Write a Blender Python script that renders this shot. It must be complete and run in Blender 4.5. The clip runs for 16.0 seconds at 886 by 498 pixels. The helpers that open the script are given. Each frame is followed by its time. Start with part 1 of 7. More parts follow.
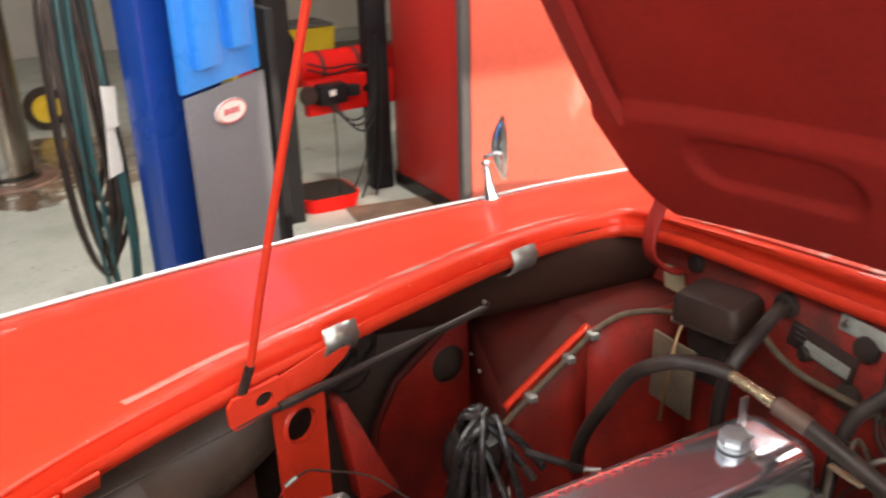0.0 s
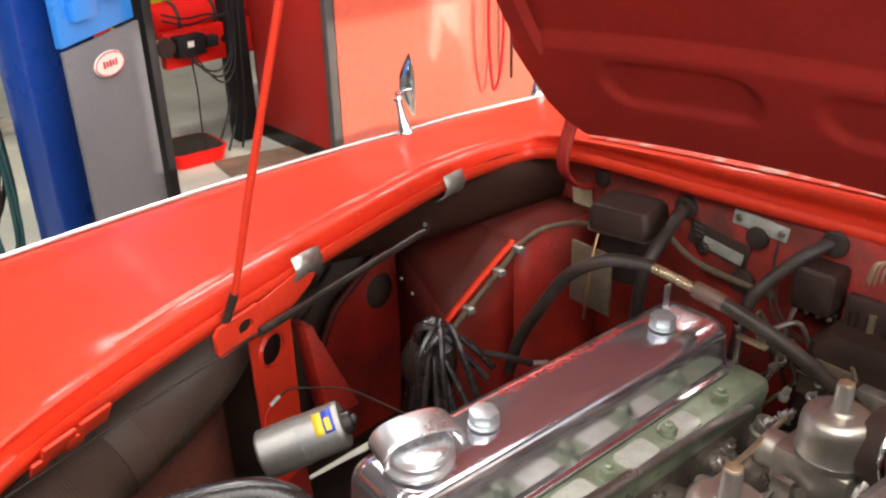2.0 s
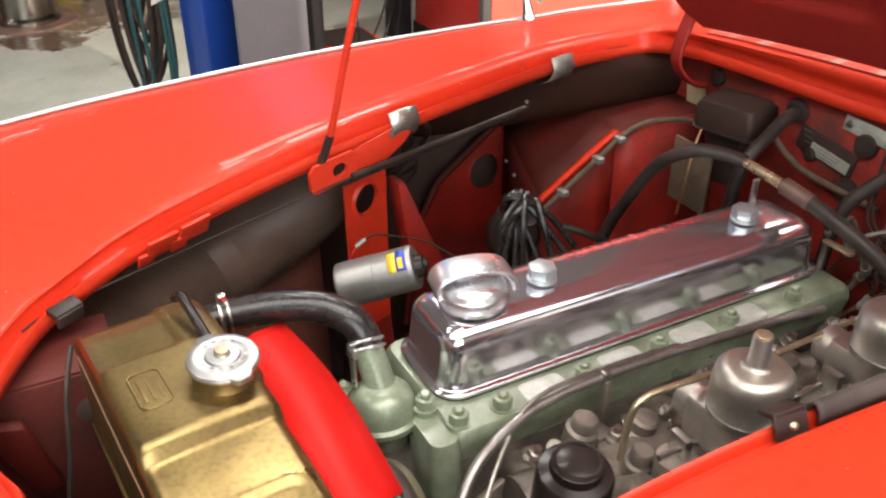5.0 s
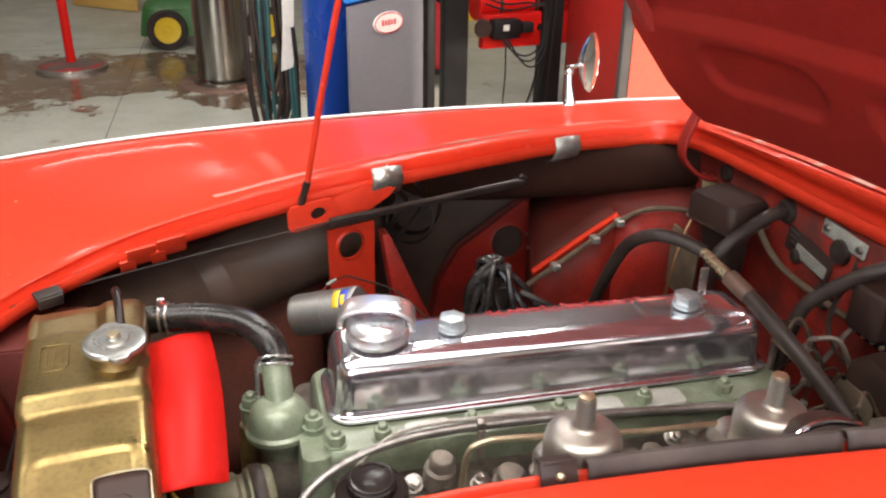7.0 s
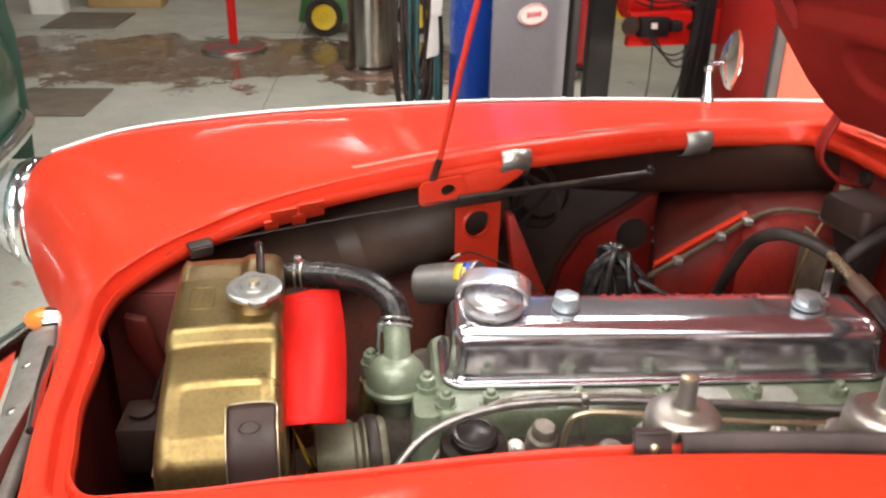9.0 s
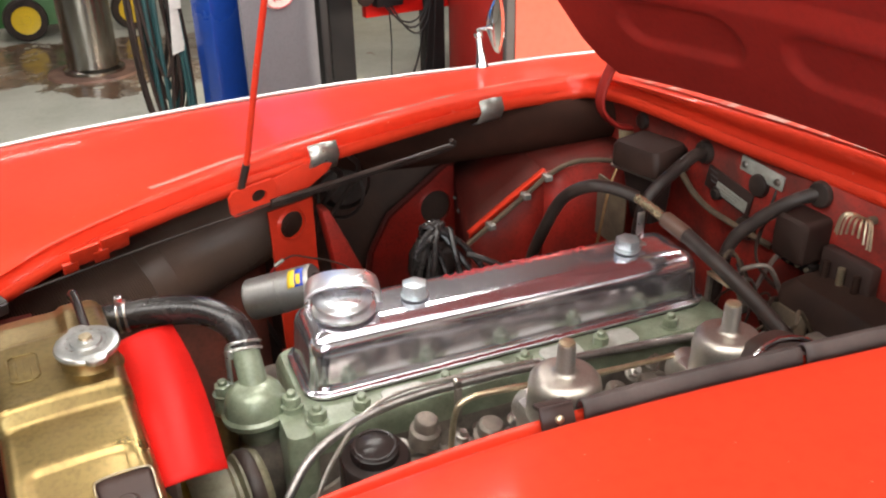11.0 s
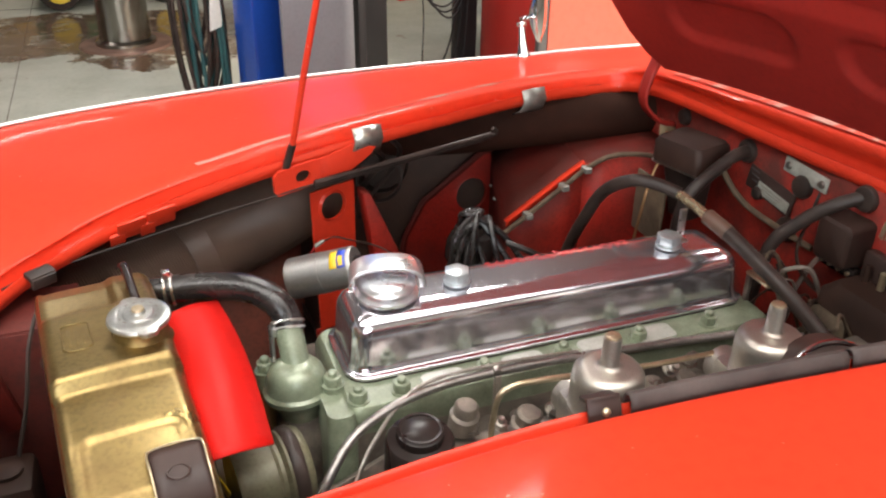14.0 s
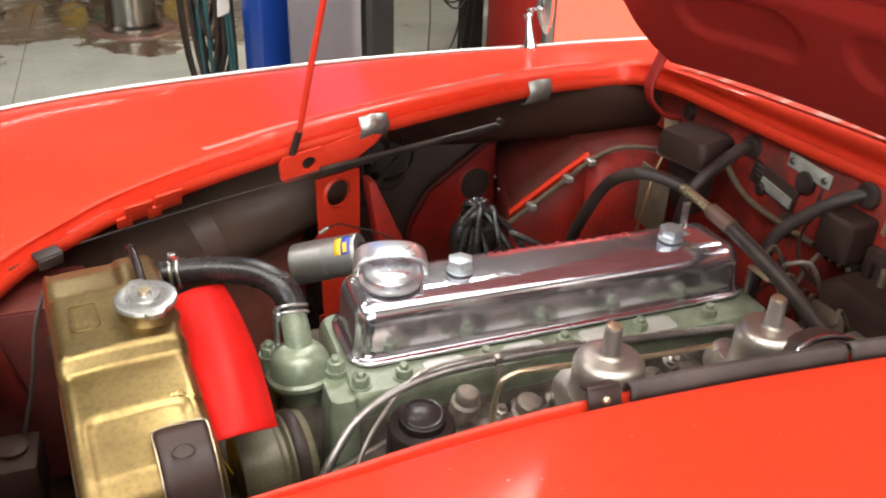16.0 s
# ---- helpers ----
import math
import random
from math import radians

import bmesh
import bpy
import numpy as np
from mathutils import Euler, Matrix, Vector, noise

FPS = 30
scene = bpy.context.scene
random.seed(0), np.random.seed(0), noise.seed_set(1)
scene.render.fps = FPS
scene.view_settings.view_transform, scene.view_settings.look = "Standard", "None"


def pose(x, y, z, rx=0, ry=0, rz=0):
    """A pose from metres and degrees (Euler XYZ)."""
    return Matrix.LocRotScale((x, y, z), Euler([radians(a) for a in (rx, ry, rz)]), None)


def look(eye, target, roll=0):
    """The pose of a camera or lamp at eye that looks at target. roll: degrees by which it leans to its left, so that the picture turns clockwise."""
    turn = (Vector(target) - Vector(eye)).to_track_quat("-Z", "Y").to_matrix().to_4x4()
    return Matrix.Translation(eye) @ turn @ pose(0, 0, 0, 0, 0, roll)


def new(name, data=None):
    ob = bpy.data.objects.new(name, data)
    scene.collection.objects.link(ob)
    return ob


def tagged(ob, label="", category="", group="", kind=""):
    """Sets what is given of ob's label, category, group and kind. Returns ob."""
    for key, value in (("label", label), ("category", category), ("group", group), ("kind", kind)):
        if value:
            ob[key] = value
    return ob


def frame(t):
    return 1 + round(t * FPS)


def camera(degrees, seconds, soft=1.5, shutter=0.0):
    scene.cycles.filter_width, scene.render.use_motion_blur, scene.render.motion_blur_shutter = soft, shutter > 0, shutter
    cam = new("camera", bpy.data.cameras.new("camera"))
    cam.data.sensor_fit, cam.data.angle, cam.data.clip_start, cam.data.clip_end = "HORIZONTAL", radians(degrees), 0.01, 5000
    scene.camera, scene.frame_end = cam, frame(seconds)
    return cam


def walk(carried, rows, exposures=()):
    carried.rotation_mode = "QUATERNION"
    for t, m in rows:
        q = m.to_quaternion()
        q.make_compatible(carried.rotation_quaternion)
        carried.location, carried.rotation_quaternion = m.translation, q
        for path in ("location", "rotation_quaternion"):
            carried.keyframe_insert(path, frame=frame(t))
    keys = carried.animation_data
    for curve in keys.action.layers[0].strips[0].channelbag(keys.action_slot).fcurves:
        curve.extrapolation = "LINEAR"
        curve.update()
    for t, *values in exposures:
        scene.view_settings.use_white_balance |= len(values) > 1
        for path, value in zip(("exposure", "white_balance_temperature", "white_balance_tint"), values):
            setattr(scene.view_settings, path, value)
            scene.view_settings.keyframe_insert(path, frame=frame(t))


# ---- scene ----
cam = camera(54.5, 16.0, 2.2, 0.5)
PATH = [
    (0, (-0.4192, -0.6802, 1.4833), (0.4578, 0.9804, 0.7119), -1.5),
    (0.5, (-0.5187, -0.6964, 1.4985), (0.5714, 0.8474, 0.7586), -0.7),
    (1, (-0.5938, -0.7005, 1.4965), (0.5511, 0.7713, 0.6926), 0.0),
    (1.5, (-0.6212, -0.6934, 1.4884), (0.5359, 0.751, 0.653), -0.1),
    (2, (-0.6252, -0.6852, 1.4914), (0.5308, 0.7307, 0.6063), -1.2),
    (2.5, (-0.6486, -0.6781, 1.4853), (0.4527, 0.751, 0.5545), -1.0),
    (3, (-0.6577, -0.6903, 1.4741), (0.3999, 0.7642, 0.5322), -1.7),
    (3.5, (-0.676, -0.7187, 1.4549), (0.3492, 0.7479, 0.4957), -1.1),
    (4, (-0.6872, -0.7553, 1.4417), (0.2761, 0.7246, 0.4409), -0.8),
    (4.2, (-0.6851, -0.7563, 1.4295), (0.2537, 0.7236, 0.4043), 0.4),
    (6.3, (-0.3695, -1.0344, 1.4417), (0.0091, 0.7479, 0.5474), 0.6),
    (6.5, (-0.3451, -1.0527, 1.4406), (-0.0386, 0.7845, 0.6337), 1.9),
    (7, (-0.2791, -1.078, 1.4335), (0.1512, 0.7124, 0.5799), 0.9),
    (7.5, (-0.2649, -1.1126, 1.4427), (0.1299, 0.686, 0.5901), 0.3),
    (8, (-0.271, -1.1379, 1.4396), (-0.0589, 0.7023, 0.6083), 1.6),
    (8.5, (-0.2598, -1.144, 1.4325), (-0.137, 0.7023, 0.5962), 3.1),
    (9, (-0.272, -1.1461, 1.4305), (-0.1502, 0.685, 0.5637), 1.2),
    (9.5, (-0.338, -1.1237, 1.4346), (0.0041, 0.6373, 0.4855), -1.3),
    (10, (-0.3735, -1.1044, 1.4488), (0.1015, 0.6414, 0.5282), -2.7),
    (10.2, (-0.3725, -1.0933, 1.4406), (0.2253, 0.6271, 0.5444), -1.2),
    (12.3, (-0.4192, -1.0669, 1.4508), (0.2761, 0.5774, 0.4835), -0.9),
    (12.5, (-0.4212, -1.0689, 1.4498), (0.2578, 0.5896, 0.4957), -0.7),
    (13, (-0.4405, -1.078, 1.462), (0.2294, 0.5845, 0.5099), 1.2),
    (13.5, (-0.4293, -1.0689, 1.4528), (0.2375, 0.6058, 0.519), 0.6),
    (14, (-0.4304, -1.0628, 1.4508), (0.206, 0.614, 0.4997), 0.8),
    (14.5, (-0.4324, -1.0699, 1.4488), (0.1746, 0.615, 0.4916), 0.6),
    (15, (-0.4283, -1.0628, 1.4538), (0.1837, 0.616, 0.4906), 0.8),
    (15.5, (-0.4364, -1.0679, 1.4569), (0.1736, 0.6048, 0.4825), 1.2),
    (16, (-0.4375, -1.072, 1.4518), (0.1918, 0.5967, 0.4825), 1.8),
]
walk(cam, [(t, look(e, g, r)) for t, e, g, r in PATH])

# ---------------------------------------------------------------- light
world = bpy.data.worlds.new("world")
scene.world = world
world.use_nodes = True
wn = world.node_tree
sky = wn.nodes.new("ShaderNodeTexSky")
sky.sky_type, sky.sun_disc = "NISHITA", False
sky.sun_elevation, sky.sun_rotation = radians(18), radians(163)
wn.nodes["Background"].inputs["Strength"].default_value = 0.12
wn.links.new(sky.outputs["Color"], wn.nodes["Background"].inputs["Color"])


def area(name, m, sx, sy, watts, colour):
    data = bpy.data.lights.new(name, "AREA")
    data.shape, data.size, data.size_y, data.energy, data.color = "RECTANGLE", sx, sy, watts, colour
    ob = new(name, data)
    ob.matrix_world = m
    return ob


DAY, TUBE = (0.92, 0.97, 1.0), (1.0, 0.97, 0.93)
# daylight of the open roller doors, and unseen lamps added under the ceiling
area("door_daylight", look((-1.9, -4.9, 1.9), (-1.2, 0.0, 1.2)), 3.9, 3.0, 235, DAY)
area("side_daylight", look((-6.9, 1.5, 1.9), (0.0, 1.5, 1.2)), 4.0, 3.0, 16, DAY)
# x, y, watts, length, width of each added ceiling lamp: wide lamps over the near bay for broad highlights, narrow ones
# beyond
CEILING_LAMPS = [(-2.2, -1.0, 66, 2.3, 1.3), (0.2, -1.0, 74, 2.3, 1.3), (2.8, -1.0, 52, 2.3, 1.3), (-1.2, -2.4, 44, 2.3, 1.3), (1.3, -2.4, 40, 2.3, 1.3),
         (-2.2, 1.1, 42, 1.5, 0.14), (0.3, 1.1, 40, 1.5, 0.14), (3.0, 1.9, 80, 1.5, 0.14), (-1.6, 6.2, 36, 1.5, 0.14), (0.7, 2.7, 90, 1.5, 0.5)]
for tx, ty, watts, tl, tw in CEILING_LAMPS:
    area("tube_light", look((tx, ty, 3.55), (tx, ty, 0), 0), tl, tw, watts, TUBE)
# low sun through the second south door, on the tool cabinet and the far corner of the scuttle
sun = bpy.data.lights.new("sun", "SUN")
sun.energy, sun.angle, sun.color = 5.0, radians(0.5), (1.0, 0.88, 0.72)
SUN_FROM = Vector((0.30, -1.0, 0.34))
new("sun", sun).matrix_world = look(tuple(SUN_FROM * 20), (0, 0, 0))

# ---------------------------------------------------------------- materials


def mat(name, base, rough=0.5, metal=0.0, second=None, scale=8.0, amount=0.5, fine=120.0, bump=0.0, coat=0.0, rough_var=0.15,
        detail=6.0, stretch=None, lo=0.35, hi=0.65, dust=None, dust_amount=0.0, coat_rough=0.05, emit=0.0, random_value=0.0, spec=0.5, chips=None):
    """A procedural surface: two scales of noise drive colour, roughness and relief."""
    m = bpy.data.materials.new(name)
    m.use_nodes = True
    nt = m.node_tree
    b = nt.nodes["Principled BSDF"]
    co = nt.nodes.new("ShaderNodeTexCoord")
    src = co.outputs["Object"]
    if stretch:
        mp = nt.nodes.new("ShaderNodeMapping")
        mp.inputs["Scale"].default_value = stretch
        nt.links.new(src, mp.inputs["Vector"])
        src = mp.outputs["Vector"]

    def tex(sc, det):
        n = nt.nodes.new("ShaderNodeTexNoise")
        n.inputs["Scale"].default_value, n.inputs["Detail"].default_value = sc, det
        nt.links.new(src, n.inputs["Vector"])
        return n.outputs["Fac"]

    def span(value, a, bb, c=0.0, d=1.0):
        r = nt.nodes.new("ShaderNodeMapRange")
        for k, v in zip(("From Min", "From Max", "To Min", "To Max"), (a, bb, c, d)):
            r.inputs[k].default_value = v
        nt.links.new(value, r.inputs["Value"])
        return r.outputs["Result"]

    def blend(fac, a, bb):
        x = nt.nodes.new("ShaderNodeMix")
        x.data_type = "RGBA"
        nt.links.new(fac, x.inputs[0])
        for sock, v in ((x.inputs[6], a), (x.inputs[7], bb)):
            if isinstance(v, tuple):
                sock.default_value = (*v, 1)
            else:
                nt.links.new(v, sock)
        return x.outputs[2]

    big, small = tex(scale, detail), tex(fine, 3.0)
    col = blend(span(big, lo, hi, 0, amount), base, second or tuple(c * 0.7 for c in base))
    col = blend(span(small, 0.45, 0.75, 0, amount * 0.5), col, tuple(c * 0.6 for c in (second or base)))
    if chips:
        col = blend(span(tex(70.0, 3.0), 0.735, 0.76, 0, 0.55), col, chips)
    if dust:
        geo = nt.nodes.new("ShaderNodeNewGeometry")
        sep = nt.nodes.new("ShaderNodeSeparateXYZ")
        nt.links.new(geo.outputs["Normal"], sep.inputs[0])
        up = span(sep.outputs["Z"], -0.2, 1.0, 0.15, 1.0)
        mul = nt.nodes.new("ShaderNodeMath")
        mul.operation = "MULTIPLY"
        nt.links.new(up, mul.inputs[0])
        nt.links.new(span(tex(scale * 2.3, 8.0), 0.3, 0.62, 0, dust_amount), mul.inputs[1])
        col = blend(mul.outputs[0], col, dust)
    if random_value:
        info = nt.nodes.new("ShaderNodeObjectInfo")
        col = blend(span(info.outputs["Random"], 0, 1, 0, random_value), col, tuple(c * 0.5 for c in base))
    nt.links.new(col, b.inputs["Base Color"])
    nt.links.new(span(big, 0.3, 0.7, max(rough - rough_var * rough, 0.02), rough + rough_var * rough), b.inputs["Roughness"])
    b.inputs["Metallic"].default_value, b.inputs["Specular IOR Level"].default_value = metal, spec
    b.inputs["Coat Weight"].default_value, b.inputs["Coat Roughness"].default_value = coat, coat_rough
    if emit:
        b.inputs["Emission Color"].default_value, b.inputs["Emission Strength"].default_value = (*base, 1), emit
    if bump:
        bp = nt.nodes.new("ShaderNodeBump")
        bp.inputs["Strength"].default_value, bp.inputs["Distance"].default_value = bump, 0.002
        nt.links.new(small, bp.inputs["Height"])
        nt.links.new(bp.outputs["Normal"], b.inputs["Normal"])
    return m


RED = mat("red_paint", (0.60, 0.038, 0.014), 0.45, second=(0.49, 0.028, 0.014), scale=3, amount=0.45, fine=60, coat=0.30, coat_rough=0.10, spec=0.12, chips=(0.55, 0.26, 0.20))
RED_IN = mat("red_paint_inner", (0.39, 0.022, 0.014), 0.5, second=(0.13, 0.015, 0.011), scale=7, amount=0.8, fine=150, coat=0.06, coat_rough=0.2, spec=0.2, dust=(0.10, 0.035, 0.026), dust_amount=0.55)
# greasy, dusty red; shade deep in the bay also darkens this base
RED_DUSTY_SHADED = mat("greasy_shaded_red_paint", (0.13, 0.010, 0.007), 0.6, second=(0.075, 0.016, 0.012), scale=6, amount=0.8, fine=170, dust=(0.070, 0.026, 0.020), dust_amount=0.55, bump=0.08, spec=0.15)
# the body red with the shade under the bonnet put into its base
RED_SHADED = mat("red_paint_shaded_underside", (0.27, 0.018, 0.013), 0.55, second=(0.20, 0.015, 0.011), scale=5, amount=0.5, fine=90, bump=0.05, spec=0.2)
RED_GUARD = mat("red_guard_paint", (0.58, 0.010, 0.007), 0.48, second=(0.50, 0.009, 0.006), scale=12, amount=0.4, fine=220, spec=0.16)
BRASS = mat("brass", (0.29, 0.208, 0.083), 0.37, 0.95, second=(0.16, 0.108, 0.046), scale=11, amount=0.9, fine=160, bump=0.03, rough_var=0.35, lo=0.40, hi=0.80, detail=10.0)
FCAP = mat("dull_zinc_cap", (0.48, 0.48, 0.46), 0.34, 0.92, second=(0.32, 0.32, 0.30), scale=60, amount=0.6, fine=300)
OLIVE = mat("olive_grime", (0.15, 0.14, 0.085), 0.45, 0.2, second=(0.08, 0.065, 0.04), scale=20, amount=0.8, fine=200, bump=0.1)
CARB = mat("satin_carb_alloy", (0.46, 0.425, 0.375), 0.37, 0.85, second=(0.32, 0.285, 0.245), scale=26, amount=0.55, fine=400, bump=0.06)
PALEPLATE = mat("pale_stamped_plate", (0.42, 0.42, 0.37), 0.45, 0.2, second=(0.28, 0.27, 0.23), scale=50, amount=0.7, fine=260)
CHROME = mat("chrome", (0.84, 0.85, 0.86), 0.16, 1.0, second=(0.72, 0.73, 0.74), scale=20, amount=0.3, fine=200)
COVER = mat("polished_alloy", (0.82, 0.79, 0.85), 0.155, 0.95, second=(0.72, 0.69, 0.75), scale=10, amount=0.3, fine=260, rough_var=0.15, stretch=(1, 6, 6))
CAPMETAL = mat("satin_chrome", (0.84, 0.84, 0.86), 0.30, 0.9, second=(0.76, 0.76, 0.77), scale=20, amount=0.3, fine=240)
STEEL = mat("steel", (0.42, 0.40, 0.37), 0.38, 1.0, second=(0.25, 0.2, 0.16), scale=40, amount=0.6, fine=300, bump=0.1)
ZINC = mat("zinc_plate", (0.76, 0.76, 0.74), 0.29, 1.0, second=(0.56, 0.56, 0.53), scale=60, amount=0.5, fine=300)
BOLTZ = mat("dull_zinc_bolt", (0.58, 0.64, 0.66), 0.40, 0.8, second=(0.44, 0.48, 0.49), scale=80, amount=0.5, fine=300)
DUCT = mat("dusty_dark_duct", (0.020, 0.011, 0.009), 0.5, second=(0.052, 0.028, 0.021), scale=9, amount=0.8, fine=150, bump=0.1, spec=0.25)
# dusty brown, made near black to carry the shade under the wing lip
SHADEPIPE = mat("shaded_brown_pipe", (0.022, 0.009, 0.006), 0.75, second=(0.048, 0.019, 0.013), scale=9, amount=0.8, fine=150, bump=0.1, spec=0.06)
AIRHOSE = mat("dusty_black_air_hose", (0.090, 0.060, 0.046), 0.42, second=(0.17, 0.108, 0.080), scale=9, amount=0.8, fine=160, dust=(0.09, 0.055, 0.042), dust_amount=0.4, spec=0.4)
STRIP = mat("dusty_strip_rubber", (0.042, 0.032, 0.030), 0.55, second=(0.085, 0.066, 0.060), scale=14, amount=0.8, fine=200, bump=0.12, spec=0.3)
GLOSSLEAD = mat("glossy_lead_rubber", (0.012, 0.010, 0.010), 0.26, second=(0.03, 0.024, 0.022), scale=30, amount=0.6, fine=200, spec=0.5)
STRAW = mat("worn_straw_brass", (0.66, 0.55, 0.36), 0.27, 0.75, second=(0.45, 0.35, 0.21), scale=50, amount=0.6, fine=240)
DIMRED = mat("grimy_dark_red", (0.15, 0.022, 0.016), 0.6, second=(0.06, 0.022, 0.018), scale=7, amount=0.8, fine=120, bump=0.1, spec=0.25)
CAST = mat("cast_alloy", (0.55, 0.51, 0.46), 0.40, 0.9, second=(0.34, 0.30, 0.26), scale=30, amount=0.5, fine=400, bump=0.12)
GREEN = mat("engine_green_paint", (0.27, 0.315, 0.22), 0.32, 0.2, second=(0.13, 0.14, 0.09), scale=22, amount=0.7, fine=200, bump=0.12, coat=0.3, coat_rough=0.15)
RUBBER = mat("black_rubber", (0.020, 0.0145, 0.013), 0.42, second=(0.050, 0.034, 0.028), scale=22, amount=0.8, fine=220, bump=0.08, dust=(0.065, 0.040, 0.030), dust_amount=0.12, spec=0.28)
TRUNK = mat("dusty_trunking", (0.088, 0.052, 0.038), 0.36, second=(0.16, 0.092, 0.066), scale=10, amount=0.9, fine=160, bump=0.1, dust=(0.15, 0.086, 0.062), dust_amount=0.45)
BLACK = mat("black_plastic", (0.014, 0.009, 0.008), 0.24, second=(0.03, 0.024, 0.022), scale=20, amount=0.6, fine=150, bump=0.03, spec=0.22)
GRIME = mat("oily_grime", (0.13, 0.105, 0.09), 0.42, 0.55, second=(0.27, 0.23, 0.19), scale=35, amount=0.9, fine=260, bump=0.25)
# underseal brown, lightened to bring lens haze into the dark bay
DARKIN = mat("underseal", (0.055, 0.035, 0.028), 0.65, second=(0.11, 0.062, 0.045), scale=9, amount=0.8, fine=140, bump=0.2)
COPPER = mat("copper_pipe", (0.45, 0.27, 0.13), 0.35, 1.0, second=(0.25, 0.15, 0.08), scale=40, amount=0.6, fine=220)
BRAID = mat("cloth_cable", (0.115, 0.075, 0.042), 0.8, second=(0.055, 0.036, 0.024), scale=40, amount=0.8, fine=400, bump=0.3)
CREAM = mat("cream_label", (0.5, 0.42, 0.26), 0.7, second=(0.3, 0.22, 0.13), scale=18, amount=0.7, fine=120)
GREYPLATE = mat("grey_plate", (0.33, 0.32, 0.29), 0.4, 0.5, second=(0.18, 0.165, 0.145), scale=30, amount=0.7, fine=220)
DARKPLATE = mat("dark_plate", (0.035, 0.020, 0.017), 0.45, second=(0.065, 0.040, 0.033), scale=20, amount=0.5, fine=180, spec=0.3)
REDINK = mat("red_enamel", (0.55, 0.015, 0.02), 0.4, second=(0.4, 0.01, 0.015), scale=60, amount=0.4)
YELLOW = mat("yellow_paint", (0.75, 0.50, 0.02), 0.45, second=(0.6, 0.38, 0.02), scale=12, amount=0.4)
LABELBLUE = mat("blue_label", (0.02, 0.06, 0.45), 0.4, second=(0.015, 0.04, 0.3), scale=30, amount=0.3)
TAPE = mat("silver_tape", (0.55, 0.54, 0.50), 0.3, 0.85, second=(0.35, 0.34, 0.31), scale=70, amount=0.6, fine=200, bump=0.4)
BLUE = mat("blue_paint", (0.010, 0.053, 0.31), 0.30, second=(0.008, 0.043, 0.25), scale=4, amount=0.5, fine=60, coat=0.35)
BLUEL = mat("bright_blue_paint", (0.035, 0.27, 0.85), 0.32, second=(0.03, 0.21, 0.7), scale=4, amount=0.4, fine=60, coat=0.4)
GREYP = mat("grey_panel_paint", (0.17, 0.165, 0.18), 0.45, second=(0.13, 0.127, 0.14), scale=3, amount=0.5, fine=90, bump=0.03)
WHITEP = mat("white_paint", (0.75, 0.73, 0.68), 0.5, second=(0.62, 0.6, 0.55), scale=5, amount=0.5, fine=60, bump=0.03)
EXTRED = mat("extinguisher_red", (0.5, 0.02, 0.025), 0.3, second=(0.42, 0.016, 0.02), scale=6, amount=0.4, coat=0.4)
LOGORED = mat("red_badge", (0.6, 0.03, 0.05), 0.4, second=(0.5, 0.02, 0.04), scale=20, amount=0.3)
# one cabinet red twice: daylight glare mixed into the front, shade into the side
CABINET_GLARE = mat("cabinet_red_glare", (0.78, 0.145, 0.095), 0.18, second=(0.70, 0.125, 0.08), scale=2, amount=0.35, fine=30, coat=0.9, coat_rough=0.08)
CABINET_SHADED = mat("cabinet_red_shaded", (0.48, 0.026, 0.020), 0.4, second=(0.40, 0.020, 0.017), scale=3, amount=0.4, fine=60, spec=0.25)
DARKBROWN = mat("dark_brown_matt", (0.016, 0.009, 0.007), 0.65, second=(0.042, 0.022, 0.016), scale=8, amount=0.8, fine=150, bump=0.08, spec=0.12)
GREYTRIM = mat("grey_trim", (0.10, 0.09, 0.09), 0.5, second=(0.065, 0.06, 0.06), scale=9, amount=0.5)
GREENCAR = mat("dark_green_paint", (0.015, 0.07, 0.045), 0.3, second=(0.012, 0.055, 0.035), scale=3, amount=0.4, coat=0.6)
MOWER = mat("mower_green", (0.03, 0.12, 0.02), 0.5, second=(0.02, 0.08, 0.015), scale=10, amount=0.5)
CARD = mat("cardboard", (0.52, 0.34, 0.15), 0.8, second=(0.42, 0.27, 0.12), scale=6, amount=0.5, fine=90)
LAMPRED = mat("red_lens", (0.35, 0.005, 0.01), 0.12, second=(0.25, 0.004, 0.008), scale=20, amount=0.3, coat=0.6)
AMBER = mat("amber_lens", (0.75, 0.22, 0.03), 0.2, second=(0.6, 0.16, 0.02), scale=30, amount=0.3, coat=0.6)
GLASSY = mat("lamp_glass", (0.55, 0.56, 0.56), 0.12, 0.6, second=(0.4, 0.41, 0.42), scale=40, amount=0.4, stretch=(1, 8, 1))
MIRROR = mat("mirror_glass", (0.85, 0.86, 0.86), 0.03, 1.0, second=(0.8, 0.81, 0.81), scale=10, amount=0.2)
GRILLE = mat("grille_alloy", (0.34, 0.32, 0.29), 0.5, 0.6, second=(0.17, 0.14, 0.12), scale=14, amount=0.6, fine=160, bump=0.08)
CEIL = mat("ceiling_paint", (0.20, 0.175, 0.165), 0.7, second=(0.14, 0.12, 0.11), scale=2, amount=0.5, fine=40)
WALLP = mat("wall_paint", (0.48, 0.43, 0.37), 0.7, second=(0.36, 0.31, 0.26), scale=1.5, amount=0.6, fine=40, bump=0.1)
TUBEMAT = mat("tube_glow", (1.0, 0.95, 0.86), 0.5, emit=6.0)
BEAD = mat("bright_bead", (0.74, 0.73, 0.71), 0.34, 0.7, second=(0.64, 0.63, 0.61), scale=10, amount=0.4)
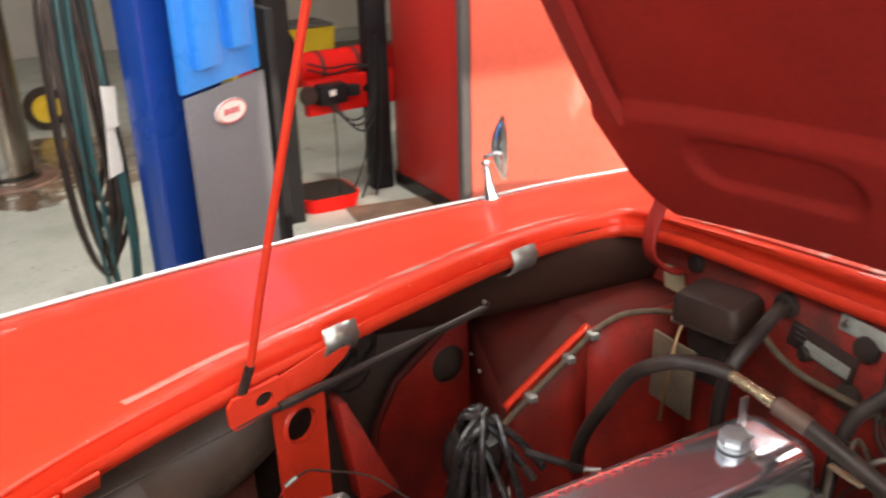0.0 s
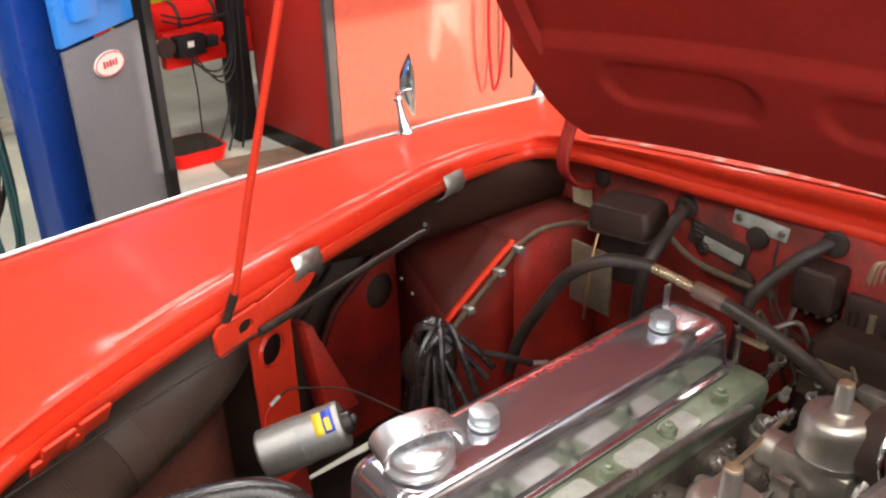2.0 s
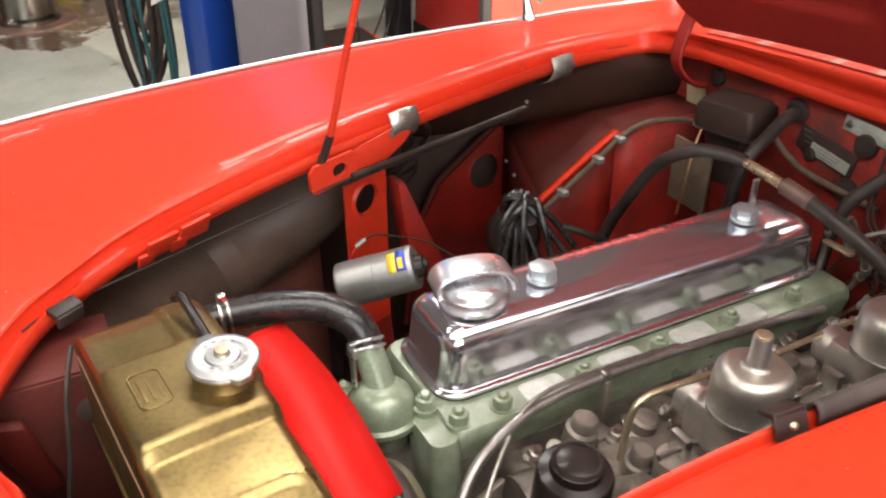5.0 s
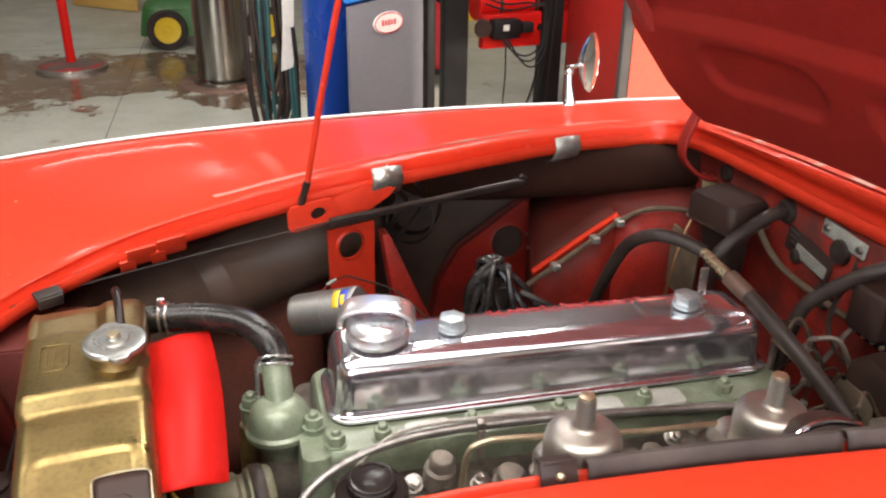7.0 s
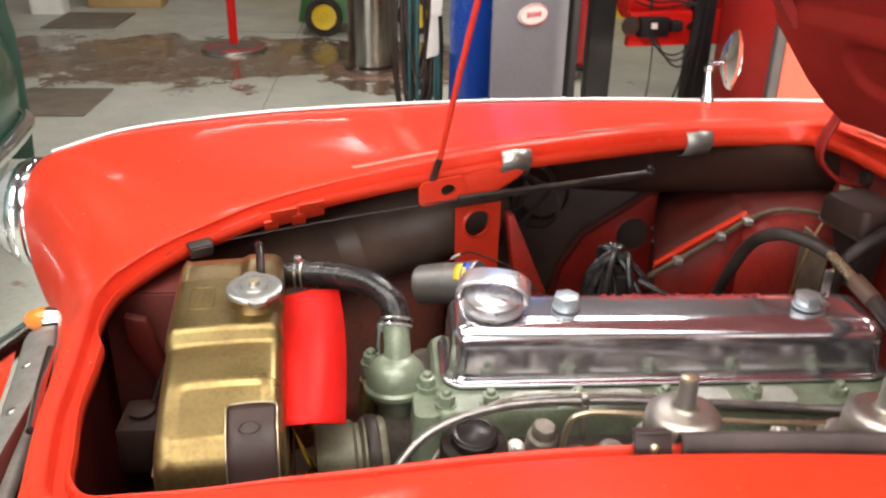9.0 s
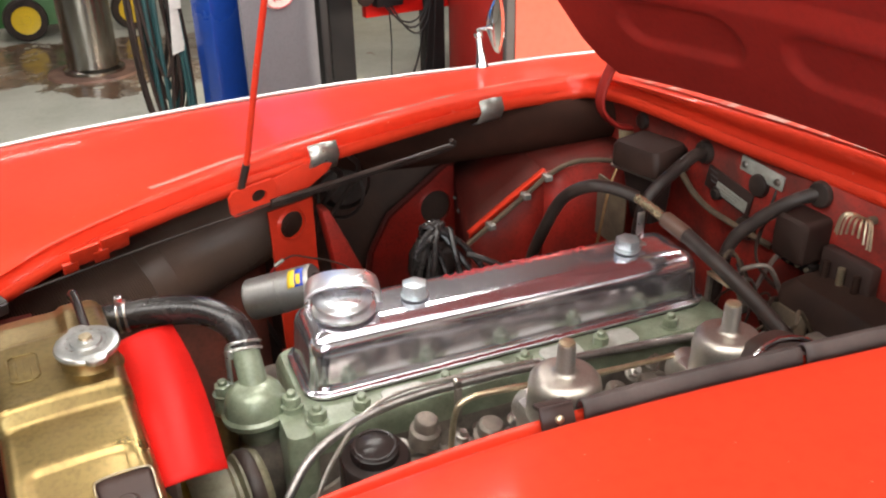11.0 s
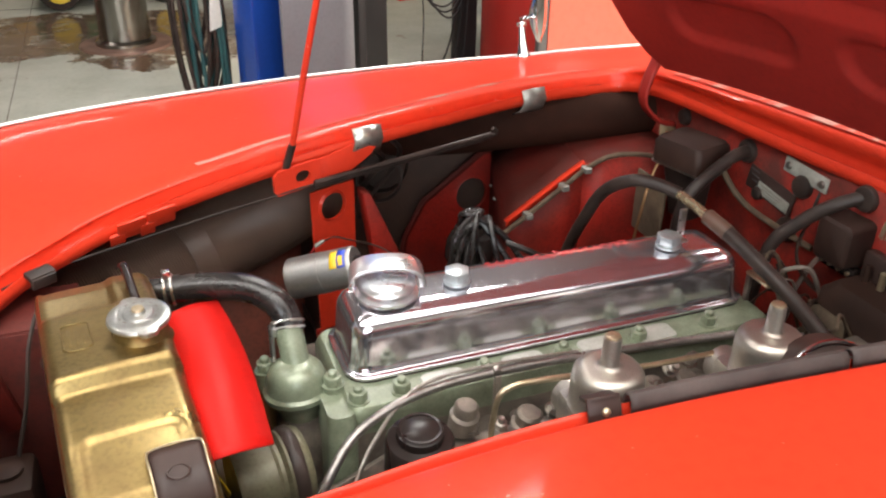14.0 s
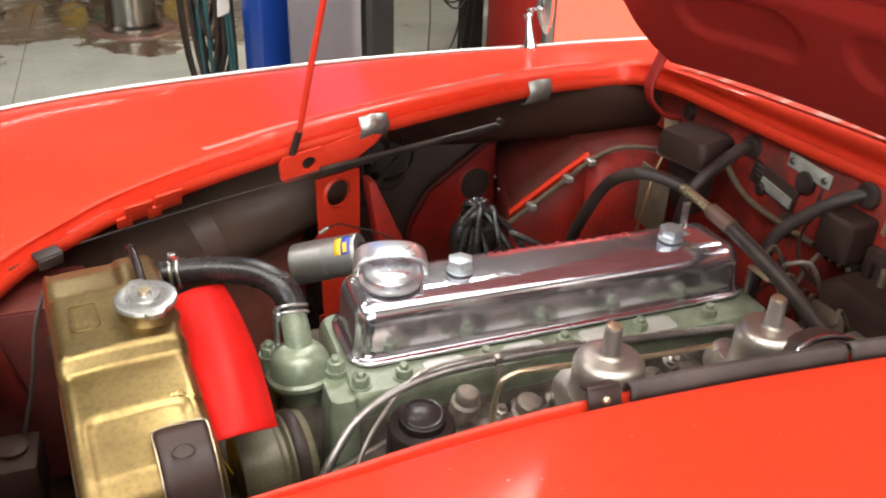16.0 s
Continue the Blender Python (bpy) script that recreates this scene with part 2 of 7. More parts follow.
CONDUIT = mat("grey_conduit", (0.40, 0.38, 0.36), 0.32, 0.85, second=(0.20, 0.18, 0.165), scale=30, amount=0.6, fine=200)
COILCAN = mat("bare_can", (0.34, 0.33, 0.315), 0.45, 0.9, second=(0.27, 0.26, 0.25), scale=18, amount=0.4, fine=200)
# real grime, plus the bonnet's shade put into the dark red
FIREWALL = mat("grimy_shaded_firewall", (0.32, 0.022, 0.014), 0.55, second=(0.07, 0.016, 0.012), scale=9, amount=0.85, fine=140, bump=0.1, spec=0.2, dust=(0.05, 0.026, 0.02), dust_amount=0.6, lo=0.42, hi=0.66)
# dusty brown-red, its base raised to imitate haze over the bay's darks
INNERW = mat("brown_red_inner", (0.27, 0.078, 0.054), 0.6, second=(0.13, 0.060, 0.046), scale=6, amount=0.8, fine=120, bump=0.15, spec=0.3)
BSTEEL = mat("matt_black_steel", (0.009, 0.008, 0.009), 0.55, second=(0.02, 0.018, 0.018), scale=6, amount=0.6, fine=80, spec=0.2)
DULLBRASS = mat("dull_brass", (0.60, 0.50, 0.34), 0.34, 0.85, second=(0.40, 0.32, 0.2), scale=50, amount=0.6, fine=240)
DIRTYCREAM = mat("dirty_cream", (0.12, 0.085, 0.052), 0.7, second=(0.07, 0.048, 0.032), scale=24, amount=0.8, fine=160)
WORN = mat("chipped_edge", (0.50, 0.040, 0.020), 0.55, second=(0.42, 0.21, 0.17), scale=26, amount=0.9, fine=300, lo=0.48, hi=0.58, stretch=(0.25, 1, 1), spec=0.15)
TEAL = mat("teal_hose", (0.02, 0.06, 0.065), 0.4, second=(0.03, 0.1, 0.1), scale=10, amount=0.6)


def floor_material():
    """Painted concrete, grey-white, with a worn brown wet band, stains and fine cracks."""
    m = bpy.data.materials.new("painted_concrete")
    m.use_nodes = True
    nt = m.node_tree
    b = nt.nodes["Principled BSDF"]
    co = nt.nodes.new("ShaderNodeTexCoord")

    def math(op, a, c):
        x = nt.nodes.new("ShaderNodeMath")
        x.operation = op
        for i, v in enumerate((a, c)):
            if isinstance(v, (int, float)):
                x.inputs[i].default_value = v
            else:
                nt.links.new(v, x.inputs[i])
        return x.outputs[0]

    def tex(sc, det=8.0, rough=0.6):
        n = nt.nodes.new("ShaderNodeTexNoise")
        n.inputs["Scale"].default_value, n.inputs["Detail"].default_value, n.inputs["Roughness"].default_value = sc, det, rough
        nt.links.new(co.outputs["Object"], n.inputs["Vector"])
        return n.outputs["Fac"]

    def span(v, a, c, lo=0.0, hi=1.0):
        r = nt.nodes.new("ShaderNodeMapRange")
        for k, x in zip(("From Min", "From Max", "To Min", "To Max"), (a, c, lo, hi)):
            r.inputs[k].default_value = x
        nt.links.new(v, r.inputs["Value"])
        return r.outputs["Result"]

    def blend(f, a, c):
        x = nt.nodes.new("ShaderNodeMix")
        x.data_type = "RGBA"
        nt.links.new(f, x.inputs[0])
        for s, v in ((x.inputs[6], a), (x.inputs[7], c)):
            if isinstance(v, tuple):
                s.default_value = (*v, 1)
            else:
                nt.links.new(v, s)
        return x.outputs[2]

    sep = nt.nodes.new("ShaderNodeSeparateXYZ")
    nt.links.new(co.outputs["Object"], sep.inputs[0])
    grey = blend(span(tex(2.5), 0.35, 0.65), (0.43, 0.43, 0.37), (0.34, 0.34, 0.285))
    grey = blend(span(tex(40, 4), 0.5, 0.8, 0, 0.5), grey, (0.24, 0.23, 0.2))
    # bare brown band that runs across the bays at y = 5.1
    off = math("ABSOLUTE", math("SUBTRACT", math("ADD", sep.outputs["Y"], math("MULTIPLY", math("SUBTRACT", tex(1.6, 10, 0.7), 0.5), 2.6)), 5.08), 0)
    band = math("MULTIPLY", span(off, 0.62, 0.72, 1.0, 0.0), span(math("ADD", sep.outputs["X"], math("MULTIPLY", tex(2.0), 0.8)), 0.55, 1.05, 1.0, 0.0))
    band = math("MULTIPLY", band, span(tex(7, 8, 0.75), 0.28, 0.5, 0.35, 1.0))
    brown = blend(span(tex(5), 0.3, 0.7), (0.085, 0.052, 0.032), (0.15, 0.092, 0.058))
    col = blend(band, grey, brown)
    spots = span(tex(4.2, 9, 0.65), 0.63, 0.68)
    col = blend(math("MULTIPLY", spots, 0.8), col, (0.2, 0.1, 0.07))
    nt.links.new(col, b.inputs["Base Color"])
    dry = span(tex(3.3), 0.3, 0.7, 0.28, 0.55)
    wet = math("MULTIPLY", band, span(tex(2.2, 6), 0.42, 0.56, 0.35, 0.95))
    nt.links.new(math("MAXIMUM", math("SUBTRACT", dry, math("MULTIPLY", wet, 0.36)), 0.10), b.inputs["Roughness"])
    bp = nt.nodes.new("ShaderNodeBump")
    bp.inputs["Strength"].default_value, bp.inputs["Distance"].default_value = 0.25, 0.004
    nt.links.new(tex(30), bp.inputs["Height"])
    nt.links.new(bp.outputs["Normal"], b.inputs["Normal"])
    return m


FLOOR = floor_material()

# ---------------------------------------------------------------- mesh tools


def thing(name, at, label, category, group="", kind=""):
    ob = new(name)
    ob.location = at
    ob.empty_display_size = 0.1
    return tagged(ob, label, category, group, kind)


def mesh_of(name, bm, material, smooth=True, angle=40):
    for f in bm.faces:
        f.smooth = smooth
    for e in bm.edges:
        if len(e.link_faces) == 2 and e.calc_face_angle(0) > radians(angle):
            e.smooth = False
    me = bpy.data.meshes.new(name)
    bm.to_mesh(me)
    bm.free()
    me.materials.append(material)
    return me


def part(name, bm, material, parent=None, label="", smooth=True, angle=40, solid=0.0, category=""):
    me = bm if isinstance(bm, bpy.types.Mesh) else mesh_of(name, bm, material, smooth, angle)
    ob = new(name, me)
    if parent is not None:
        ob.parent = parent
        if parent.type == "EMPTY":
            ob.matrix_parent_inverse = parent.matrix_basis.inverted()
    if solid:
        md = ob.modifiers.new("thickness", "SOLIDIFY")
        md.thickness, md.offset = solid, -1
    return tagged(ob, label, category)


def piece(name, me, parent, m, label=""):
    ob = part(name, me, None, parent, label)
    ob.matrix_basis = m
    return ob


def box(size, at=(0, 0, 0), bevel=0.0, m=None, seg=2):
    bm = bmesh.new()
    bmesh.ops.create_cube(bm, size=1, matrix=Matrix.Translation(at) @ Matrix.Diagonal((*size, 1)))
    if bevel:
        bmesh.ops.bevel(bm, geom=bm.edges[:], offset=bevel, segments=seg, affect="EDGES", profile=0.5)
    if m:
        bmesh.ops.transform(bm, matrix=m, verts=bm.verts)
    return bm


def join(*bms):
    out = bmesh.new()
    for b in bms:
        me = bpy.data.meshes.new("t")
        b.to_mesh(me)
        b.free()
        out.from_mesh(me)
        bpy.data.meshes.remove(me)
    return out


def lathe(profile, m=None, seg=32):
    bm = bmesh.new()
    rings = []
    for r, z in profile:
        rings.append([bm.verts.new((r * math.cos(2 * math.pi * i / seg), r * math.sin(2 * math.pi * i / seg), z)) for i in range(seg)] if r > 1e-6
                     else [bm.verts.new((0, 0, z))])
    for a, b in zip(rings, rings[1:]):
        for i in range(seg):
            j = (i + 1) % seg
            if len(a) == 1 and len(b) > 1:
                bm.faces.new((a[0], b[j], b[i]))
            elif len(b) == 1 and len(a) > 1:
                bm.faces.new((a[i], a[j], b[0]))
            elif len(a) > 1:
                bm.faces.new((a[i], a[j], b[j], b[i]))
    bmesh.ops.recalc_face_normals(bm, faces=bm.faces)
    if m:
        bmesh.ops.transform(bm, matrix=m, verts=bm.verts)
    return bm


def along(a, b):
    """A pose at a whose z axis points to b."""
    return Matrix.Translation(a) @ (Vector(b) - Vector(a)).to_track_quat("Z", "Y").to_matrix().to_4x4()


def spline(pts, steps=6, closed=False):
    """Catmull-Rom points through pts (tuples of any length)."""
    p = [Vector(q) for q in pts]
    n = len(p)
    out = []
    for i in range(n if closed else n - 1):
        a, b, c, d = (p[(i + k) % n] if closed else p[min(max(i + k, 0), n - 1)] for k in (-1, 0, 1, 2))
        for s in range(steps):
            t = s / steps
            out.append(0.5 * (2 * b + (c - a) * t + (2 * a - 5 * b + 4 * c - d) * t * t + (3 * b - a - 3 * c + d) * t ** 3))
    if not closed:
        out.append(p[-1])
    return out


def tube(pts, r, seg=10, steps=6, rib=0.0, ribs=1, closed=False):
    """A swept round tube through pts; rib > 0 makes a convoluted hose."""
    path = spline(pts, steps, closed) if steps > 1 else [Vector(q) for q in pts]
    bm = bmesh.new()
    rings = []
    up = Vector((0.13, 0.21, 0.97))
    n = len(path)
    for i, c in enumerate(path):
        d = (path[(i + 1) % n] - path[i - 1]) if closed else (path[min(i + 1, n - 1)] - path[max(i - 1, 0)])
        d = d.normalized() if d.length > 1e-9 else Vector((1, 0, 0))
        side = d.cross(up)
        side = side.normalized() if side.length > 1e-3 else d.orthogonal().normalized()
        up = side.cross(d).normalized()
        rr = r * (1 + rib * (1 if i % (2 * ribs) < ribs else -1)) if rib else r
        rings.append([bm.verts.new(c + rr * (side * math.cos(2 * math.pi * k / seg) + up * math.sin(2 * math.pi * k / seg))) for k in range(seg)])
    pairs = list(zip(rings, rings[1:])) + ([(rings[-1], rings[0])] if closed else [])
    for a, b in pairs:
        for k in range(seg):
            bm.faces.new((a[k], a[(k + 1) % seg], b[(k + 1) % seg], b[k]))
    if not closed:
        bm.faces.new(rings[0])
        bm.faces.new(rings[-1][::-1])
    bmesh.ops.recalc_face_normals(bm, faces=bm.faces)
    return bm


def grid(rows, closed=False):
    bm = bmesh.new()
    vs = [[bm.verts.new(p) for p in row] for row in rows]
    pairs = list(zip(vs, vs[1:])) + ([(vs[-1], vs[0])] if closed else [])
    for a, b in pairs:
        for i in range(len(a) - 1):
            bm.faces.new((a[i], a[i + 1], b[i + 1], b[i]))
    bmesh.ops.recalc_face_normals(bm, faces=bm.faces)
    return bm


def prism(outline, depth, m=None, bevel=0.0):
    """An extruded flat outline (x, y), from z = 0 to depth."""
    bm = bmesh.new()
    bottom = [bm.verts.new((x, y, 0)) for x, y in outline]
    top = [bm.verts.new((x, y, depth)) for x, y in outline]
    bm.faces.new(bottom[::-1])
    bm.faces.new(top)
    n = len(outline)
    for i in range(n):
        bm.faces.new((bottom[i], bottom[(i + 1) % n], top[(i + 1) % n], top[i]))
    bmesh.ops.recalc_face_normals(bm, faces=bm.faces)
    if bevel:
        bmesh.ops.bevel(bm, geom=bm.edges[:], offset=bevel, segments=2, affect="EDGES", profile=0.5)
    if m:
        bmesh.ops.transform(bm, matrix=m, verts=bm.verts)
    return bm


def holed(outline, centre, r, depth, m=None, seg=28, lip=0.0, squash=1.0):
    """A flat plate with one round hole; lip > 0 turns a rolled edge out round it."""
    bm = bmesh.new()
    cx, cy = centre

    def edge_at(a):
        dx, dy = math.cos(a), math.sin(a)
        best = None
        for (x1, y1), (x2, y2) in zip(outline, outline[1:] + outline[:1]):
            ex, ey = x2 - x1, y2 - y1
            den = dx * ey - dy * ex
            if abs(den) < 1e-12:
                continue
            t = ((x1 - cx) * ey - (y1 - cy) * ex) / den
            s = ((x1 - cx) * dy - (y1 - cy) * dx) / den
            if t > 0 and -1e-9 <= s <= 1 + 1e-9 and (best is None or t < best):
                best = t
        return cx + dx * best, cy + dy * best

    angles = sorted([2 * math.pi * i / seg for i in range(seg)] + [math.atan2(y - cy, x - cx) % (2 * math.pi) for x, y in outline])
    rings = []
    for kind, z in (("o", 0), ("o", depth), ("l", depth), ("h", depth + lip), ("h", 0)):
        ring = []
        for a in angles:
            if kind == "o":
                x, y = edge_at(a)
            else:
                k = r * (1.18 if kind == "l" else 1)
                x, y = cx + k * math.cos(a), cy + k * squash * math.sin(a)
            ring.append(bm.verts.new((x, y, z)))
        rings.append(ring)
    rings.append(rings[0])
    n = len(angles)
    for a, b in zip(rings, rings[1:]):
        for i in range(n):
            j = (i + 1) % n
            bm.faces.new((a[i], a[j], b[j], b[i]))
    bmesh.ops.recalc_face_normals(bm, faces=bm.faces)
    if m:
        bmesh.ops.transform(bm, matrix=m, verts=bm.verts)
    return bm


def plane_pose(at, xdir, ydir):
    """A pose whose x and y axes run along the two directions."""
    x = Vector(xdir).normalized()
    z = x.cross(Vector(ydir)).normalized()
    y = z.cross(x)
    m = Matrix((x, y, z)).transposed().to_4x4()
    m.translation = at
    return m


def hexagon(r, h, washer=0.0):
    prof = [(math.cos(math.pi * i / 3) * r, math.sin(math.pi * i / 3) * r) for i in range(6)]
    bm = prism(prof, h, None, r * 0.1)
    if washer:
        bm = join(bm, lathe([(0, -0.002), (washer, -0.002), (washer, 0.0005), (0, 0.0005)], seg=18))
    return bm


def rounded(x0, x1, y0, y1, r, n=5):
    """Outline of a rounded rectangle, counter-clockwise."""
    out = []
    for cx, cy, a0 in ((x1 - r, y1 - r, 0), (x0 + r, y1 - r, 90), (x0 + r, y0 + r, 180), (x1 - r, y0 + r, 270)):
        for i in range(n + 1):
            a = radians(a0 + 90 * i / n)
            out.append((cx + r * math.cos(a), cy + r * math.sin(a)))
    return out


def stack(levels, n=6, cap=True):
    """Loft of rounded rectangles: (z, x0, x1, y0, y1, radius)."""
    bm = bmesh.new()
    rings = [[bm.verts.new((x, y, z)) for x, y in rounded(x0, x1, y0, y1, r, n)] for z, x0, x1, y0, y1, r in levels]
    for a, b in zip(rings, rings[1:]):
        for i in range(len(a)):
            j = (i + 1) % len(a)
            bm.faces.new((a[i], a[j], b[j], b[i]))
    bm.faces.new(rings[0][::-1])
    bm.faces.new(rings[-1])
    bmesh.ops.recalc_face_normals(bm, faces=bm.faces)
    return bm

# ---------------------------------------------------------------- workshop shell
def slab(name, lo, hi, material, label, category):
    size = [b - a for a, b in zip(lo, hi)]
    at = [(a + b) / 2 for a, b in zip(lo, hi)]
    return tagged(part(name, box(size, at), material), label, category, kind="structure")


slab("floor", (-7.2, -5.2, -0.2), (8.2, 9.7, 0.0), FLOOR, "worn grey painted concrete workshop floor with brown wet stains", "floor")
for i, (lo, hi) in enumerate((((-1.02, -5.0, 0.0), (-1.016, 9.5, 0.0008)), ((-7.0, 6.05, 0.0), (8.0, 6.056, 0.0008)), ((2.6, -5.0, 0.0), (2.606, 9.5, 0.0008)))):
    slab("floor_joint_%d" % (i + 1), lo, hi, DARKIN, "dark sealed joint between floor slabs", "floor joint")
slab("ceiling", (-7.2, -5.2, 3.8), (8.2, 9.7, 4.0), CEIL, "dull brown-grey painted workshop ceiling", "ceiling")
slab("wall_north", (-7.2, 9.5, 0.0), (8.2, 9.7, 3.8), WALLP, "cream painted workshop wall", "wall")
slab("wall_east", (8.0, -5.0, 0.0), (8.2, 9.5, 3.8), WALLP, "cream painted workshop wall", "wall")
# west and south walls have roller door openings that let the daylight in
# unseen walls; the south pier is added to keep sun off the bay
for n, lo, hi in (("wall_west", (-7.2, -5.0, 0.0), (-7.0, -0.6, 3.8)), ("wall_west_far", (-7.2, 3.6, 0.0), (-7.0, 9.5, 3.8)), ("wall_west_lintel", (-7.2, -0.6, 3.3), (-7.0, 3.6, 3.8)),
                  ("wall_south", (-7.2, -5.2, 0.0), (-3.9, -5.0, 3.8)), ("wall_south_pier", (0.1, -5.2, 0.0), (2.46, -5.0, 3.8)), ("wall_south_far", (5.4, -5.2, 0.0), (8.2, -5.0, 3.8)), ("wall_south_lintel", (-3.9, -5.2, 3.4), (0.1, -5.0, 3.8)), ("wall_south_lintel_far", (2.46, -5.2, 3.4), (5.4, -5.0, 3.8))):
    slab(n, lo, hi, WALLP, "cream painted workshop wall beside a roller door opening", "wall")
# bodies for the added ceiling lamps, all out of view
for tx, ty, watts, tl, tw in CEILING_LAMPS:
    lamp = thing("added_ceiling_lamp", (tx, ty, 3.8), "unseen white lamp added under the ceiling", "ceiling lamp", "tube lamps")
    part("tray", box((tl + 0.1, tw + 0.06, 0.06), (tx, ty, 3.77), 0.01), WHITEP, lamp)
    part("tube", lathe([(0.0, -tl / 2), (0.02, -tl / 2), (0.02, tl / 2), (0.0, tl / 2)], pose(tx, ty, 3.70, 0, 90, 0), 12), TUBEMAT, lamp, "glowing tube")

# ---------------------------------------------------------------- the car: outer panels
CY = -0.045
car = thing("sports_car", (0, CY, 0), "red classic sports car with its bonnet propped open", "car")

# opening lip, shoulder rise, middle swell, outer edge; from the far rear corner forward, round the nose and back
FAR = [
    ((0.600, 0.490, 0.915), (0.950, 0.787, 0.886), 0.018, 0.012),
    ((0.530, 0.525, 0.906), (0.650, 0.798, 0.889), 0.014, 0.010),
    ((0.420, 0.523, 0.907), (0.470, 0.788, 0.891), 0.012, 0.010),
    ((0.300, 0.501, 0.907), (0.300, 0.770, 0.898), 0.012, 0.008),
    ((0.150, 0.459, 0.905), (0.100, 0.745, 0.904), 0.012, 0.008),
    ((-0.040, 0.406, 0.899), (-0.100, 0.724, 0.905), 0.012, 0.008),
    ((-0.200, 0.370, 0.885), (-0.300, 0.707, 0.901), 0.012, 0.006),
    ((-0.330, 0.342, 0.868), (-0.500, 0.692, 0.893), 0.012, 0.008),
    ((-0.430, 0.318, 0.852), (-0.680, 0.685, 0.876), 0.012, 0.012),
    ((-0.510, 0.298, 0.835), (-0.850, 0.682, 0.851), 0.012, 0.024),
    ((-0.580, 0.272, 0.815), (-0.995, 0.650, 0.814), 0.012, 0.036),
    ((-0.640, 0.234, 0.802), (-1.005, 0.550, 0.806), 0.010, 0.046),
    ((-0.683, 0.182, 0.793), (-1.008, 0.490, 0.750), 0.010, 0.050),
    ((-0.715, 0.120, 0.786), (-1.005, 0.475, 0.640), 0.010, 0.045),
    ((-0.724, 0.070, 0.783), (-0.935, 0.350, 0.615), 0.008, 0.034),
    ((-0.722, 0.010, 0.782), (-0.840, 0.160, 0.682), 0.008, 0.014),
    ((-0.713, -0.060, 0.781), (-0.770, -0.050, 0.720), 0.008, 0.008),
]
NEAR_LIP = [(-0.700, -0.150, 0.781), (-0.688, -0.240, 0.782), (-0.668, -0.325, 0.784), (-0.652, -0.380, 0.787), (-0.623, -0.414, 0.792), (-0.571, -0.424, 0.799),
            (-0.492, -0.428, 0.806), (-0.403, -0.427, 0.815), (-0.303, -0.428, 0.824), (-0.183, -0.430, 0.838), (-0.034, -0.437, 0.852), (0.136, -0.451, 0.861),
            (0.286, -0.466, 0.865), (0.396, -0.477, 0.866), (0.506, -0.486, 0.866), (0.636, -0.491, 0.864)]
NEAR_OUT = {0: (-0.745, -0.170, 0.720), 1: (-0.728, -0.270, 0.716), 2: (-0.714, -0.350, 0.704), 3: (-0.730, -0.440, 0.680), 4: (-0.860, -0.560, 0.690)}
NEAR = []
for i, (lip, (_, outer, rise, swell)) in enumerate(zip(NEAR_LIP, FAR[-2::-1])):
    NEAR.append((lip, NEAR_OUT.get(i, (outer[0] + 0.02, 2 * CY - outer[1], outer[2] - 0.02)), rise * 0.6, swell * 0.4))
REAR = [
    ((0.700, -0.430, 0.919), (1.05, -0.45, 0.965), 0.040, 0.012),
    ((0.690, -0.270, 0.921), (1.05, -0.28, 0.985), 0.045, 0.010),
    ((0.672, -0.100, 0.921), (1.05, -0.10, 0.995), 0.045, 0.010),
    ((0.648, 0.070, 0.923), (1.05, 0.07, 0.995), 0.040, 0.010),
    ((0.627, 0.220, 0.927), (1.05, 0.22, 0.985), 0.032, 0.010),
    ((0.606, 0.370, 0.928), (1.05, 0.40, 0.965), 0.023, 0.010),
]


def body_panel():
    """The shroud and wing tops in one skin: a lip with a drain channel, then a soft rise to the wing crest, then the sides."""
    stations = []
    for k, (lip, outer, rise, swell) in enumerate(FAR + NEAR + REAR):
        a, b = Vector(lip), Vector(outer)
        d = b - a
        out = Vector((d.x, d.y, 0)).normalized()
        if k >= len(FAR) + len(NEAR):
            a = a + out * 0.016
        sh = a + out * (-0.012 if k >= len(FAR) + len(NEAR) else 0.022) + Vector((0, 0, rise))
        mid = a.lerp(b, 0.5) + Vector((0, 0, swell))
        q3 = a.lerp(b, 0.82) + Vector((0, 0, swell * 0.75 + 0.003))
        stations.append([a, sh, mid, q3, b])
    n = len(stations)
    cols = [spline([s[k] for s in stations], 5, True) for k in range(5)]
    rows = []
    m = len(cols[0])
    for i in range(m):
        a, sh, mid, q3, b = (c[i] for c in cols)
        d = b - a
        out = Vector((d.x, d.y, 0)).normalized()
        z = Vector((0, 0, 1))
        channel = [a - out * 0.029 - z * 0.026, a - out * 0.029 - z * 0.012, a - out * 0.026 - z * 0.0045, a - out * 0.021 - z * 0.006,
                   a - out * 0.018 - z * 0.018, a - out * 0.005 - z * 0.019, a - out * 0.001 - z * 0.008]
        top = spline([a, sh, mid, q3, b], 5)
        rows.append(channel + top)
    return grid(rows, True)


shroud = part("shroud", body_panel(), RED, car, "glossy red body top round the engine opening", solid=0.002, angle=70)


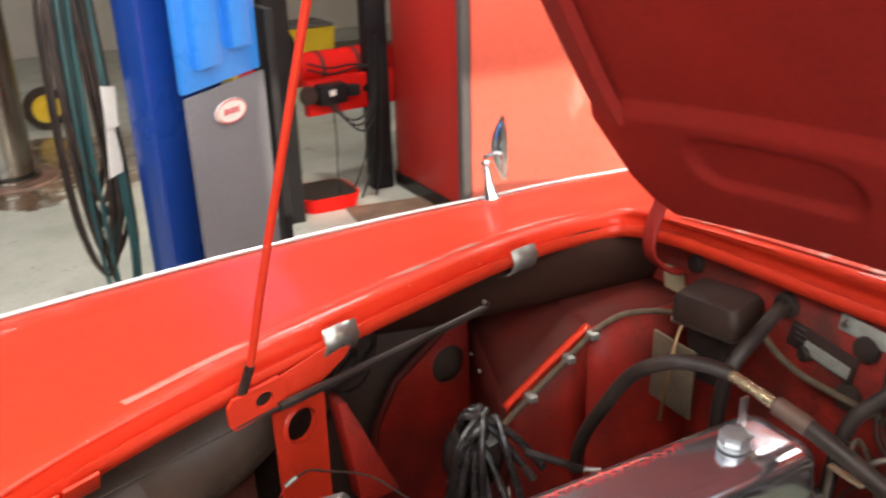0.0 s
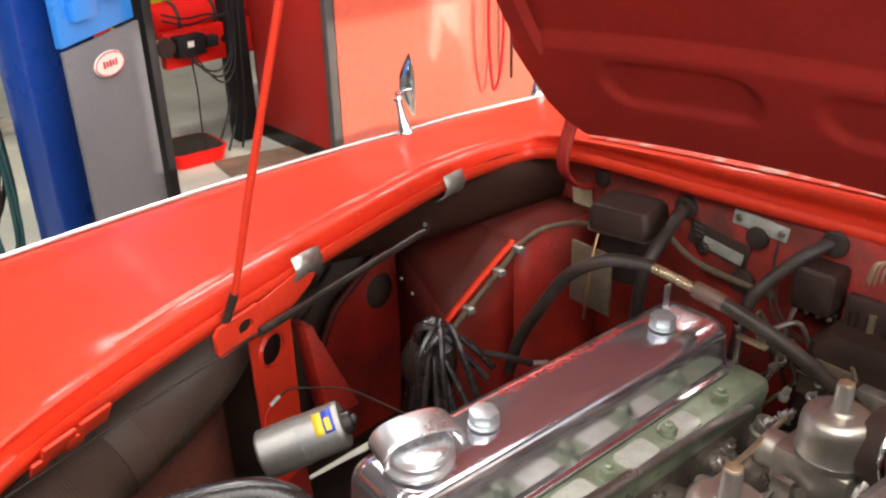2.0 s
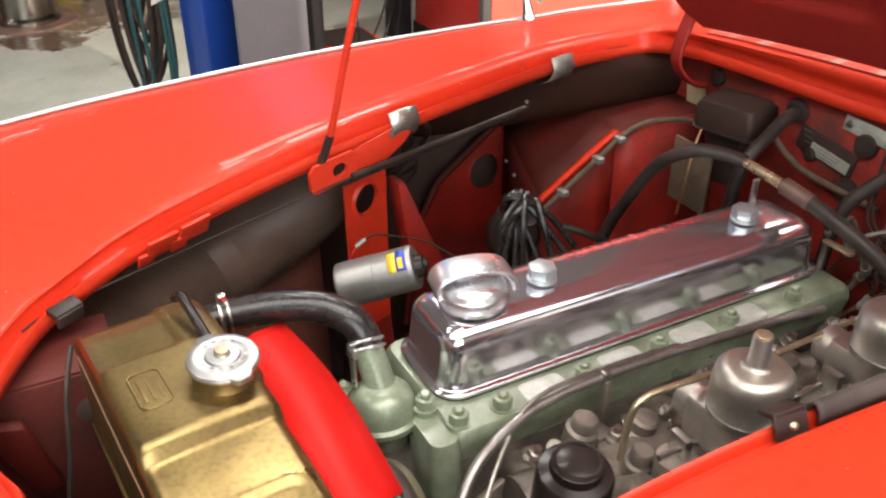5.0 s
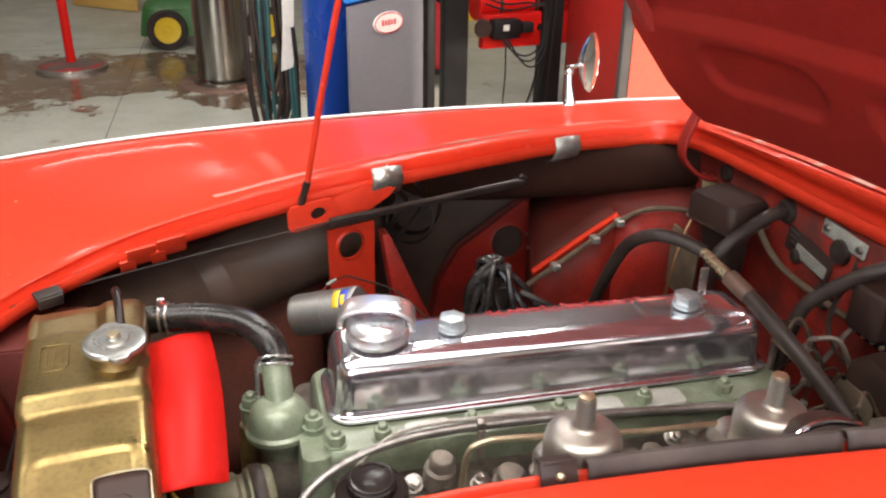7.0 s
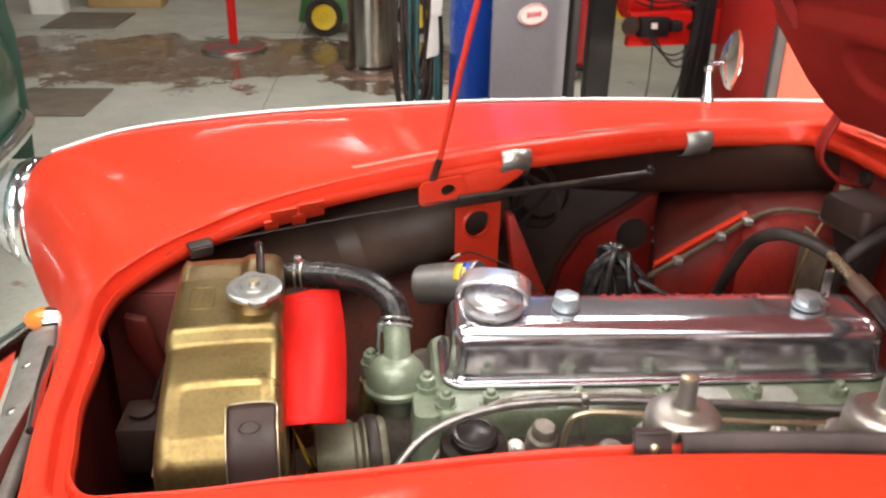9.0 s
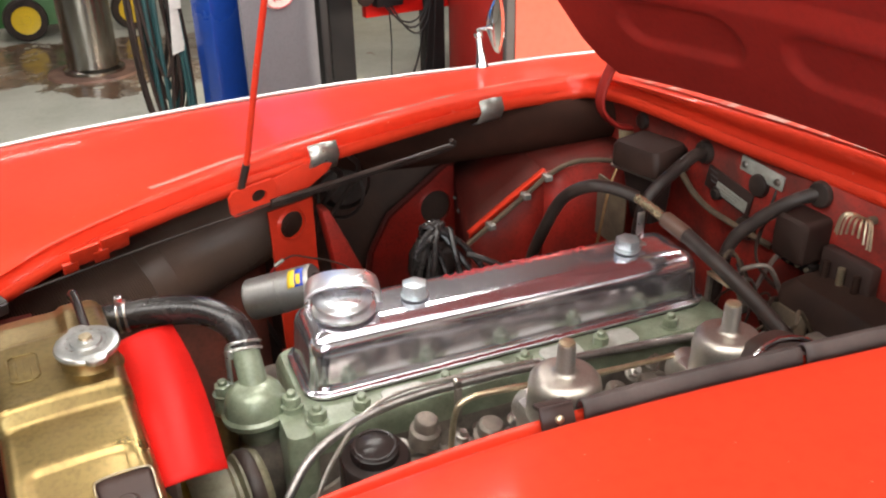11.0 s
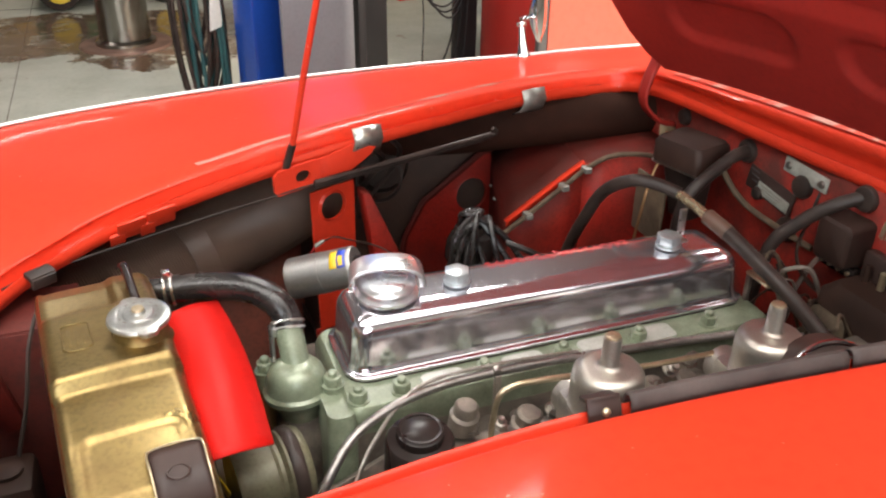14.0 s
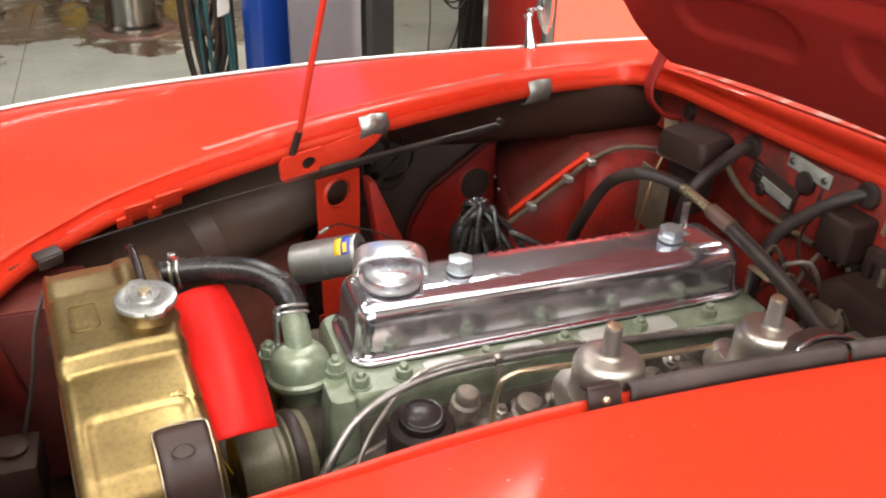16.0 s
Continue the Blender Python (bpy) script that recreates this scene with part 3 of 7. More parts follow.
def wing_side(sign):
    """The outer side of a wing, below the bead, with the wheel opening cut as an arch."""
    rows = []
    for i in range(40):
        x = -0.995 + 1.945 * i / 39
        zc = float(np.interp(x, [-0.995, -0.85, -0.68, -0.5, -0.3, -0.1, 0.1, 0.3, 0.45, 0.62, 0.95], [0.814, 0.848, 0.873, 0.891, 0.900, 0.903, 0.903, 0.897, 0.891, 0.888, 0.885]))
        yc = float(np.interp(x, [-0.995, -0.85, -0.5, -0.3, -0.1, 0.1, 0.3, 0.47, 0.65, 0.95], [0.650, 0.681, 0.693, 0.706, 0.724, 0.744, 0.769, 0.787, 0.797, 0.787])) - CY
        arch = 0.33 + math.sqrt(max(0.36 ** 2 - (x + 0.42) ** 2, 0)) if abs(x + 0.42) < 0.36 else 0.2
        low = max(0.2, min(arch, 0.66))
        col = [(x, CY + sign * yc, zc), (x, CY + sign * (yc + 0.035), zc - 0.018), (x, CY + sign * (yc + 0.07), zc - 0.07)]
        for k in range(1, 6):
            f = k / 5
            col.append((x, CY + sign * (yc + 0.09 + 0.02 * math.sin(f * 3)), zc - 0.07 + (low - zc + 0.07) * f))
        rows.append(col)
    return grid(rows)


for sign in (1, -1):
    w = part("front_wing", wing_side(sign), RED, car, "glossy red front wing", solid=0.002, angle=70)
    crest = [(x, CY + sign * (y - CY), z + 0.002) for x, y, z in ((-0.995, 0.652, 0.815), (-0.850, 0.684, 0.853), (-0.680, 0.687, 0.878), (-0.500, 0.694, 0.895), (-0.300, 0.709, 0.903), (-0.100, 0.726, 0.907),
                                                                 (0.100, 0.747, 0.906), (0.300, 0.772, 0.900), (0.470, 0.790, 0.893), (0.650, 0.800, 0.891), (0.950, 0.789, 0.888))]
    part("wing_bead", tube(crest, 0.0042, 8, 6), BEAD, w, "polished bead along the wing seam")
    lampc = Vector((-1.005, CY + sign * 0.660, 0.690))
    head = part("headlamp", lathe([(0.122, 0.01), (0.120, 0.0), (0.112, -0.02), (0.10, -0.025)], along(lampc, lampc + Vector((-1, 0, 0.03)))), RED, car, "headlamp in a chrome rim")
    part("rim", lathe([(0.118, -0.012), (0.123, 0.0), (0.122, 0.010), (0.118, 0.013), (0.118, 0.016), (0.121, 0.020), (0.120, 0.030), (0.117, 0.033), (0.117, 0.036), (0.118, 0.040), (0.112, 0.052), (0.10, 0.060), (0.098, 0.05)],
                      along(lampc, lampc + Vector((-1, 0, 0.03)))), CHROME, head, "stepped chrome rim")
    part("lens", lathe([(0.1, 0.055), (0.095, 0.075), (0.075, 0.095), (0.04, 0.108), (0.0, 0.112)], along(lampc, lampc + Vector((-1, 0, 0.03)))), GLASSY, head, "clear fluted glass lens")
    ind = Vector((-0.872, CY + sign * 0.256, 0.655))
    lampi = part("indicator_lamp", lathe([(0.022, -0.02), (0.0245, 0.0), (0.024, 0.006), (0.020, 0.008)], along(ind, ind + Vector((-1, 0.0, 0.05))), 24), CHROME, car, "amber indicator lamp with chrome ring")
    part("lens", lathe([(0.023, 0.008), (0.022, 0.02), (0.016, 0.038), (0.006, 0.046), (0, 0.047)], along(ind, ind + Vector((-1, 0.0, 0.05))), 24), AMBER, lampi, "domed amber lens")
    wh = Vector((-0.42, CY + sign * 0.63, 0.31))
    wheel = part("wheel", lathe([(0.0, 0.03), (0.05, 0.04), (0.06, 0.0), (0.18, -0.02), (0.2, 0.05), (0.205, 0.06), (0.19, -0.06)], pose(*wh, -90 * sign, 0, 0), 32), STEEL, car, "steel road wheel")
    part("tyre", lathe([(0.2, -0.06), (0.22, -0.075), (0.28, -0.075), (0.305, -0.06), (0.31, 0.0), (0.305, 0.06), (0.28, 0.075), (0.22, 0.075), (0.2, 0.06)], pose(*wh, -90 * sign, 0, 0), 40), RUBBER, wheel, "black tyre")

# chipped paint along the far shut line
def shut_line(stations, a, b, rear=False, lift_by=0.0012):
    """A narrow strip that lies on the shoulder where the bonnet edge rubs the paint."""
    mids = []
    for lip, outer, rise, swell in stations:
        p, q = Vector(lip), Vector(outer)
        out = Vector((q.x - p.x, q.y - p.y, 0)).normalized()
        sh = p + out * (0.004 if rear else 0.022) + Vector((0, 0, rise))
        mid = p.lerp(q, 0.5) + Vector((0, 0, swell))
        mids.append((sh, (mid - sh).normalized()))
    line = list(zip(spline([s for s, _ in mids], 6), spline([d for _, d in mids], 6)))
    return grid([[p + d * u + Vector((0, 0, h)) for u, h in ((a, lift_by), ((a + b) / 2, lift_by + 0.0012), (b, lift_by))] for p, d in line])


part("worn_edge", shut_line(FAR[1:8], 0.002, 0.015), WORN, shroud, "chipped paint along the shut line")
part("worn_edge", shut_line(REAR, -0.003, 0.024, True, 0.003), WORN, shroud, "scratched paint on the scuttle")
# grille moulding and bumper in front of the nose
arc = [(-0.800 - 0.19 * (y - 0.0) - 0.35 * (y + 0.05) ** 2, y, 0.678 - 0.55 * (y + 0.05) ** 2) for y in [-0.42 + 0.58 * i / 24 for i in range(25)]]
rows = []
for i, (x, y, z) in enumerate(arc):
    rows.append([(x + 0.012, y, z + 0.012), (x, y, z + 0.020), (x - 0.02, y, z + 0.018), (x - 0.045, y, z + 0.006), (x - 0.058, y, z - 0.012), (x - 0.058, y, z - 0.04)])
grille = part("grille_surround", grid(rows), GRILLE, car, "dull alloy grille moulding", solid=0.003)
for i in range(3, 22, 5):
    x, y, z = arc[i]
    part("dimple", lathe([(0.0, 0.003), (0.006, 0.002), (0.009, -0.002)], along((x - 0.033, y, z + 0.0125), (x - 0.05, y, z + 0.06)), 12), STEEL, grille)
part("badge_bar", tube([(-0.735, -0.22, 0.738), (-0.752, -0.14, 0.745), (-0.775, -0.03, 0.743)], 0.007, 8, 5), CHROME, car, "thin chrome badge bar")
part("front_bumper", tube([(-1.04, CY - 0.6, 0.45), (-1.12, CY - 0.3, 0.46), (-1.14, CY, 0.46), (-1.12, CY + 0.3, 0.46), (-1.04, CY + 0.6, 0.45)], 0.03, 12, 6), CHROME, car, "chrome front bumper")
part("front_apron", grid([[(x - 0.075, y, z - 0.03), (x - 0.13, y, z - 0.07), (x - 0.16, y, z - 0.16)] for x, y, z in arc]), RED, car, "red nose panel ahead of the grille", solid=0.002)
part("apron_trim", tube([(x - 0.125, y, z - 0.055) for x, y, z in arc[::3]], 0.007, 8, 4), CHROME, car, "chrome trim round the nose")

# the body behind the scuttle
for sign in (1, -1):
    rows = []
    for x, y, z in ((0.93, 0.807, 0.896), (1.25, 0.79, 0.875), (1.6, 0.755, 0.84), (1.95, 0.755, 0.84), (2.3, 0.75, 0.88), (2.65, 0.70, 0.86), (2.9, 0.60, 0.74)):
        arch = 0.33 + math.sqrt(max(0.36 ** 2 - (x - 2.0) ** 2, 0)) if abs(x - 2.0) < 0.36 else 0.2
        rows.append([(x, CY + sign * (y - 0.16), z + 0.004), (x, CY + sign * (y - 0.04), z), (x, CY + sign * y, z - 0.05), (x, CY + sign * (y + 0.09), z - 0.2), (x, CY + sign * (y + 0.09), max(arch, z - 0.45)), (x, CY + sign * (y + 0.06), min(arch, z - 0.46))])
    part("rear_side", grid(rows), RED, car, "red door and rear wing", solid=0.003, angle=60)
    wh = Vector((2.0, CY + sign * 0.63, 0.31))
    wheel = part("wheel", lathe([(0.0, 0.03), (0.05, 0.04), (0.06, 0.0), (0.18, -0.02), (0.2, 0.05), (0.205, 0.06), (0.19, -0.06)], pose(*wh, -90 * sign, 0, 0), 32), STEEL, car, "steel road wheel")
    part("tyre", lathe([(0.2, -0.06), (0.22, -0.075), (0.28, -0.075), (0.305, -0.06), (0.31, 0.0), (0.305, 0.06), (0.28, 0.075), (0.22, 0.075), (0.2, 0.06)], pose(*wh, -90 * sign, 0, 0), 40), RUBBER, wheel, "black tyre")
part("rear_deck", grid([[(x, CY + w * k / 3, z + 0.03 * (1 - (k / 3) ** 2)) for k in (-3, -2, -1, 0, 1, 2, 3)] for x, w, z in ((1.85, 0.60, 0.848), (2.2, 0.60, 0.88), (2.6, 0.55, 0.87), (2.9, 0.46, 0.745), (2.98, 0.42, 0.55), (2.95, 0.42, 0.3))]), RED, car, "red rear deck", solid=0.003)
part("cockpit_floor", box((0.95, 1.2, 0.03), (1.42, CY, 0.34), 0.005), DARKIN, car, "dark cockpit floor")

# ---------------------------------------------------------------- the car: bay panels


def fw(y):
    return 0.659 - 0.04 * y


def panel(name, corners, material, label, thick=0.003):
    bm = bmesh.new()
    bm.faces.new([bm.verts.new(c) for c in corners])
    bmesh.ops.subdivide_edges(bm, edges=bm.edges[:], cuts=3, use_grid_fill=True)
    return part(name, bm, material, car, label, solid=thick)


firewall = panel("firewall", [(fw(0.73), 0.73, 0.903), (fw(-0.79), -0.79, 0.897), (fw(-0.79), -0.79, 0.2), (fw(0.73), 0.73, 0.2)], FIREWALL, "red painted firewall with grime, darkened for bonnet shade")
panel("inner_wing", [(-1.0, 0.62, 0.76), (-0.12, 0.67, 0.83), (-0.12, 0.67, 0.2), (-1.0, 0.62, 0.2)], INNERW, "dusty brown-red inner wing")
# rear part in the dark material, standing for shadow behind the outrigger plate
panel("inner_wing", [(-0.12, 0.672, 0.83), (0.66, 0.73, 0.88), (0.66, 0.73, 0.2), (-0.12, 0.672, 0.2)], DARKIN, "inner wing beside the footwell, darkened for shade")
panel("inner_valance", [(-0.66, 0.37, 0.62), (-0.16, 0.49, 0.66), (-0.16, 0.47, 0.22), (-0.66, 0.35, 0.22)], INNERW, "dusty brown-red valance below the air hose")
panel("inner_wing", [(-1.0, -0.76, 0.76), (0.72, -0.80, 0.88), (0.72, -0.80, 0.2), (-1.0, -0.76, 0.2)], INNERW, "dusty brown-red inner wing")
panel("front_bulkhead", [(-0.80, 0.64, 0.72), (-0.76, -0.72, 0.70), (-0.76, -0.72, 0.2), (-0.80, 0.64, 0.2)], RED_DUSTY_SHADED, "dusty red front bulkhead")
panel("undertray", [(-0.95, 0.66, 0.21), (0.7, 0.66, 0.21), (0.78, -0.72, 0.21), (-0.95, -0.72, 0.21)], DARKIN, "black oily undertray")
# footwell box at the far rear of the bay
panel("footwell_top", [(0.339, 0.657, 0.709), (0.266, 0.395, 0.664), (0.434, 0.397, 0.770), (0.474, 0.672, 0.772)], RED_DUSTY_SHADED, "greasy red footwell top, darkened for shade")
panel("footwell_top", [(0.474, 0.672, 0.772), (0.434, 0.397, 0.770), (0.640, 0.357, 0.797), (0.629, 0.672, 0.797)], RED_DUSTY_SHADED, "greasy red footwell top, darkened for shade")
panel("footwell_front", [(0.339, 0.657, 0.709), (0.339, 0.657, 0.297), (0.266, 0.395, 0.297), (0.266, 0.395, 0.664)], RED_DUSTY_SHADED, "red riveted footwell front, darkened for shade")
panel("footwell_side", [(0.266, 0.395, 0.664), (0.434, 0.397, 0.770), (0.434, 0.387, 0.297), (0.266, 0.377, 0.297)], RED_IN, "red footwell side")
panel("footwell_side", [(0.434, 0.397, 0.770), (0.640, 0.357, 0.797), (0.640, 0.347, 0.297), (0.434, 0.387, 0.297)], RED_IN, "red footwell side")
part("footwell_edge", grid([[p + Vector((0, dy, dz)) for dy, dz in ((-0.004, -0.008), (-0.004, 0.003), (0.004, 0.005), (0.012, 0.003))] for p in spline([(0.260, 0.393, 0.661), (0.354, 0.396, 0.721), (0.436, 0.396, 0.772)], 5)]), RED, car, "bright red folded seam", solid=0.002)
for x, y, z in ((0.329, 0.622, 0.642), (0.312, 0.562, 0.637)):
    part("rivet", lathe([(0.0, 0.004), (0.003, 0.003), (0.005, 0)], along((x - 0.003, y, z), (x - 1, y - 0.2, z)), 10), GREYPLATE, car)
# outrigger plate with the lightening hole
mA = plane_pose((0.118, 0.625, 0.450), (1, 0.12, 0), (0, 0.06, 1))
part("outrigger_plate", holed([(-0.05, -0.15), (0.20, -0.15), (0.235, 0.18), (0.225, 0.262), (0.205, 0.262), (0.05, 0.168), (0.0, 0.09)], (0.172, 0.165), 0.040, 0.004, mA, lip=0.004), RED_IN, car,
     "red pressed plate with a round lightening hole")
part("outrigger_flange", tube([tuple(mA @ Vector(p)) for p in ((-0.05, -0.15, 0), (0.0, 0.09, 0.0), (0.05, 0.168, 0), (0.205, 0.262, 0), (0.225, 0.262, 0))], 0.008, 6, 1), RED_DUSTY_SHADED, car)
# upright bracket with two holes, behind the coil
mB = plane_pose((-0.149, 0.368, 0.500), (0.09, 0.035, 0.0), (0.0, 0.012, 1))
part("bracket", holed([(0.004, 0.0), (0.094, 0.0), (0.098, 0.30), (0.0, 0.30)], (0.046, 0.262), 0.027, 0.004, mB, lip=0.005), RED, car, "red upright bracket with a round hole")
mB2 = plane_pose((-0.148, 0.363, 0.333), (0.09, 0.035, 0.0), (0.0, 0.06, 1))
part("bracket_foot", holed([(0.0, 0.0), (0.11, 0.0), (0.098, 0.17), (-0.004, 0.17)], (0.05, 0.11), 0.025, 0.004, mB2, lip=0.005), RED_IN, car, "red bracket foot with a hole")
part("gusset", prism([(0, 0), (0.014, 0), (0.10, -0.20), (0.03, -0.20)], 0.04, plane_pose((-0.050, 0.418, 0.778), (1, 0.1, 0), (0, 0, 1)), 0.003), RED_IN, car, "red sloping gusset")
# prop rod latch under the lip
mL = plane_pose((-0.221, 0.326, 0.822), (0.09, 0.022, 0.004), (0.0, 0.012, 1))
part("prop_latch", holed([(0.006, 0.0), (0.040, 0.002), (0.078, 0.004), (0.088, 0.012), (0.092, 0.040), (0.084, 0.050), (0.045, 0.048), (0.010, 0.046), (0.001, 0.036), (0.0, 0.008)], (0.056, 0.026), 0.0140, 0.007, mL, squash=0.8), RED, car, "red latch plate with a keyhole slot")
part("latch_flange", prism([(0.086, 0.006), (0.14, 0.004), (0.195, 0.030), (0.235, 0.070), (0.088, 0.048)], 0.003, mL, 0.001), RED, car, "worn red stiffener below the lip")
prop = part("bonnet_prop", tube([(-0.199, 0.328, 0.838), (-0.199, 0.335, 0.842), (-0.197, 0.336, 0.860), (-0.183, 0.318, 0.92), (-0.160, 0.294, 1.05), (-0.127, 0.263, 1.22), (-0.06, 0.205, 1.55), (-0.02, 0.17, 1.74)], 0.0055, 10, 6), RED, car, "red painted bonnet prop rod")
part("sleeve", tube([(-0.1965, 0.3345, 0.866), (-0.1835, 0.3185, 0.918)], 0.0068, 10, 1), RUBBER, prop, "black rubber sleeve")
# small clips along the lip
for x, y, z, m in ((-0.039, 0.373, 0.891, TAPE), (0.343, 0.468, 0.896, GREYPLATE)):
    k = plane_pose((x, y, z), (1, 0.22, 0.02), (0, -0.55, 0.8))
    bm = grid([[tuple(k @ Vector((u * 0.029 - 0.029 + 0.002 * math.sin(v * 9), [0.022, 0.008, -0.008, -0.024, -0.042][v] + 0.003 * math.sin(u * 2.1), [-0.012, 0.006, 0.010, 0.008, 0.0][v] + 0.002 * math.sin(u * 3 + v)))) for v in range(5)] for u in range(3)])
    part("bonnet_buffer", bm, m, car, "silver wrapped bonnet buffer pad", solid=0.003)
for x, y, z in ((-0.460, 0.258, 0.836), (-0.412, 0.266, 0.846)):
    k = plane_pose((x, y, z), (0.9, 0.22, 0.1), (0, -0.6, 0.8))
    part("lip_tab", join(box((0.046, 0.048, 0.006), (0, -0.008, 0), 0.0025, k), box((0.025, 0.036, 0.006), (-0.024, -0.030, 0.001), 0.0025, k)), RED, car, "bent red tab under the lip")
k = plane_pose((-0.604, 0.222, 0.798), (0.9, 0.55, 0), (-0.55, 0.9, 0.25))
clip = part("rubber_clip", box((0.042, 0.022, 0.010), (0, -0.006, 0), 0.003, k), RUBBER, car, "black rubber edge clip")
part("clip_fold", box((0.040, 0.008, 0.020), (0, -0.016, -0.008), 0.003, k), RUBBER, clip)
k = plane_pose((0.004, -0.423, 0.856), (1.0, -0.10, 0.05), (0.05, 0.42, 0.88))
clip = part("rubber_clip", box((0.040, 0.030, 0.006), (0, 0, 0), 0.002, k), DARKPLATE, car, "dark edge clip with a brass screw")
part("clip_fold", box((0.038, 0.006, 0.028), (0, 0.011, -0.011), 0.002, k), RUBBER, clip)
part("clip_screw", lathe([(0, 0.0040), (0.0035, 0.0032), (0.0052, 0.001), (0.0052, 0)], k @ Matrix.Translation((0.001, -0.003, 0.0028)), 14), DULLBRASS, clip, "brass screw")
# black sealing strip on the near lip
for pts in ([(0.032, -0.432, 0.852), (0.116, -0.438, 0.856), (0.206, -0.447, 0.860), (0.308, -0.457, 0.862)], [(0.314, -0.457, 0.863), (0.446, -0.469, 0.864), (0.596, -0.479, 0.862)]):
    part("sealing_strip", grid([[(p.x, p.y + dy, p.z + dz) for dy, dz in ((-0.004, -0.004), (-0.002, 0.007), (0.000, 0.014), (0.005, 0.019), (0.012, 0.018), (0.016, 0.012), (0.018, 0.002))] for p in spline(pts, 6)]), STRIP, car, "dusty black rubber sealing strip", solid=0.003)
# release wire and rods along the far side
part("release_wire", tube([(-0.657, 0.210, 0.782), (-0.597, 0.245, 0.785), (-0.357, 0.295, 0.812), (-0.142, 0.335, 0.833)], 0.0018, 6, 5), RUBBER, car, "thin black release wire")
part("release_rod", tube([(-0.147, 0.332, 0.835), (0.033, 0.372, 0.843), (0.227, 0.412, 0.854)], 0.0055, 8, 4), RUBBER, car, "dark release rod")
part("release_rod", tube([(-0.147, 0.336, 0.827), (0.033, 0.378, 0.835), (0.227, 0.418, 0.847), (0.233, 0.415, 0.865)], 0.0045, 8, 4), RUBBER, car, "dark release rod")

# wing mirror
mirror = part("wing_mirror", lathe([(0.0, 0.012), (0.012, 0.010), (0.017, 0.003), (0.018, 0.0)], pose(0.462, 0.764, 0.886) @ Matrix.Diagonal((1.7, 0.9, 1, 1)), 24), CHROME, car, "chrome wing mirror on a stalk")
part("stalk", lathe([(0.020, 0.0), (0.013, 0.02), (0.0085, 0.05), (0.007, 0.078), (0.011, 0.081), (0.012, 0.088), (0.0, 0.091)], along((0.462, 0.764, 0.890), (0.468, 0.806, 0.991)), 14), CHROME, mirror)
part("arm", tube([(0.467, 0.802, 0.978), (0.494, 0.817, 0.978), (0.524, 0.835, 0.978)], 0.005, 10, 4), CHROME, mirror)
hd = along((0.538, 0.844, 0.978), Vector((0.538, 0.844, 0.978)) + Vector((0.80, -0.60, 0.05)))
part("mirror_head", lathe([(0.0, -0.026), (0.020, -0.024), (0.045, -0.014), (0.068, -0.001), (0.070, 0.004), (0.065, 0.006)], hd, 32), CHROME, mirror, "round chrome shell")
part("glass", lathe([(0.066, 0.0045), (0.050, 0.0085), (0.028, 0.0115), (0.0, 0.0125)], hd, 32), MIRROR, mirror, "round mirror glass")
part("wiper_boss", lathe([(0.0, 0.03), (0.012, 0.028), (0.016, 0.01), (0.022, 0.0)], pose(0.905, 0.797, 0.896), 20), CHROME, car, "chrome windscreen pillar foot")

# ---------------------------------------------------------------- the bonnet, propped open
BA = radians(56)
HX, HZ = 0.612, 0.992
fwd, nrm = Vector((-math.cos(BA), 0, math.sin(BA))), Vector((-math.sin(BA), 0, -math.cos(BA)))
skew = Vector((-0.13, 1, 0)).normalized()


def on_bonnet(s, y, d=0.0):
    """s metres forward of the hinge edge, y across, d below the outer skin."""
    half = (y - CY)
    crown = 0.03 * (1 - (half / 0.46) ** 2)
    return Vector((HX, 0, HZ)) + skew * y + fwd * s - nrm * crown + nrm * d


rows_out, rows_in = [], []
for i in range(25):
    s = -0.01 + 1.12 * i / 24
    half = float(np.interp(s, [-0.01, 0.03, 0.08, 0.2, 0.35, 0.6, 0.9, 1.11], [0.38, 0.415, 0.435, 0.448, 0.445, 0.42, 0.36, 0.26]))
    rows_out.append([on_bonnet(s, CY + half * (j / 16 - 1), 0.0) for j in range(33)])
bonnet = part("bonnet", grid(rows_out), RED_SHADED, car, "red bonnet raised on its prop, seen from below", solid=0.012)
# pressed inner frame: a raised rim and cross members with rounded recesses
def frame_strip(pts, width, height):
    path = spline(pts, 6)
    rows = []
    for i, p in enumerate(path):
        d = (path[min(i + 1, len(path) - 1)] - path[max(i - 1, 0)]).normalized()
        side = d.cross(nrm).normalized()
        rows.append([p - side * width, p - side * width * 0.75 + nrm * height, p + side * width * 0.75 + nrm * height, p + side * width])
    return grid(rows)


for y in (CY + 0.41, CY - 0.41):
    part("bonnet_rail", frame_strip([on_bonnet(s, CY + (y - CY) * k, 0.012) for s, k in ((0.2, 1), (0.3, 1), (0.6, 0.93), (0.9, 0.78), (1.08, 0.55))], 0.03, 0.016), RED_SHADED, bonnet, "pressed red stiffening rail")


def slot_depth(s, y):
    """Depth of the pressed inner panel: a raised band along the hinge edge with long rounded recesses."""
    d = 0.014 * min(1, max(0, (0.245 - s) / 0.03)) + 0.012
    for yc in (0.115, -0.245):
        r = math.hypot(max(abs(y - yc) - 0.085, 0), s - 0.142)
        d -= 0.010 * min(1, max(0, (0.055 - r) / 0.016))
    return d


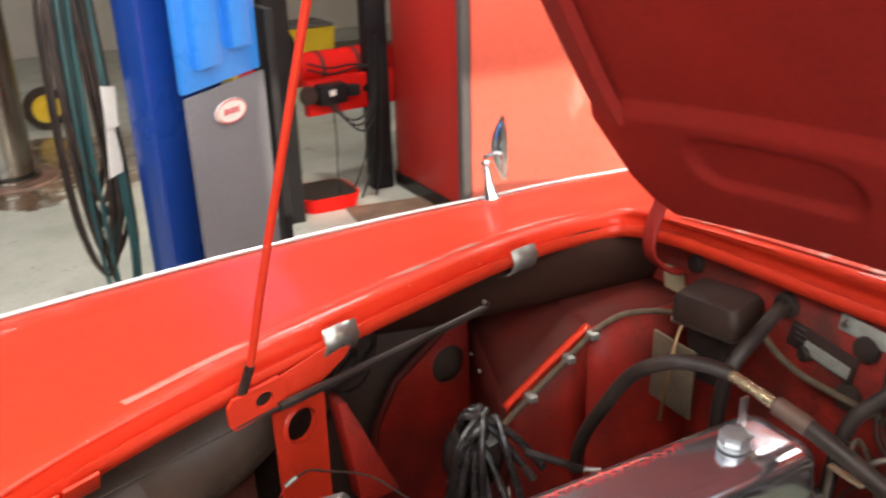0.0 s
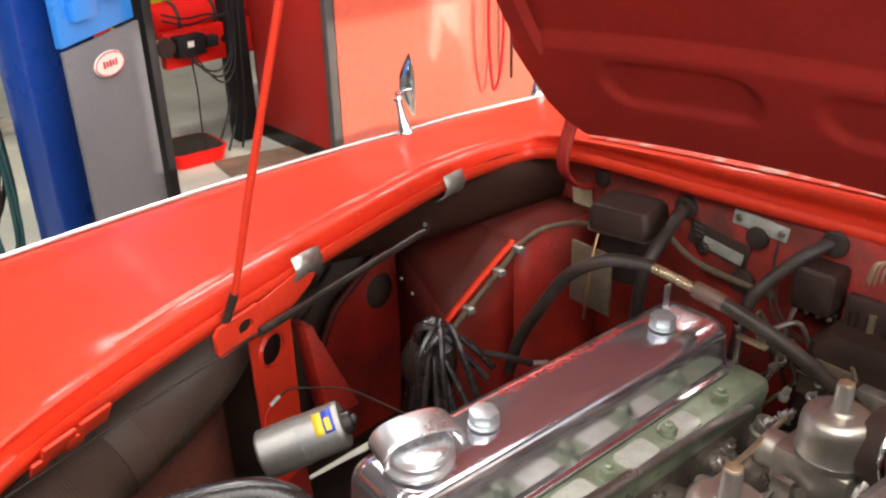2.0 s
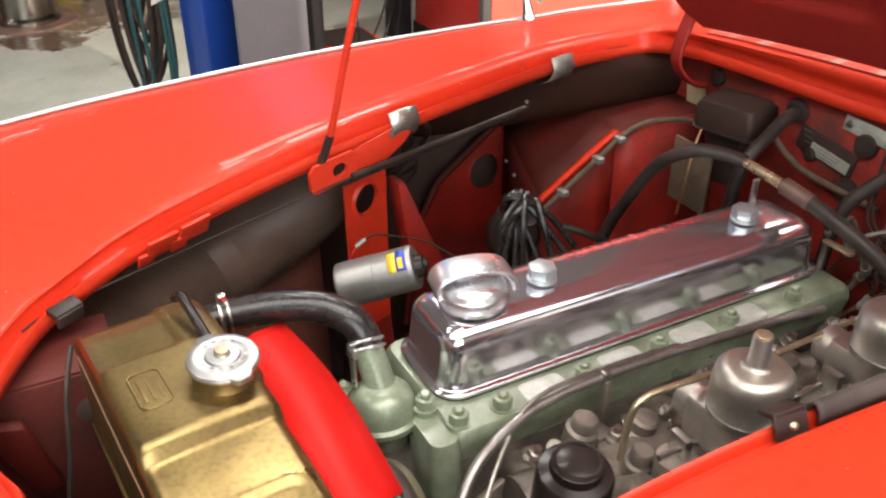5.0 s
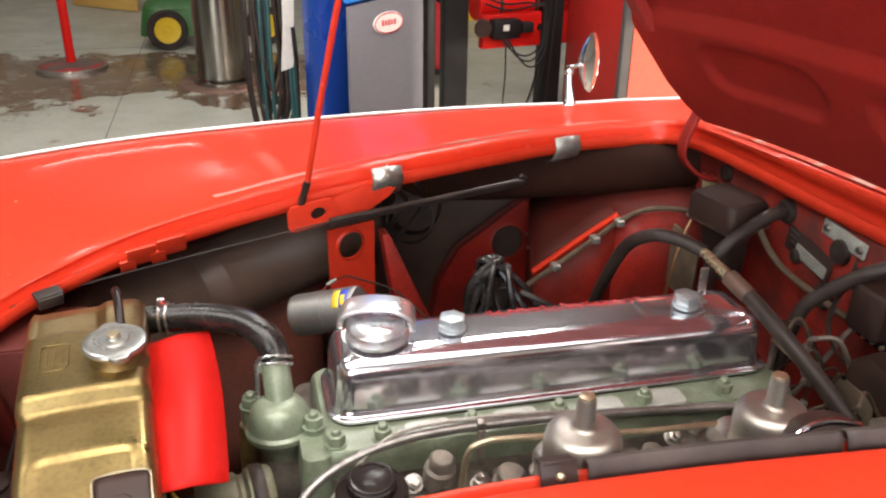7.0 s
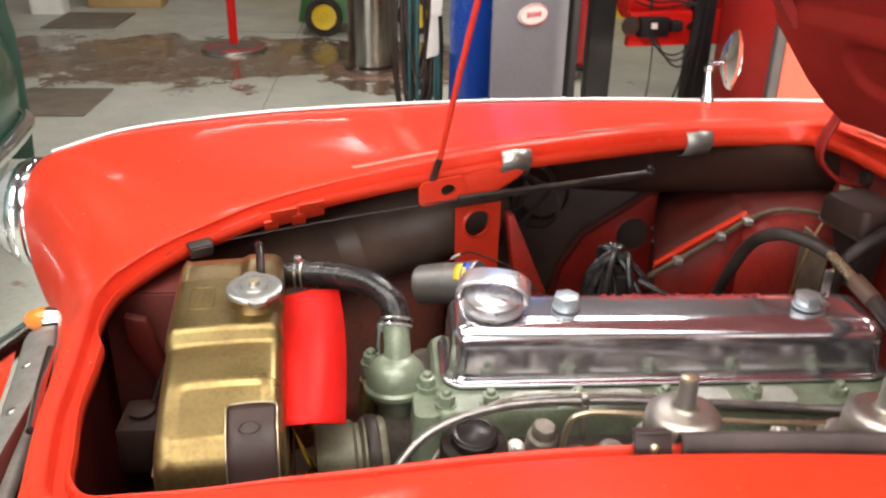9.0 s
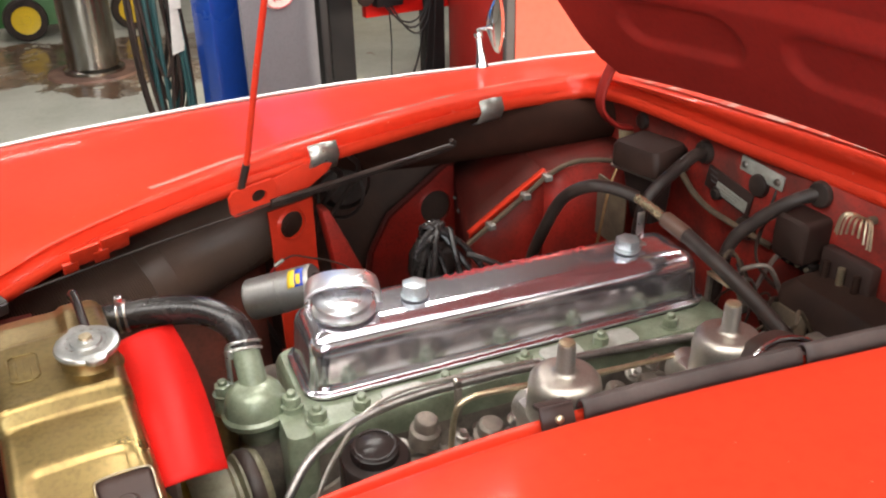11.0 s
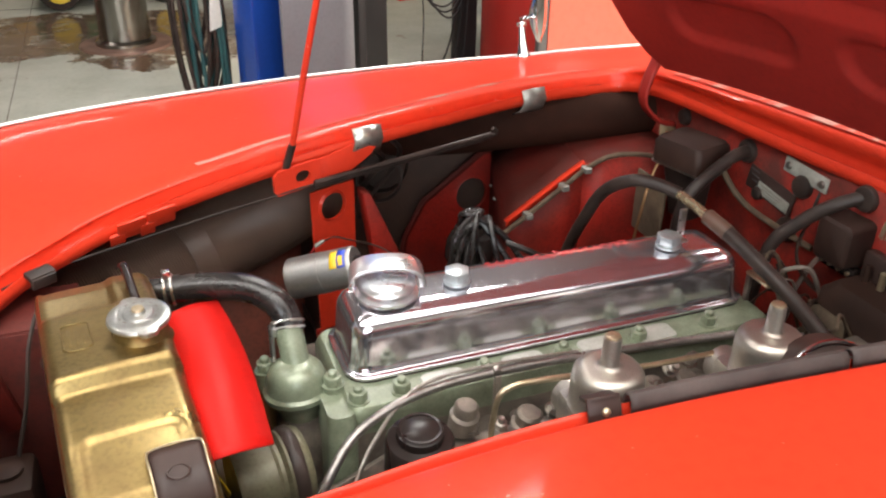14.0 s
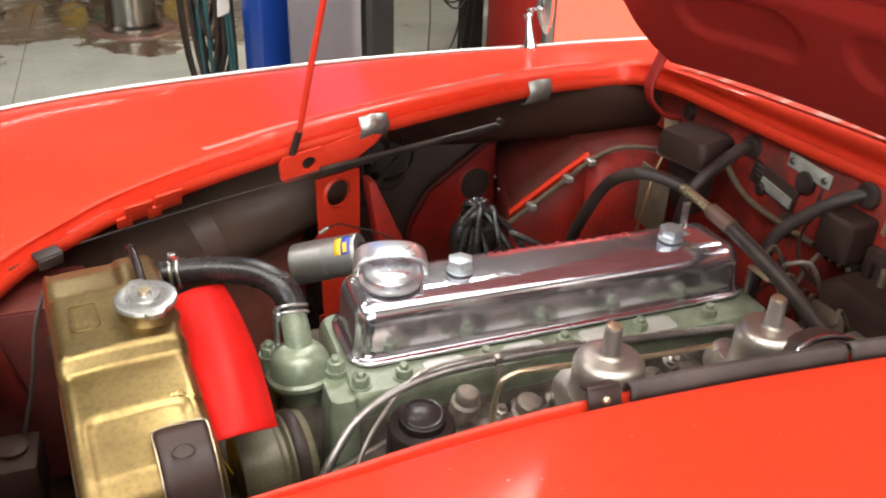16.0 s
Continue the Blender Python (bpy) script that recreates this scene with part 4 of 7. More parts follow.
inner = []
for i in range(46):
    s = -0.004 + 0.262 * i / 45
    half = float(np.interp(s, [-0.01, 0.03, 0.08, 0.2, 0.35], [0.375, 0.41, 0.43, 0.443, 0.44]))
    inner.append([on_bonnet(s, CY + half * (j / 50 - 1), slot_depth(s, CY + half * (j / 50 - 1))) for j in range(101)])
part("bonnet_inner_panel", grid(inner), RED_SHADED, bonnet, "pressed red inner panel with long rounded recesses", angle=60)
for sy in (1, -1):
    yy = CY + sy * 0.40
    # hinge takes the darkened red to stand for shade below the bonnet
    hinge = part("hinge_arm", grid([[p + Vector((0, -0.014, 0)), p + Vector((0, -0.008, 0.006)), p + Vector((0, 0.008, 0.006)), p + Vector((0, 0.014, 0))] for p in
                                    spline([(0.60, yy + 0.04, 1.03), (0.583, yy + 0.035, 0.985), (0.558, yy + 0.03, 0.93), (0.556, yy + 0.025, 0.89), (0.590, yy + 0.02, 0.855), (0.625, yy + 0.02, 0.845)], 5)]), RED_SHADED, car, "red gooseneck bonnet hinge, darkened for shade", solid=0.006)
    part("hinge_bolt", hexagon(0.008, 0.006), RED_SHADED, hinge).matrix_basis = along(Vector((0.585, yy - 0.02, 1.04)), Vector((0.585, yy - 0.02, 1.04)) + nrm)

# ---------------------------------------------------------------- engine
engine = thing("engine", (0.14, 0, 0.21), "straight six engine with polished rocker cover and pale green cylinder head", "engine")
block = part("block", stack([(0.215, -0.22, 0.50, -0.13, 0.13, 0.03), (0.46, -0.24, 0.52, -0.15, 0.15, 0.03), (0.56, -0.24, 0.52, -0.13, 0.13, 0.02), (0.642, -0.235, 0.51, -0.125, 0.125, 0.02)]), GRIME, engine, "oily dark engine block")
cylhead = part("cylinder_head", stack([(0.640, -0.212, 0.515, -0.124, 0.096, 0.02), (0.672, -0.212, 0.515, -0.130, 0.096, 0.02), (0.684, -0.208, 0.512, -0.128, 0.092, 0.02), (0.689, -0.204, 0.508, -0.124, 0.088, 0.02)]), GREEN, engine, "pale green painted cylinder head")
PADS = mat("bare_pad", (0.52, 0.53, 0.48), 0.4, 0.3, second=(0.36, 0.36, 0.31), scale=40, amount=0.6, fine=300, bump=0.1)
DECK = 0.689  # gasket face of the head
for x in (-0.06, 0.07, 0.20, 0.30):
    part("pad", stack([(DECK - 0.002, x - 0.035, x + 0.035, -0.122, -0.080, 0.012), (DECK + 0.003, x - 0.033, x + 0.033, -0.121, -0.081, 0.011)]), PADS, cylhead, "bare cast pad")
nut = mesh_of("head_nut", join(hexagon(0.0135, 0.015, 0.0165), lathe([(0, 0.0), (0.007, 0.0), (0.007, 0.021), (0.005, 0.023), (0, 0.023)], None, 12)), GREEN)
for x in (-0.192, -0.127, 0.002, 0.133, 0.268, 0.40):
    piece("head_nut", nut, cylhead, pose(x, -0.104, DECK + 0.001, 0, 0, x * 700))
part("cover_gasket", stack([(DECK, -0.195, 0.503, -0.072, 0.081, 0.036), (DECK + 0.004, -0.195, 0.503, -0.072, 0.081, 0.036)]), RUBBER, engine, "dark cork gasket")
# (height, inset from the flange edge, corner radius)
COVER_X, COVER_Y = (-0.197, 0.505), (-0.074, 0.083)
cover_bm = stack([(z, COVER_X[0] + d, COVER_X[1] - d, COVER_Y[0] + d, COVER_Y[1] - d, r) for z, d, r in (
    (0.693, 0.001, 0.036), (0.6942, 0.0, 0.037), (0.6972, 0.0, 0.037), (0.6985, 0.001, 0.036), (0.6992, 0.007, 0.031), (0.7005, 0.0085, 0.030), (0.7032, 0.0088, 0.030), (0.7045, 0.010, 0.029),
    (0.708, 0.0112, 0.028), (0.711, 0.0116, 0.028), (0.732, 0.0132, 0.027), (0.744, 0.0142, 0.027), (0.750, 0.0150, 0.026), (0.757, 0.0172, 0.025), (0.7625, 0.0205, 0.024), (0.7665, 0.0245, 0.022),
    (0.7695, 0.0290, 0.020), (0.7716, 0.0338, 0.017), (0.7730, 0.0388, 0.014), (0.7738, 0.0440, 0.011), (0.77405, 0.0485, 0.009), (0.77415, 0.0492, 0.009), (0.7742, 0.0520, 0.008), (0.7743, 0.0700, 0.003))], 8)
for v in cover_bm.verts:
    v.co.z += (0.010 + 0.012 * (0.25 - v.co.x)) * max(0.0, (v.co.z - 0.70) / 0.08)
cover = part("rocker_cover", cover_bm, COVER, engine, "polished alloy rocker cover", angle=75)
boltm = mesh_of("cover_bolt", join(lathe([(0, -0.003), (0.0215, -0.003), (0.0215, 0.0), (0.0180, 0.0015), (0.0172, 0.0042), (0.0, 0.0042)], None, 28), prism([(0.0205 * math.cos(math.pi * i / 3), 0.0205 * math.sin(math.pi * i / 3)) for i in range(6)], 0.0135, Matrix.Translation((0, 0, 0.0042)), 0.0007)), BOLTZ)
for x in (-0.003, 0.378):
    piece("cover_bolt", boltm, cover, pose(x, 0.0, 0.7925 - 0.012 * x, 0, 0, 10), "zinc plated hexagon bolt")
# red enamelled raised flourish on the cover top
wave = []
for i in range(60):
    u = i / 59
    tall = 0.007 if i in (2, 3, 4, 5, 29, 30, 31, 32, 54, 55, 56) else 0.004
    wave.append((0.060 + 0.262 * u + 0.004 * math.sin(i * 1.9), 0.036 + tall * math.sin(i * 1.57 + 0.4) + 0.002 * math.sin(i * 0.7), 0.7880 - 0.0032 * u))
part("flourish", tube(wave, 0.0009, 5, 3), REDINK, cover, "raised red enamel flourish")
# oil filler cap
ocap = Vector((-0.116, -0.003, 0.7920))
cap = part("oil_cap", lathe([(0.042, 0.0), (0.043, 0.005), (0.036, 0.008), (0.035, 0.012), (0.039, 0.015), (0.041, 0.019), (0.039, 0.025), (0.032, 0.031), (0.018, 0.035), (0.0, 0.036)], Matrix.Translation(ocap) @ Matrix.Diagonal((1.1, 1.1, 1.1, 1)), 36), CAPMETAL, cover, "chrome oil filler cap with finger grip")
k = Matrix.Translation(ocap) @ pose(0, 0, 0, 0, 0, -14)
arch = []
for i in range(21):
    a = math.pi * (0.03 + 0.94 * i / 20)
    x, z = -0.056 * math.copysign(abs(math.cos(a)) ** 0.8, math.cos(a)), 0.014 + 0.043 * math.sin(a) ** 0.55
    arch.append([tuple(k @ Vector((x, y, z - dz))) for y, dz in ((-0.025, 0.003), (-0.0235, 0.001), (-0.018, 0.0), (0.0, -0.001), (0.018, 0.0), (0.0235, 0.001), (0.025, 0.003))])
part("finger_grip", grid(arch), CAPMETAL, cap, "arched chrome finger grip", solid=0.008)
# bracket for the petrol pipe at the rear of the cover
part("pipe_bracket", join(box((0.012, 0.026, 0.004), (0.405, 0.006, 0.791), 0.001), box((0.014, 0.004, 0.05), (0.418, 0.024, 0.811), 0.0015)), ZINC, cover, "zinc pipe clip")

# front of the head: water outlet and thermostat housing
th = part("thermostat_housing", lathe([(0.030, 0.03), (0.034, 0.045), (0.044, 0.062), (0.050, 0.066), (0.051, 0.074), (0.046, 0.078), (0.044, 0.092), (0.040, 0.104), (0.033, 0.112), (0.022, 0.118), (0.0, 0.120)],
                                      pose(-0.261, -0.024, 0.603, -4, -2, 0), 32), GREEN, engine, "pale green thermostat housing")
part("outlet", tube([(-0.261, -0.018, 0.700), (-0.262, 0.0, 0.728), (-0.2635, 0.016, 0.748), (-0.264, 0.022, 0.757)], 0.0205, 18, 5), GREEN, th, "angled green outlet neck")
part("housing_foot", stack([(0.53, -0.30, -0.215, -0.070, 0.03, 0.02), (0.615, -0.295, -0.215, -0.068, 0.028, 0.02), (0.635, -0.285, -0.215, -0.06, 0.02, 0.02)]), GRIME, th)
for x, y in ((-0.218, -0.052), (-0.303, 0.015)):
    part("boss", lathe([(0.012, -0.045), (0.015, -0.010), (0.015, 0.016), (0.013, 0.019), (0.0, 0.019)], pose(x, y, 0.675), 16), GREEN, th)
    piece("housing_nut", nut, th, pose(x, y, 0.694, 0, 0, x * 900))
th.location.y = -0.010
part("bypass_pipe", tube([(-0.305, -0.005, 0.50), (-0.308, -0.002, 0.60), (-0.305, 0.0, 0.665)], 0.017, 14, 4), mat("stained_primer", (0.20, 0.13, 0.05), 0.5, 0.2, second=(0.10, 0.06, 0.03), scale=30, amount=0.8, fine=200, bump=0.1), engine, "stained brown bypass pipe")
part("front_casting", stack([(0.50, -0.245, -0.20, -0.135, -0.05, 0.015), (0.66, -0.243, -0.20, -0.137, -0.055, 0.015), (0.684, -0.24, -0.20, -0.130, -0.06, 0.015)]), GREEN, engine, "pale green front casting")

# the engine sits slightly turned in the bay
engine.rotation_euler.z, engine.location = radians(0.4), Vector((0.138, -0.002, 0.21))


def clamp(parent, at, axis, r):
    """A twin wire hose clip with its screw."""
    m = along(at, Vector(at) + Vector(axis))
    c = part("hose_clip", tube([tuple(m @ Vector((r * math.cos(a), r * math.sin(a), 0.005))) for a in [i * math.pi / 10 for i in range(20)]], 0.0024, 6, 1, closed=True), ZINC, parent, "zinc wire hose clip")
    part("clip_wire", tube([tuple(m @ Vector((r * math.cos(a), r * math.sin(a), -0.005))) for a in [i * math.pi / 10 for i in range(20)]], 0.0024, 6, 1, closed=True), ZINC, c)
    return c


hose = thing("radiator_hose", (-0.34, 0.06, 0.80), "black rubber top hose from radiator to thermostat housing", "hose")
part("tube", tube([(-0.454, 0.113, 0.790), (-0.407, 0.104, 0.795), (-0.352, 0.085, 0.800), (-0.306, 0.061, 0.799), (-0.277, 0.035, 0.787), (-0.266, 0.020, 0.768), (-0.264, 0.006, 0.749)], 0.0215, 18, 7), GLOSSLEAD, hose, "black rubber tube")
clamp(hose, (-0.420, 0.108, 0.793), (1, -0.1, 0.05), 0.0225)
clamp(hose, (-0.265, 0.012, 0.757), (-0.05, -0.6, -0.8), 0.0235)
part("clip_lug", box((0.010, 0.018, 0.014), (-0.289, 0.003, 0.757), 0.002), ZINC, hose)
part("clip_lug", box((0.012, 0.010, 0.016), (-0.422, 0.106, 0.820), 0.002), ZINC, hose)
part("clip_screw", tube([(-0.292, -0.003, 0.765), (-0.294, -0.015, 0.717)], 0.004, 8, 1), ZINC, hose)

for j in range(6):
    part("print_bar", box((0.007 - 0.002 * (j % 2), 0.0024, 0.0008), (0, 0, 0), 0, pose(-0.398 + 0.0115 * j, 0.0945 - 0.0036 * j, 0.8145 + 0.0006 * j, -25, 0, -14)), PALEPLATE, hose, "worn pale printing")

# ---------------------------------------------------------------- radiator
rad = thing("radiator", (-0.51, -0.11, 0.21), "brass radiator with stepped top tank and chrome filler cap", "radiator")
core = part("core", box((0.09, 0.44, 0.50), (-0.494, -0.093, 0.460), 0.004, None), DARKPLATE, rad, "dark radiator core")
RX, RROT = -0.501, radians(6.2)


def rad_pt(x, y, z):
    """Tank coordinates: x fore and aft, y across from the middle, turned with the car."""
    yy = y - 0.098
    return (RX + x * math.cos(RROT) - y * math.sin(RROT), yy + x * math.sin(RROT), z)


def tank_height(y):
    return float(np.interp(y, [-0.235, -0.231, -0.222, -0.20, -0.16, -0.125, -0.075, -0.048, -0.044, -0.039, -0.034, 0.06, 0.105, 0.17, 0.20, 0.222, 0.235],
                           [0.690, 0.738, 0.765, 0.786, 0.799, 0.808, 0.815, 0.817, 0.820, 0.833, 0.837, 0.839, 0.839, 0.836, 0.830, 0.818, 0.787]))


def tank_press(x, y):
    """Shallow pressed panels: a sunk panel towards the near end and a small step at the far end."""
    def soft(v, w):
        return 0.5 + 0.5 * math.tanh(v / w)
    sunk = soft(0.055 - abs(x), 0.0022) * soft(-0.124 - y - 6 * max(0.0, abs(x) - 0.045) ** 1.4, 0.0022)
    far = soft(y - 0.110, 0.0025) * soft(0.02 - x, 0.004)
    lip = math.exp(-((y + 0.030) / 0.006) ** 2)
    return -0.0050 * sunk - 0.0065 * far + 0.0006 * lip


rows = []
for i in range(131):
    y = -0.235 + 0.47 * i / 130
    h = tank_height(y)
    w = 0.078 if abs(y) < 0.22 else 0.078 - 0.006 * (abs(y) - 0.22) / 0.015
    prof = [(-w, 0.665), (-w, h - 0.020), (-w + 0.002, h - 0.010), (-w + 0.006, h - 0.004), (-w + 0.013, h - 0.0005)]
    prof += [(q * (w - 0.013) / 14, h + 0.002 * (1 - (q / 14) ** 2)) for q in range(-13, 14)]
    prof += [(w - 0.013, h - 0.0005), (w - 0.006, h - 0.005), (w - 0.002, h - 0.013), (w, h - 0.026), (w, 0.665)]
    rows.append([rad_pt(px, y, pz + (tank_press(px, y) if abs(px) < 0.07 and pz > h - 0.003 else 0.0)) for px, pz in prof])
NP = len(rows[0])
tank_bm = grid(rows)
tank_bm.faces.new([v for v in tank_bm.verts][:NP])
tank_bm.faces.new([v for v in tank_bm.verts][-NP:])
bmesh.ops.recalc_face_normals(tank_bm, faces=tank_bm.faces)
tank = part("top_tank", tank_bm, BRASS, rad, "stepped polished brass top tank with tarnish", angle=60)
part("seam", box((0.166, 0.48, 0.008), (0, 0, 0), 0.003, Matrix.Translation(rad_pt(0, 0, 0.668)) @ pose(0, 0, 0, 0, 0, 5.5)), BRASS, tank)
part("solder_seam", tube([rad_pt(-0.0775, -0.22, 0.748), rad_pt(-0.0775, -0.05, 0.775), rad_pt(-0.0775, 0.02, 0.782), rad_pt(-0.0775, 0.20, 0.802)], 0.0022, 6, 4), DULLBRASS, tank, "dull soldered seam")
# unreadable pressed mark as plain bars
for j in range(3):
    part("pressed_mark", box((0.0035, 0.040, 0.0012), (0, 0, 0), 0.0004, Matrix.Translation(rad_pt(-0.044 + 0.009 * j, 0.045, tank_height(0.045) + 0.0012)) @ pose(0, 0, 0, 0, 0, 5.5)), BRASS, tank)
part("pressed_frame", tube([rad_pt(x, y, tank_height(y) + 0.0022) for x, y in ((-0.052, 0.020), (-0.052, 0.070), (-0.046, 0.076), (-0.024, 0.076), (-0.018, 0.070), (-0.018, 0.020), (-0.024, 0.014), (-0.046, 0.014))], 0.0013, 6, 1, closed=True), BRASS, tank)
plate_rows = [[rad_pt(x, y, tank_height(y) + 0.0062 - 0.0004 * i) for x in (0.008, 0.020, 0.034, 0.048, 0.062, 0.069)] for i, y in enumerate((-0.2348, -0.233, -0.230, -0.226, -0.218, -0.208, -0.198, -0.186, -0.174, -0.163))]
pl = part("dark_plate", grid(plate_rows), DARKPLATE, tank, "dark brown plate on the tank end", solid=0.004)
rim_pts = [rad_pt(0.008, y, tank_height(y) + 0.0065) for y in (-0.233, -0.226, -0.208, -0.190, -0.172)] + [rad_pt(0.014, -0.164, tank_height(-0.164) + 0.004), rad_pt(0.038, -0.162, tank_height(-0.162) + 0.004), rad_pt(0.062, -0.164, tank_height(-0.164) + 0.004)]
rim_pts += [rad_pt(0.069, y, tank_height(y) + 0.0065) for y in (-0.172, -0.190, -0.208, -0.226, -0.233)]
part("plate_rim", tube(rim_pts, 0.0013, 6, 4), DULLBRASS, pl)
part("plate_boss", tube([tuple(Vector(rad_pt(0.036 + 0.012 * math.cos(a), -0.200 + 0.012 * math.sin(a), tank_height(-0.200) + 0.0065))) for a in [i * math.pi / 9 for i in range(18)]], 0.0014, 5, 1, closed=True), DARKPLATE, pl)
# filler neck and cap
cx, cy = -0.463, -0.071
neck = part("filler_neck", lathe([(0.037, 0.0), (0.033, 0.004), (0.031, 0.016), (0.035, 0.020)], pose(cx, cy, 0.8300) @ Matrix.Diagonal((1.06, 1.06, 1.45, 1)), 32), BRASS, rad, "brass filler neck")
fcap = part("filler_cap", lathe([(0.034, 0.0), (0.041, 0.002), (0.0425, 0.006), (0.041, 0.010), (0.034, 0.0125), (0.030, 0.0115), (0.021, 0.0115), (0.019, 0.014), (0.010, 0.0145), (0.009, 0.0165), (0.006, 0.0175), (0.0, 0.0178)],
                               pose(cx, cy, 0.8565, 3, 0, 0) @ Matrix.Scale(0.93, 4), 40), FCAP, rad, "chrome pressed filler cap with two ears")
for a in (-75, 105):
    part("ear", prism([(0.032, -0.018), (0.046, -0.011), (0.049, -0.006), (0.049, 0.006), (0.046, 0.011), (0.032, 0.018)], 0.009, pose(cx, cy, 0.8575, 3, 0, 0) @ Matrix.Scale(0.93, 4) @ pose(0, 0, 0, 0, 0, a), 0.0025), FCAP, fcap)
part("rivet", lathe([(0.009, 0.0), (0.008, 0.003), (0.0, 0.004)], pose(cx, cy, 0.8730, 3, 0, 0) @ Matrix.Scale(0.93, 4), 16), DULLBRASS, fcap, "brass centre rivet")
for i in range(14):
    a = 360 / 14 * i + 8
    part("stamped_bar", box((0.005, 0.002, 0.0008), (0, 0.026, 0), 0, pose(cx, cy, 0.8690, 3, 0, 0) @ Matrix.Scale(0.93, 4) @ pose(0, 0, 0, 0, 0, a)), STEEL, fcap)
part("overflow_pipe", tube([(-0.462, -0.021, 0.836), (-0.467, 0.017, 0.850), (-0.473, 0.057, 0.862), (-0.476, 0.073, 0.863), (-0.480, 0.083, 0.854)], 0.0062, 10, 6), BLACK, rad, "black overflow pipe")
part("hose_neck", tube([(-0.490, 0.112, 0.786), (-0.445, 0.110, 0.790)], 0.025, 16, 1), BRASS, rad, "brass hose stub")
# curved red fan guard behind the radiator
rows = []
for i in range(19):
    u = i / 18
    bulge = 0.014 * math.sin(math.pi * u)
    rows.append([Vector((-0.440, 0.034, 0.794)).lerp(Vector((-0.410, -0.262, 0.770)), u) + Vector((0.002 * math.sin(math.pi * u), 0, bulge)),
                 Vector((-0.398, 0.054, 0.794)).lerp(Vector((-0.372, -0.252, 0.766)), u) + Vector((0.004 * math.sin(math.pi * u), 0, bulge)),
                 Vector((-0.356, 0.070, 0.786)).lerp(Vector((-0.332, -0.240, 0.756)), u) + Vector((0.006 * math.sin(math.pi * u), 0, bulge))])
guard = thing("fan_guard", (-0.40, -0.09, 0.7), "bright red curved sheet metal fan guard behind the radiator", "fan guard")
part("guard_sheet", grid(rows), RED_GUARD, guard, "bright red painted sheet", solid=0.002)
part("guard_stay", box((0.02, 0.02, 0.20), (-0.415, 0.085, 0.66), 0.003), RED_GUARD, guard)
fan = thing("cooling_fan", (-0.37, -0.03, 0.53), "yellow cooling fan behind the radiator", "fan")
part("hub", lathe([(0.0, -0.02), (0.05, -0.02), (0.055, 0.0), (0.05, 0.02), (0.0, 0.02)], pose(-0.375, -0.03, 0.53, 0, 90, 0), 24), GRIME, fan)
for i in range(4):
    bm = grid([[(x * 0.018, -0.028 - 0.012 * r, r), (0.0, 0.0, r), (-x * 0.018, 0.028 + 0.012 * r, r)] for r, x in ((0.045, 1), (0.10, 1), (0.16, 0.9), (0.20, 0.8))])
    bmesh.ops.transform(bm, matrix=Matrix.Translation((-0.402, -0.03, 0.53)) @ pose(0, 0, 0, 90 * i + 44, 0, 0), verts=bm.verts)
    part("blade", bm, YELLOW, fan, "yellow blade", solid=0.002)
pulley = thing("water_pump_pulley", (-0.31, -0.20, 0.62), "grey-green belt pulley beside the fan", "pulley")
part("drum", lathe([(0.0, -0.06), (0.062, -0.06), (0.066, -0.05), (0.066, 0.0), (0.060, 0.006), (0.060, 0.012), (0.068, 0.018), (0.068, 0.05), (0.064, 0.056), (0.0, 0.056)], pose(-0.330, -0.150, 0.625, 0, 90, 8) @ Matrix.Diagonal((0.86, 0.86, 0.86, 1)), 36), OLIVE, pulley, "olive grimy drum")
part("belt", lathe([(0.069, 0.022), (0.072, 0.026), (0.072, 0.040), (0.069, 0.044)], pose(-0.330, -0.150, 0.625, 0, 90, 8) @ Matrix.Diagonal((0.86, 0.86, 0.86, 1)), 36), RUBBER, pulley, "black belt")

# ---------------------------------------------------------------- engine ancillaries
coil = thing("ignition_coil", (-0.19, 0.15, 0.70), "silver ignition coil with yellow and blue label", "ignition coil")
ca, cb = Vector((-0.219, 0.218, 0.714)), Vector((-0.122, 0.163, 0.751))
mc = along(ca, cb)
L = (cb - ca).length
can = part("can", lathe([(0.0, 0.002), (0.031, 0.002), (0.0325, 0.0), (0.0345, 0.001), (0.0355, 0.003), (0.0355, 0.006), (0.0355, 0.060), (0.0355, 0.062), (0.0345, 0.0625), (0.0345, 0.0645), (0.0345, L - 0.004), (0.0345, L), (0.032, L + 0.004), (0.0, L + 0.004)], mc, 32), COILCAN, coil, "bare alloy can")


def band(r, z0, z1, a0, a1, m, n=10):
    return grid([[tuple(m @ Vector((r * math.cos(radians(a0 + (a1 - a0) * i / n)), r * math.sin(radians(a0 + (a1 - a0) * i / n)), z))) for z in (z0, z1)] for i in range(n + 1)])


best = max(range(0, 360, 5), key=lambda a: (mc.to_3x3() @ Vector((math.cos(radians(a)), math.sin(radians(a)), 0))).dot(Vector((-0.3, -0.35, 0.88))))
part("label", band(0.0350, 0.086, 0.099, best - 25, best + 32, mc, 12), YELLOW, coil, "yellow paper label", solid=0.0004)
part("label", band(0.0350, 0.099, 0.114, best - 25, best + 32, mc, 12), LABELBLUE, coil, "blue paper label", solid=0.0004)
part("label_mark", band(0.0356, 0.102, 0.110, best - 3, best + 26, mc, 8), YELLOW, coil)
part("tower", lathe([(0.018, 0.0), (0.016, 0.012), (0.009, 0.013), (0.008, 0.018), (0.0, 0.018)], Matrix.Translation(cb) @ mc.to_quaternion().to_matrix().to_4x4() @ Matrix.Translation((0, 0, 0.004)), 18), BLACK, coil, "black coil tower")
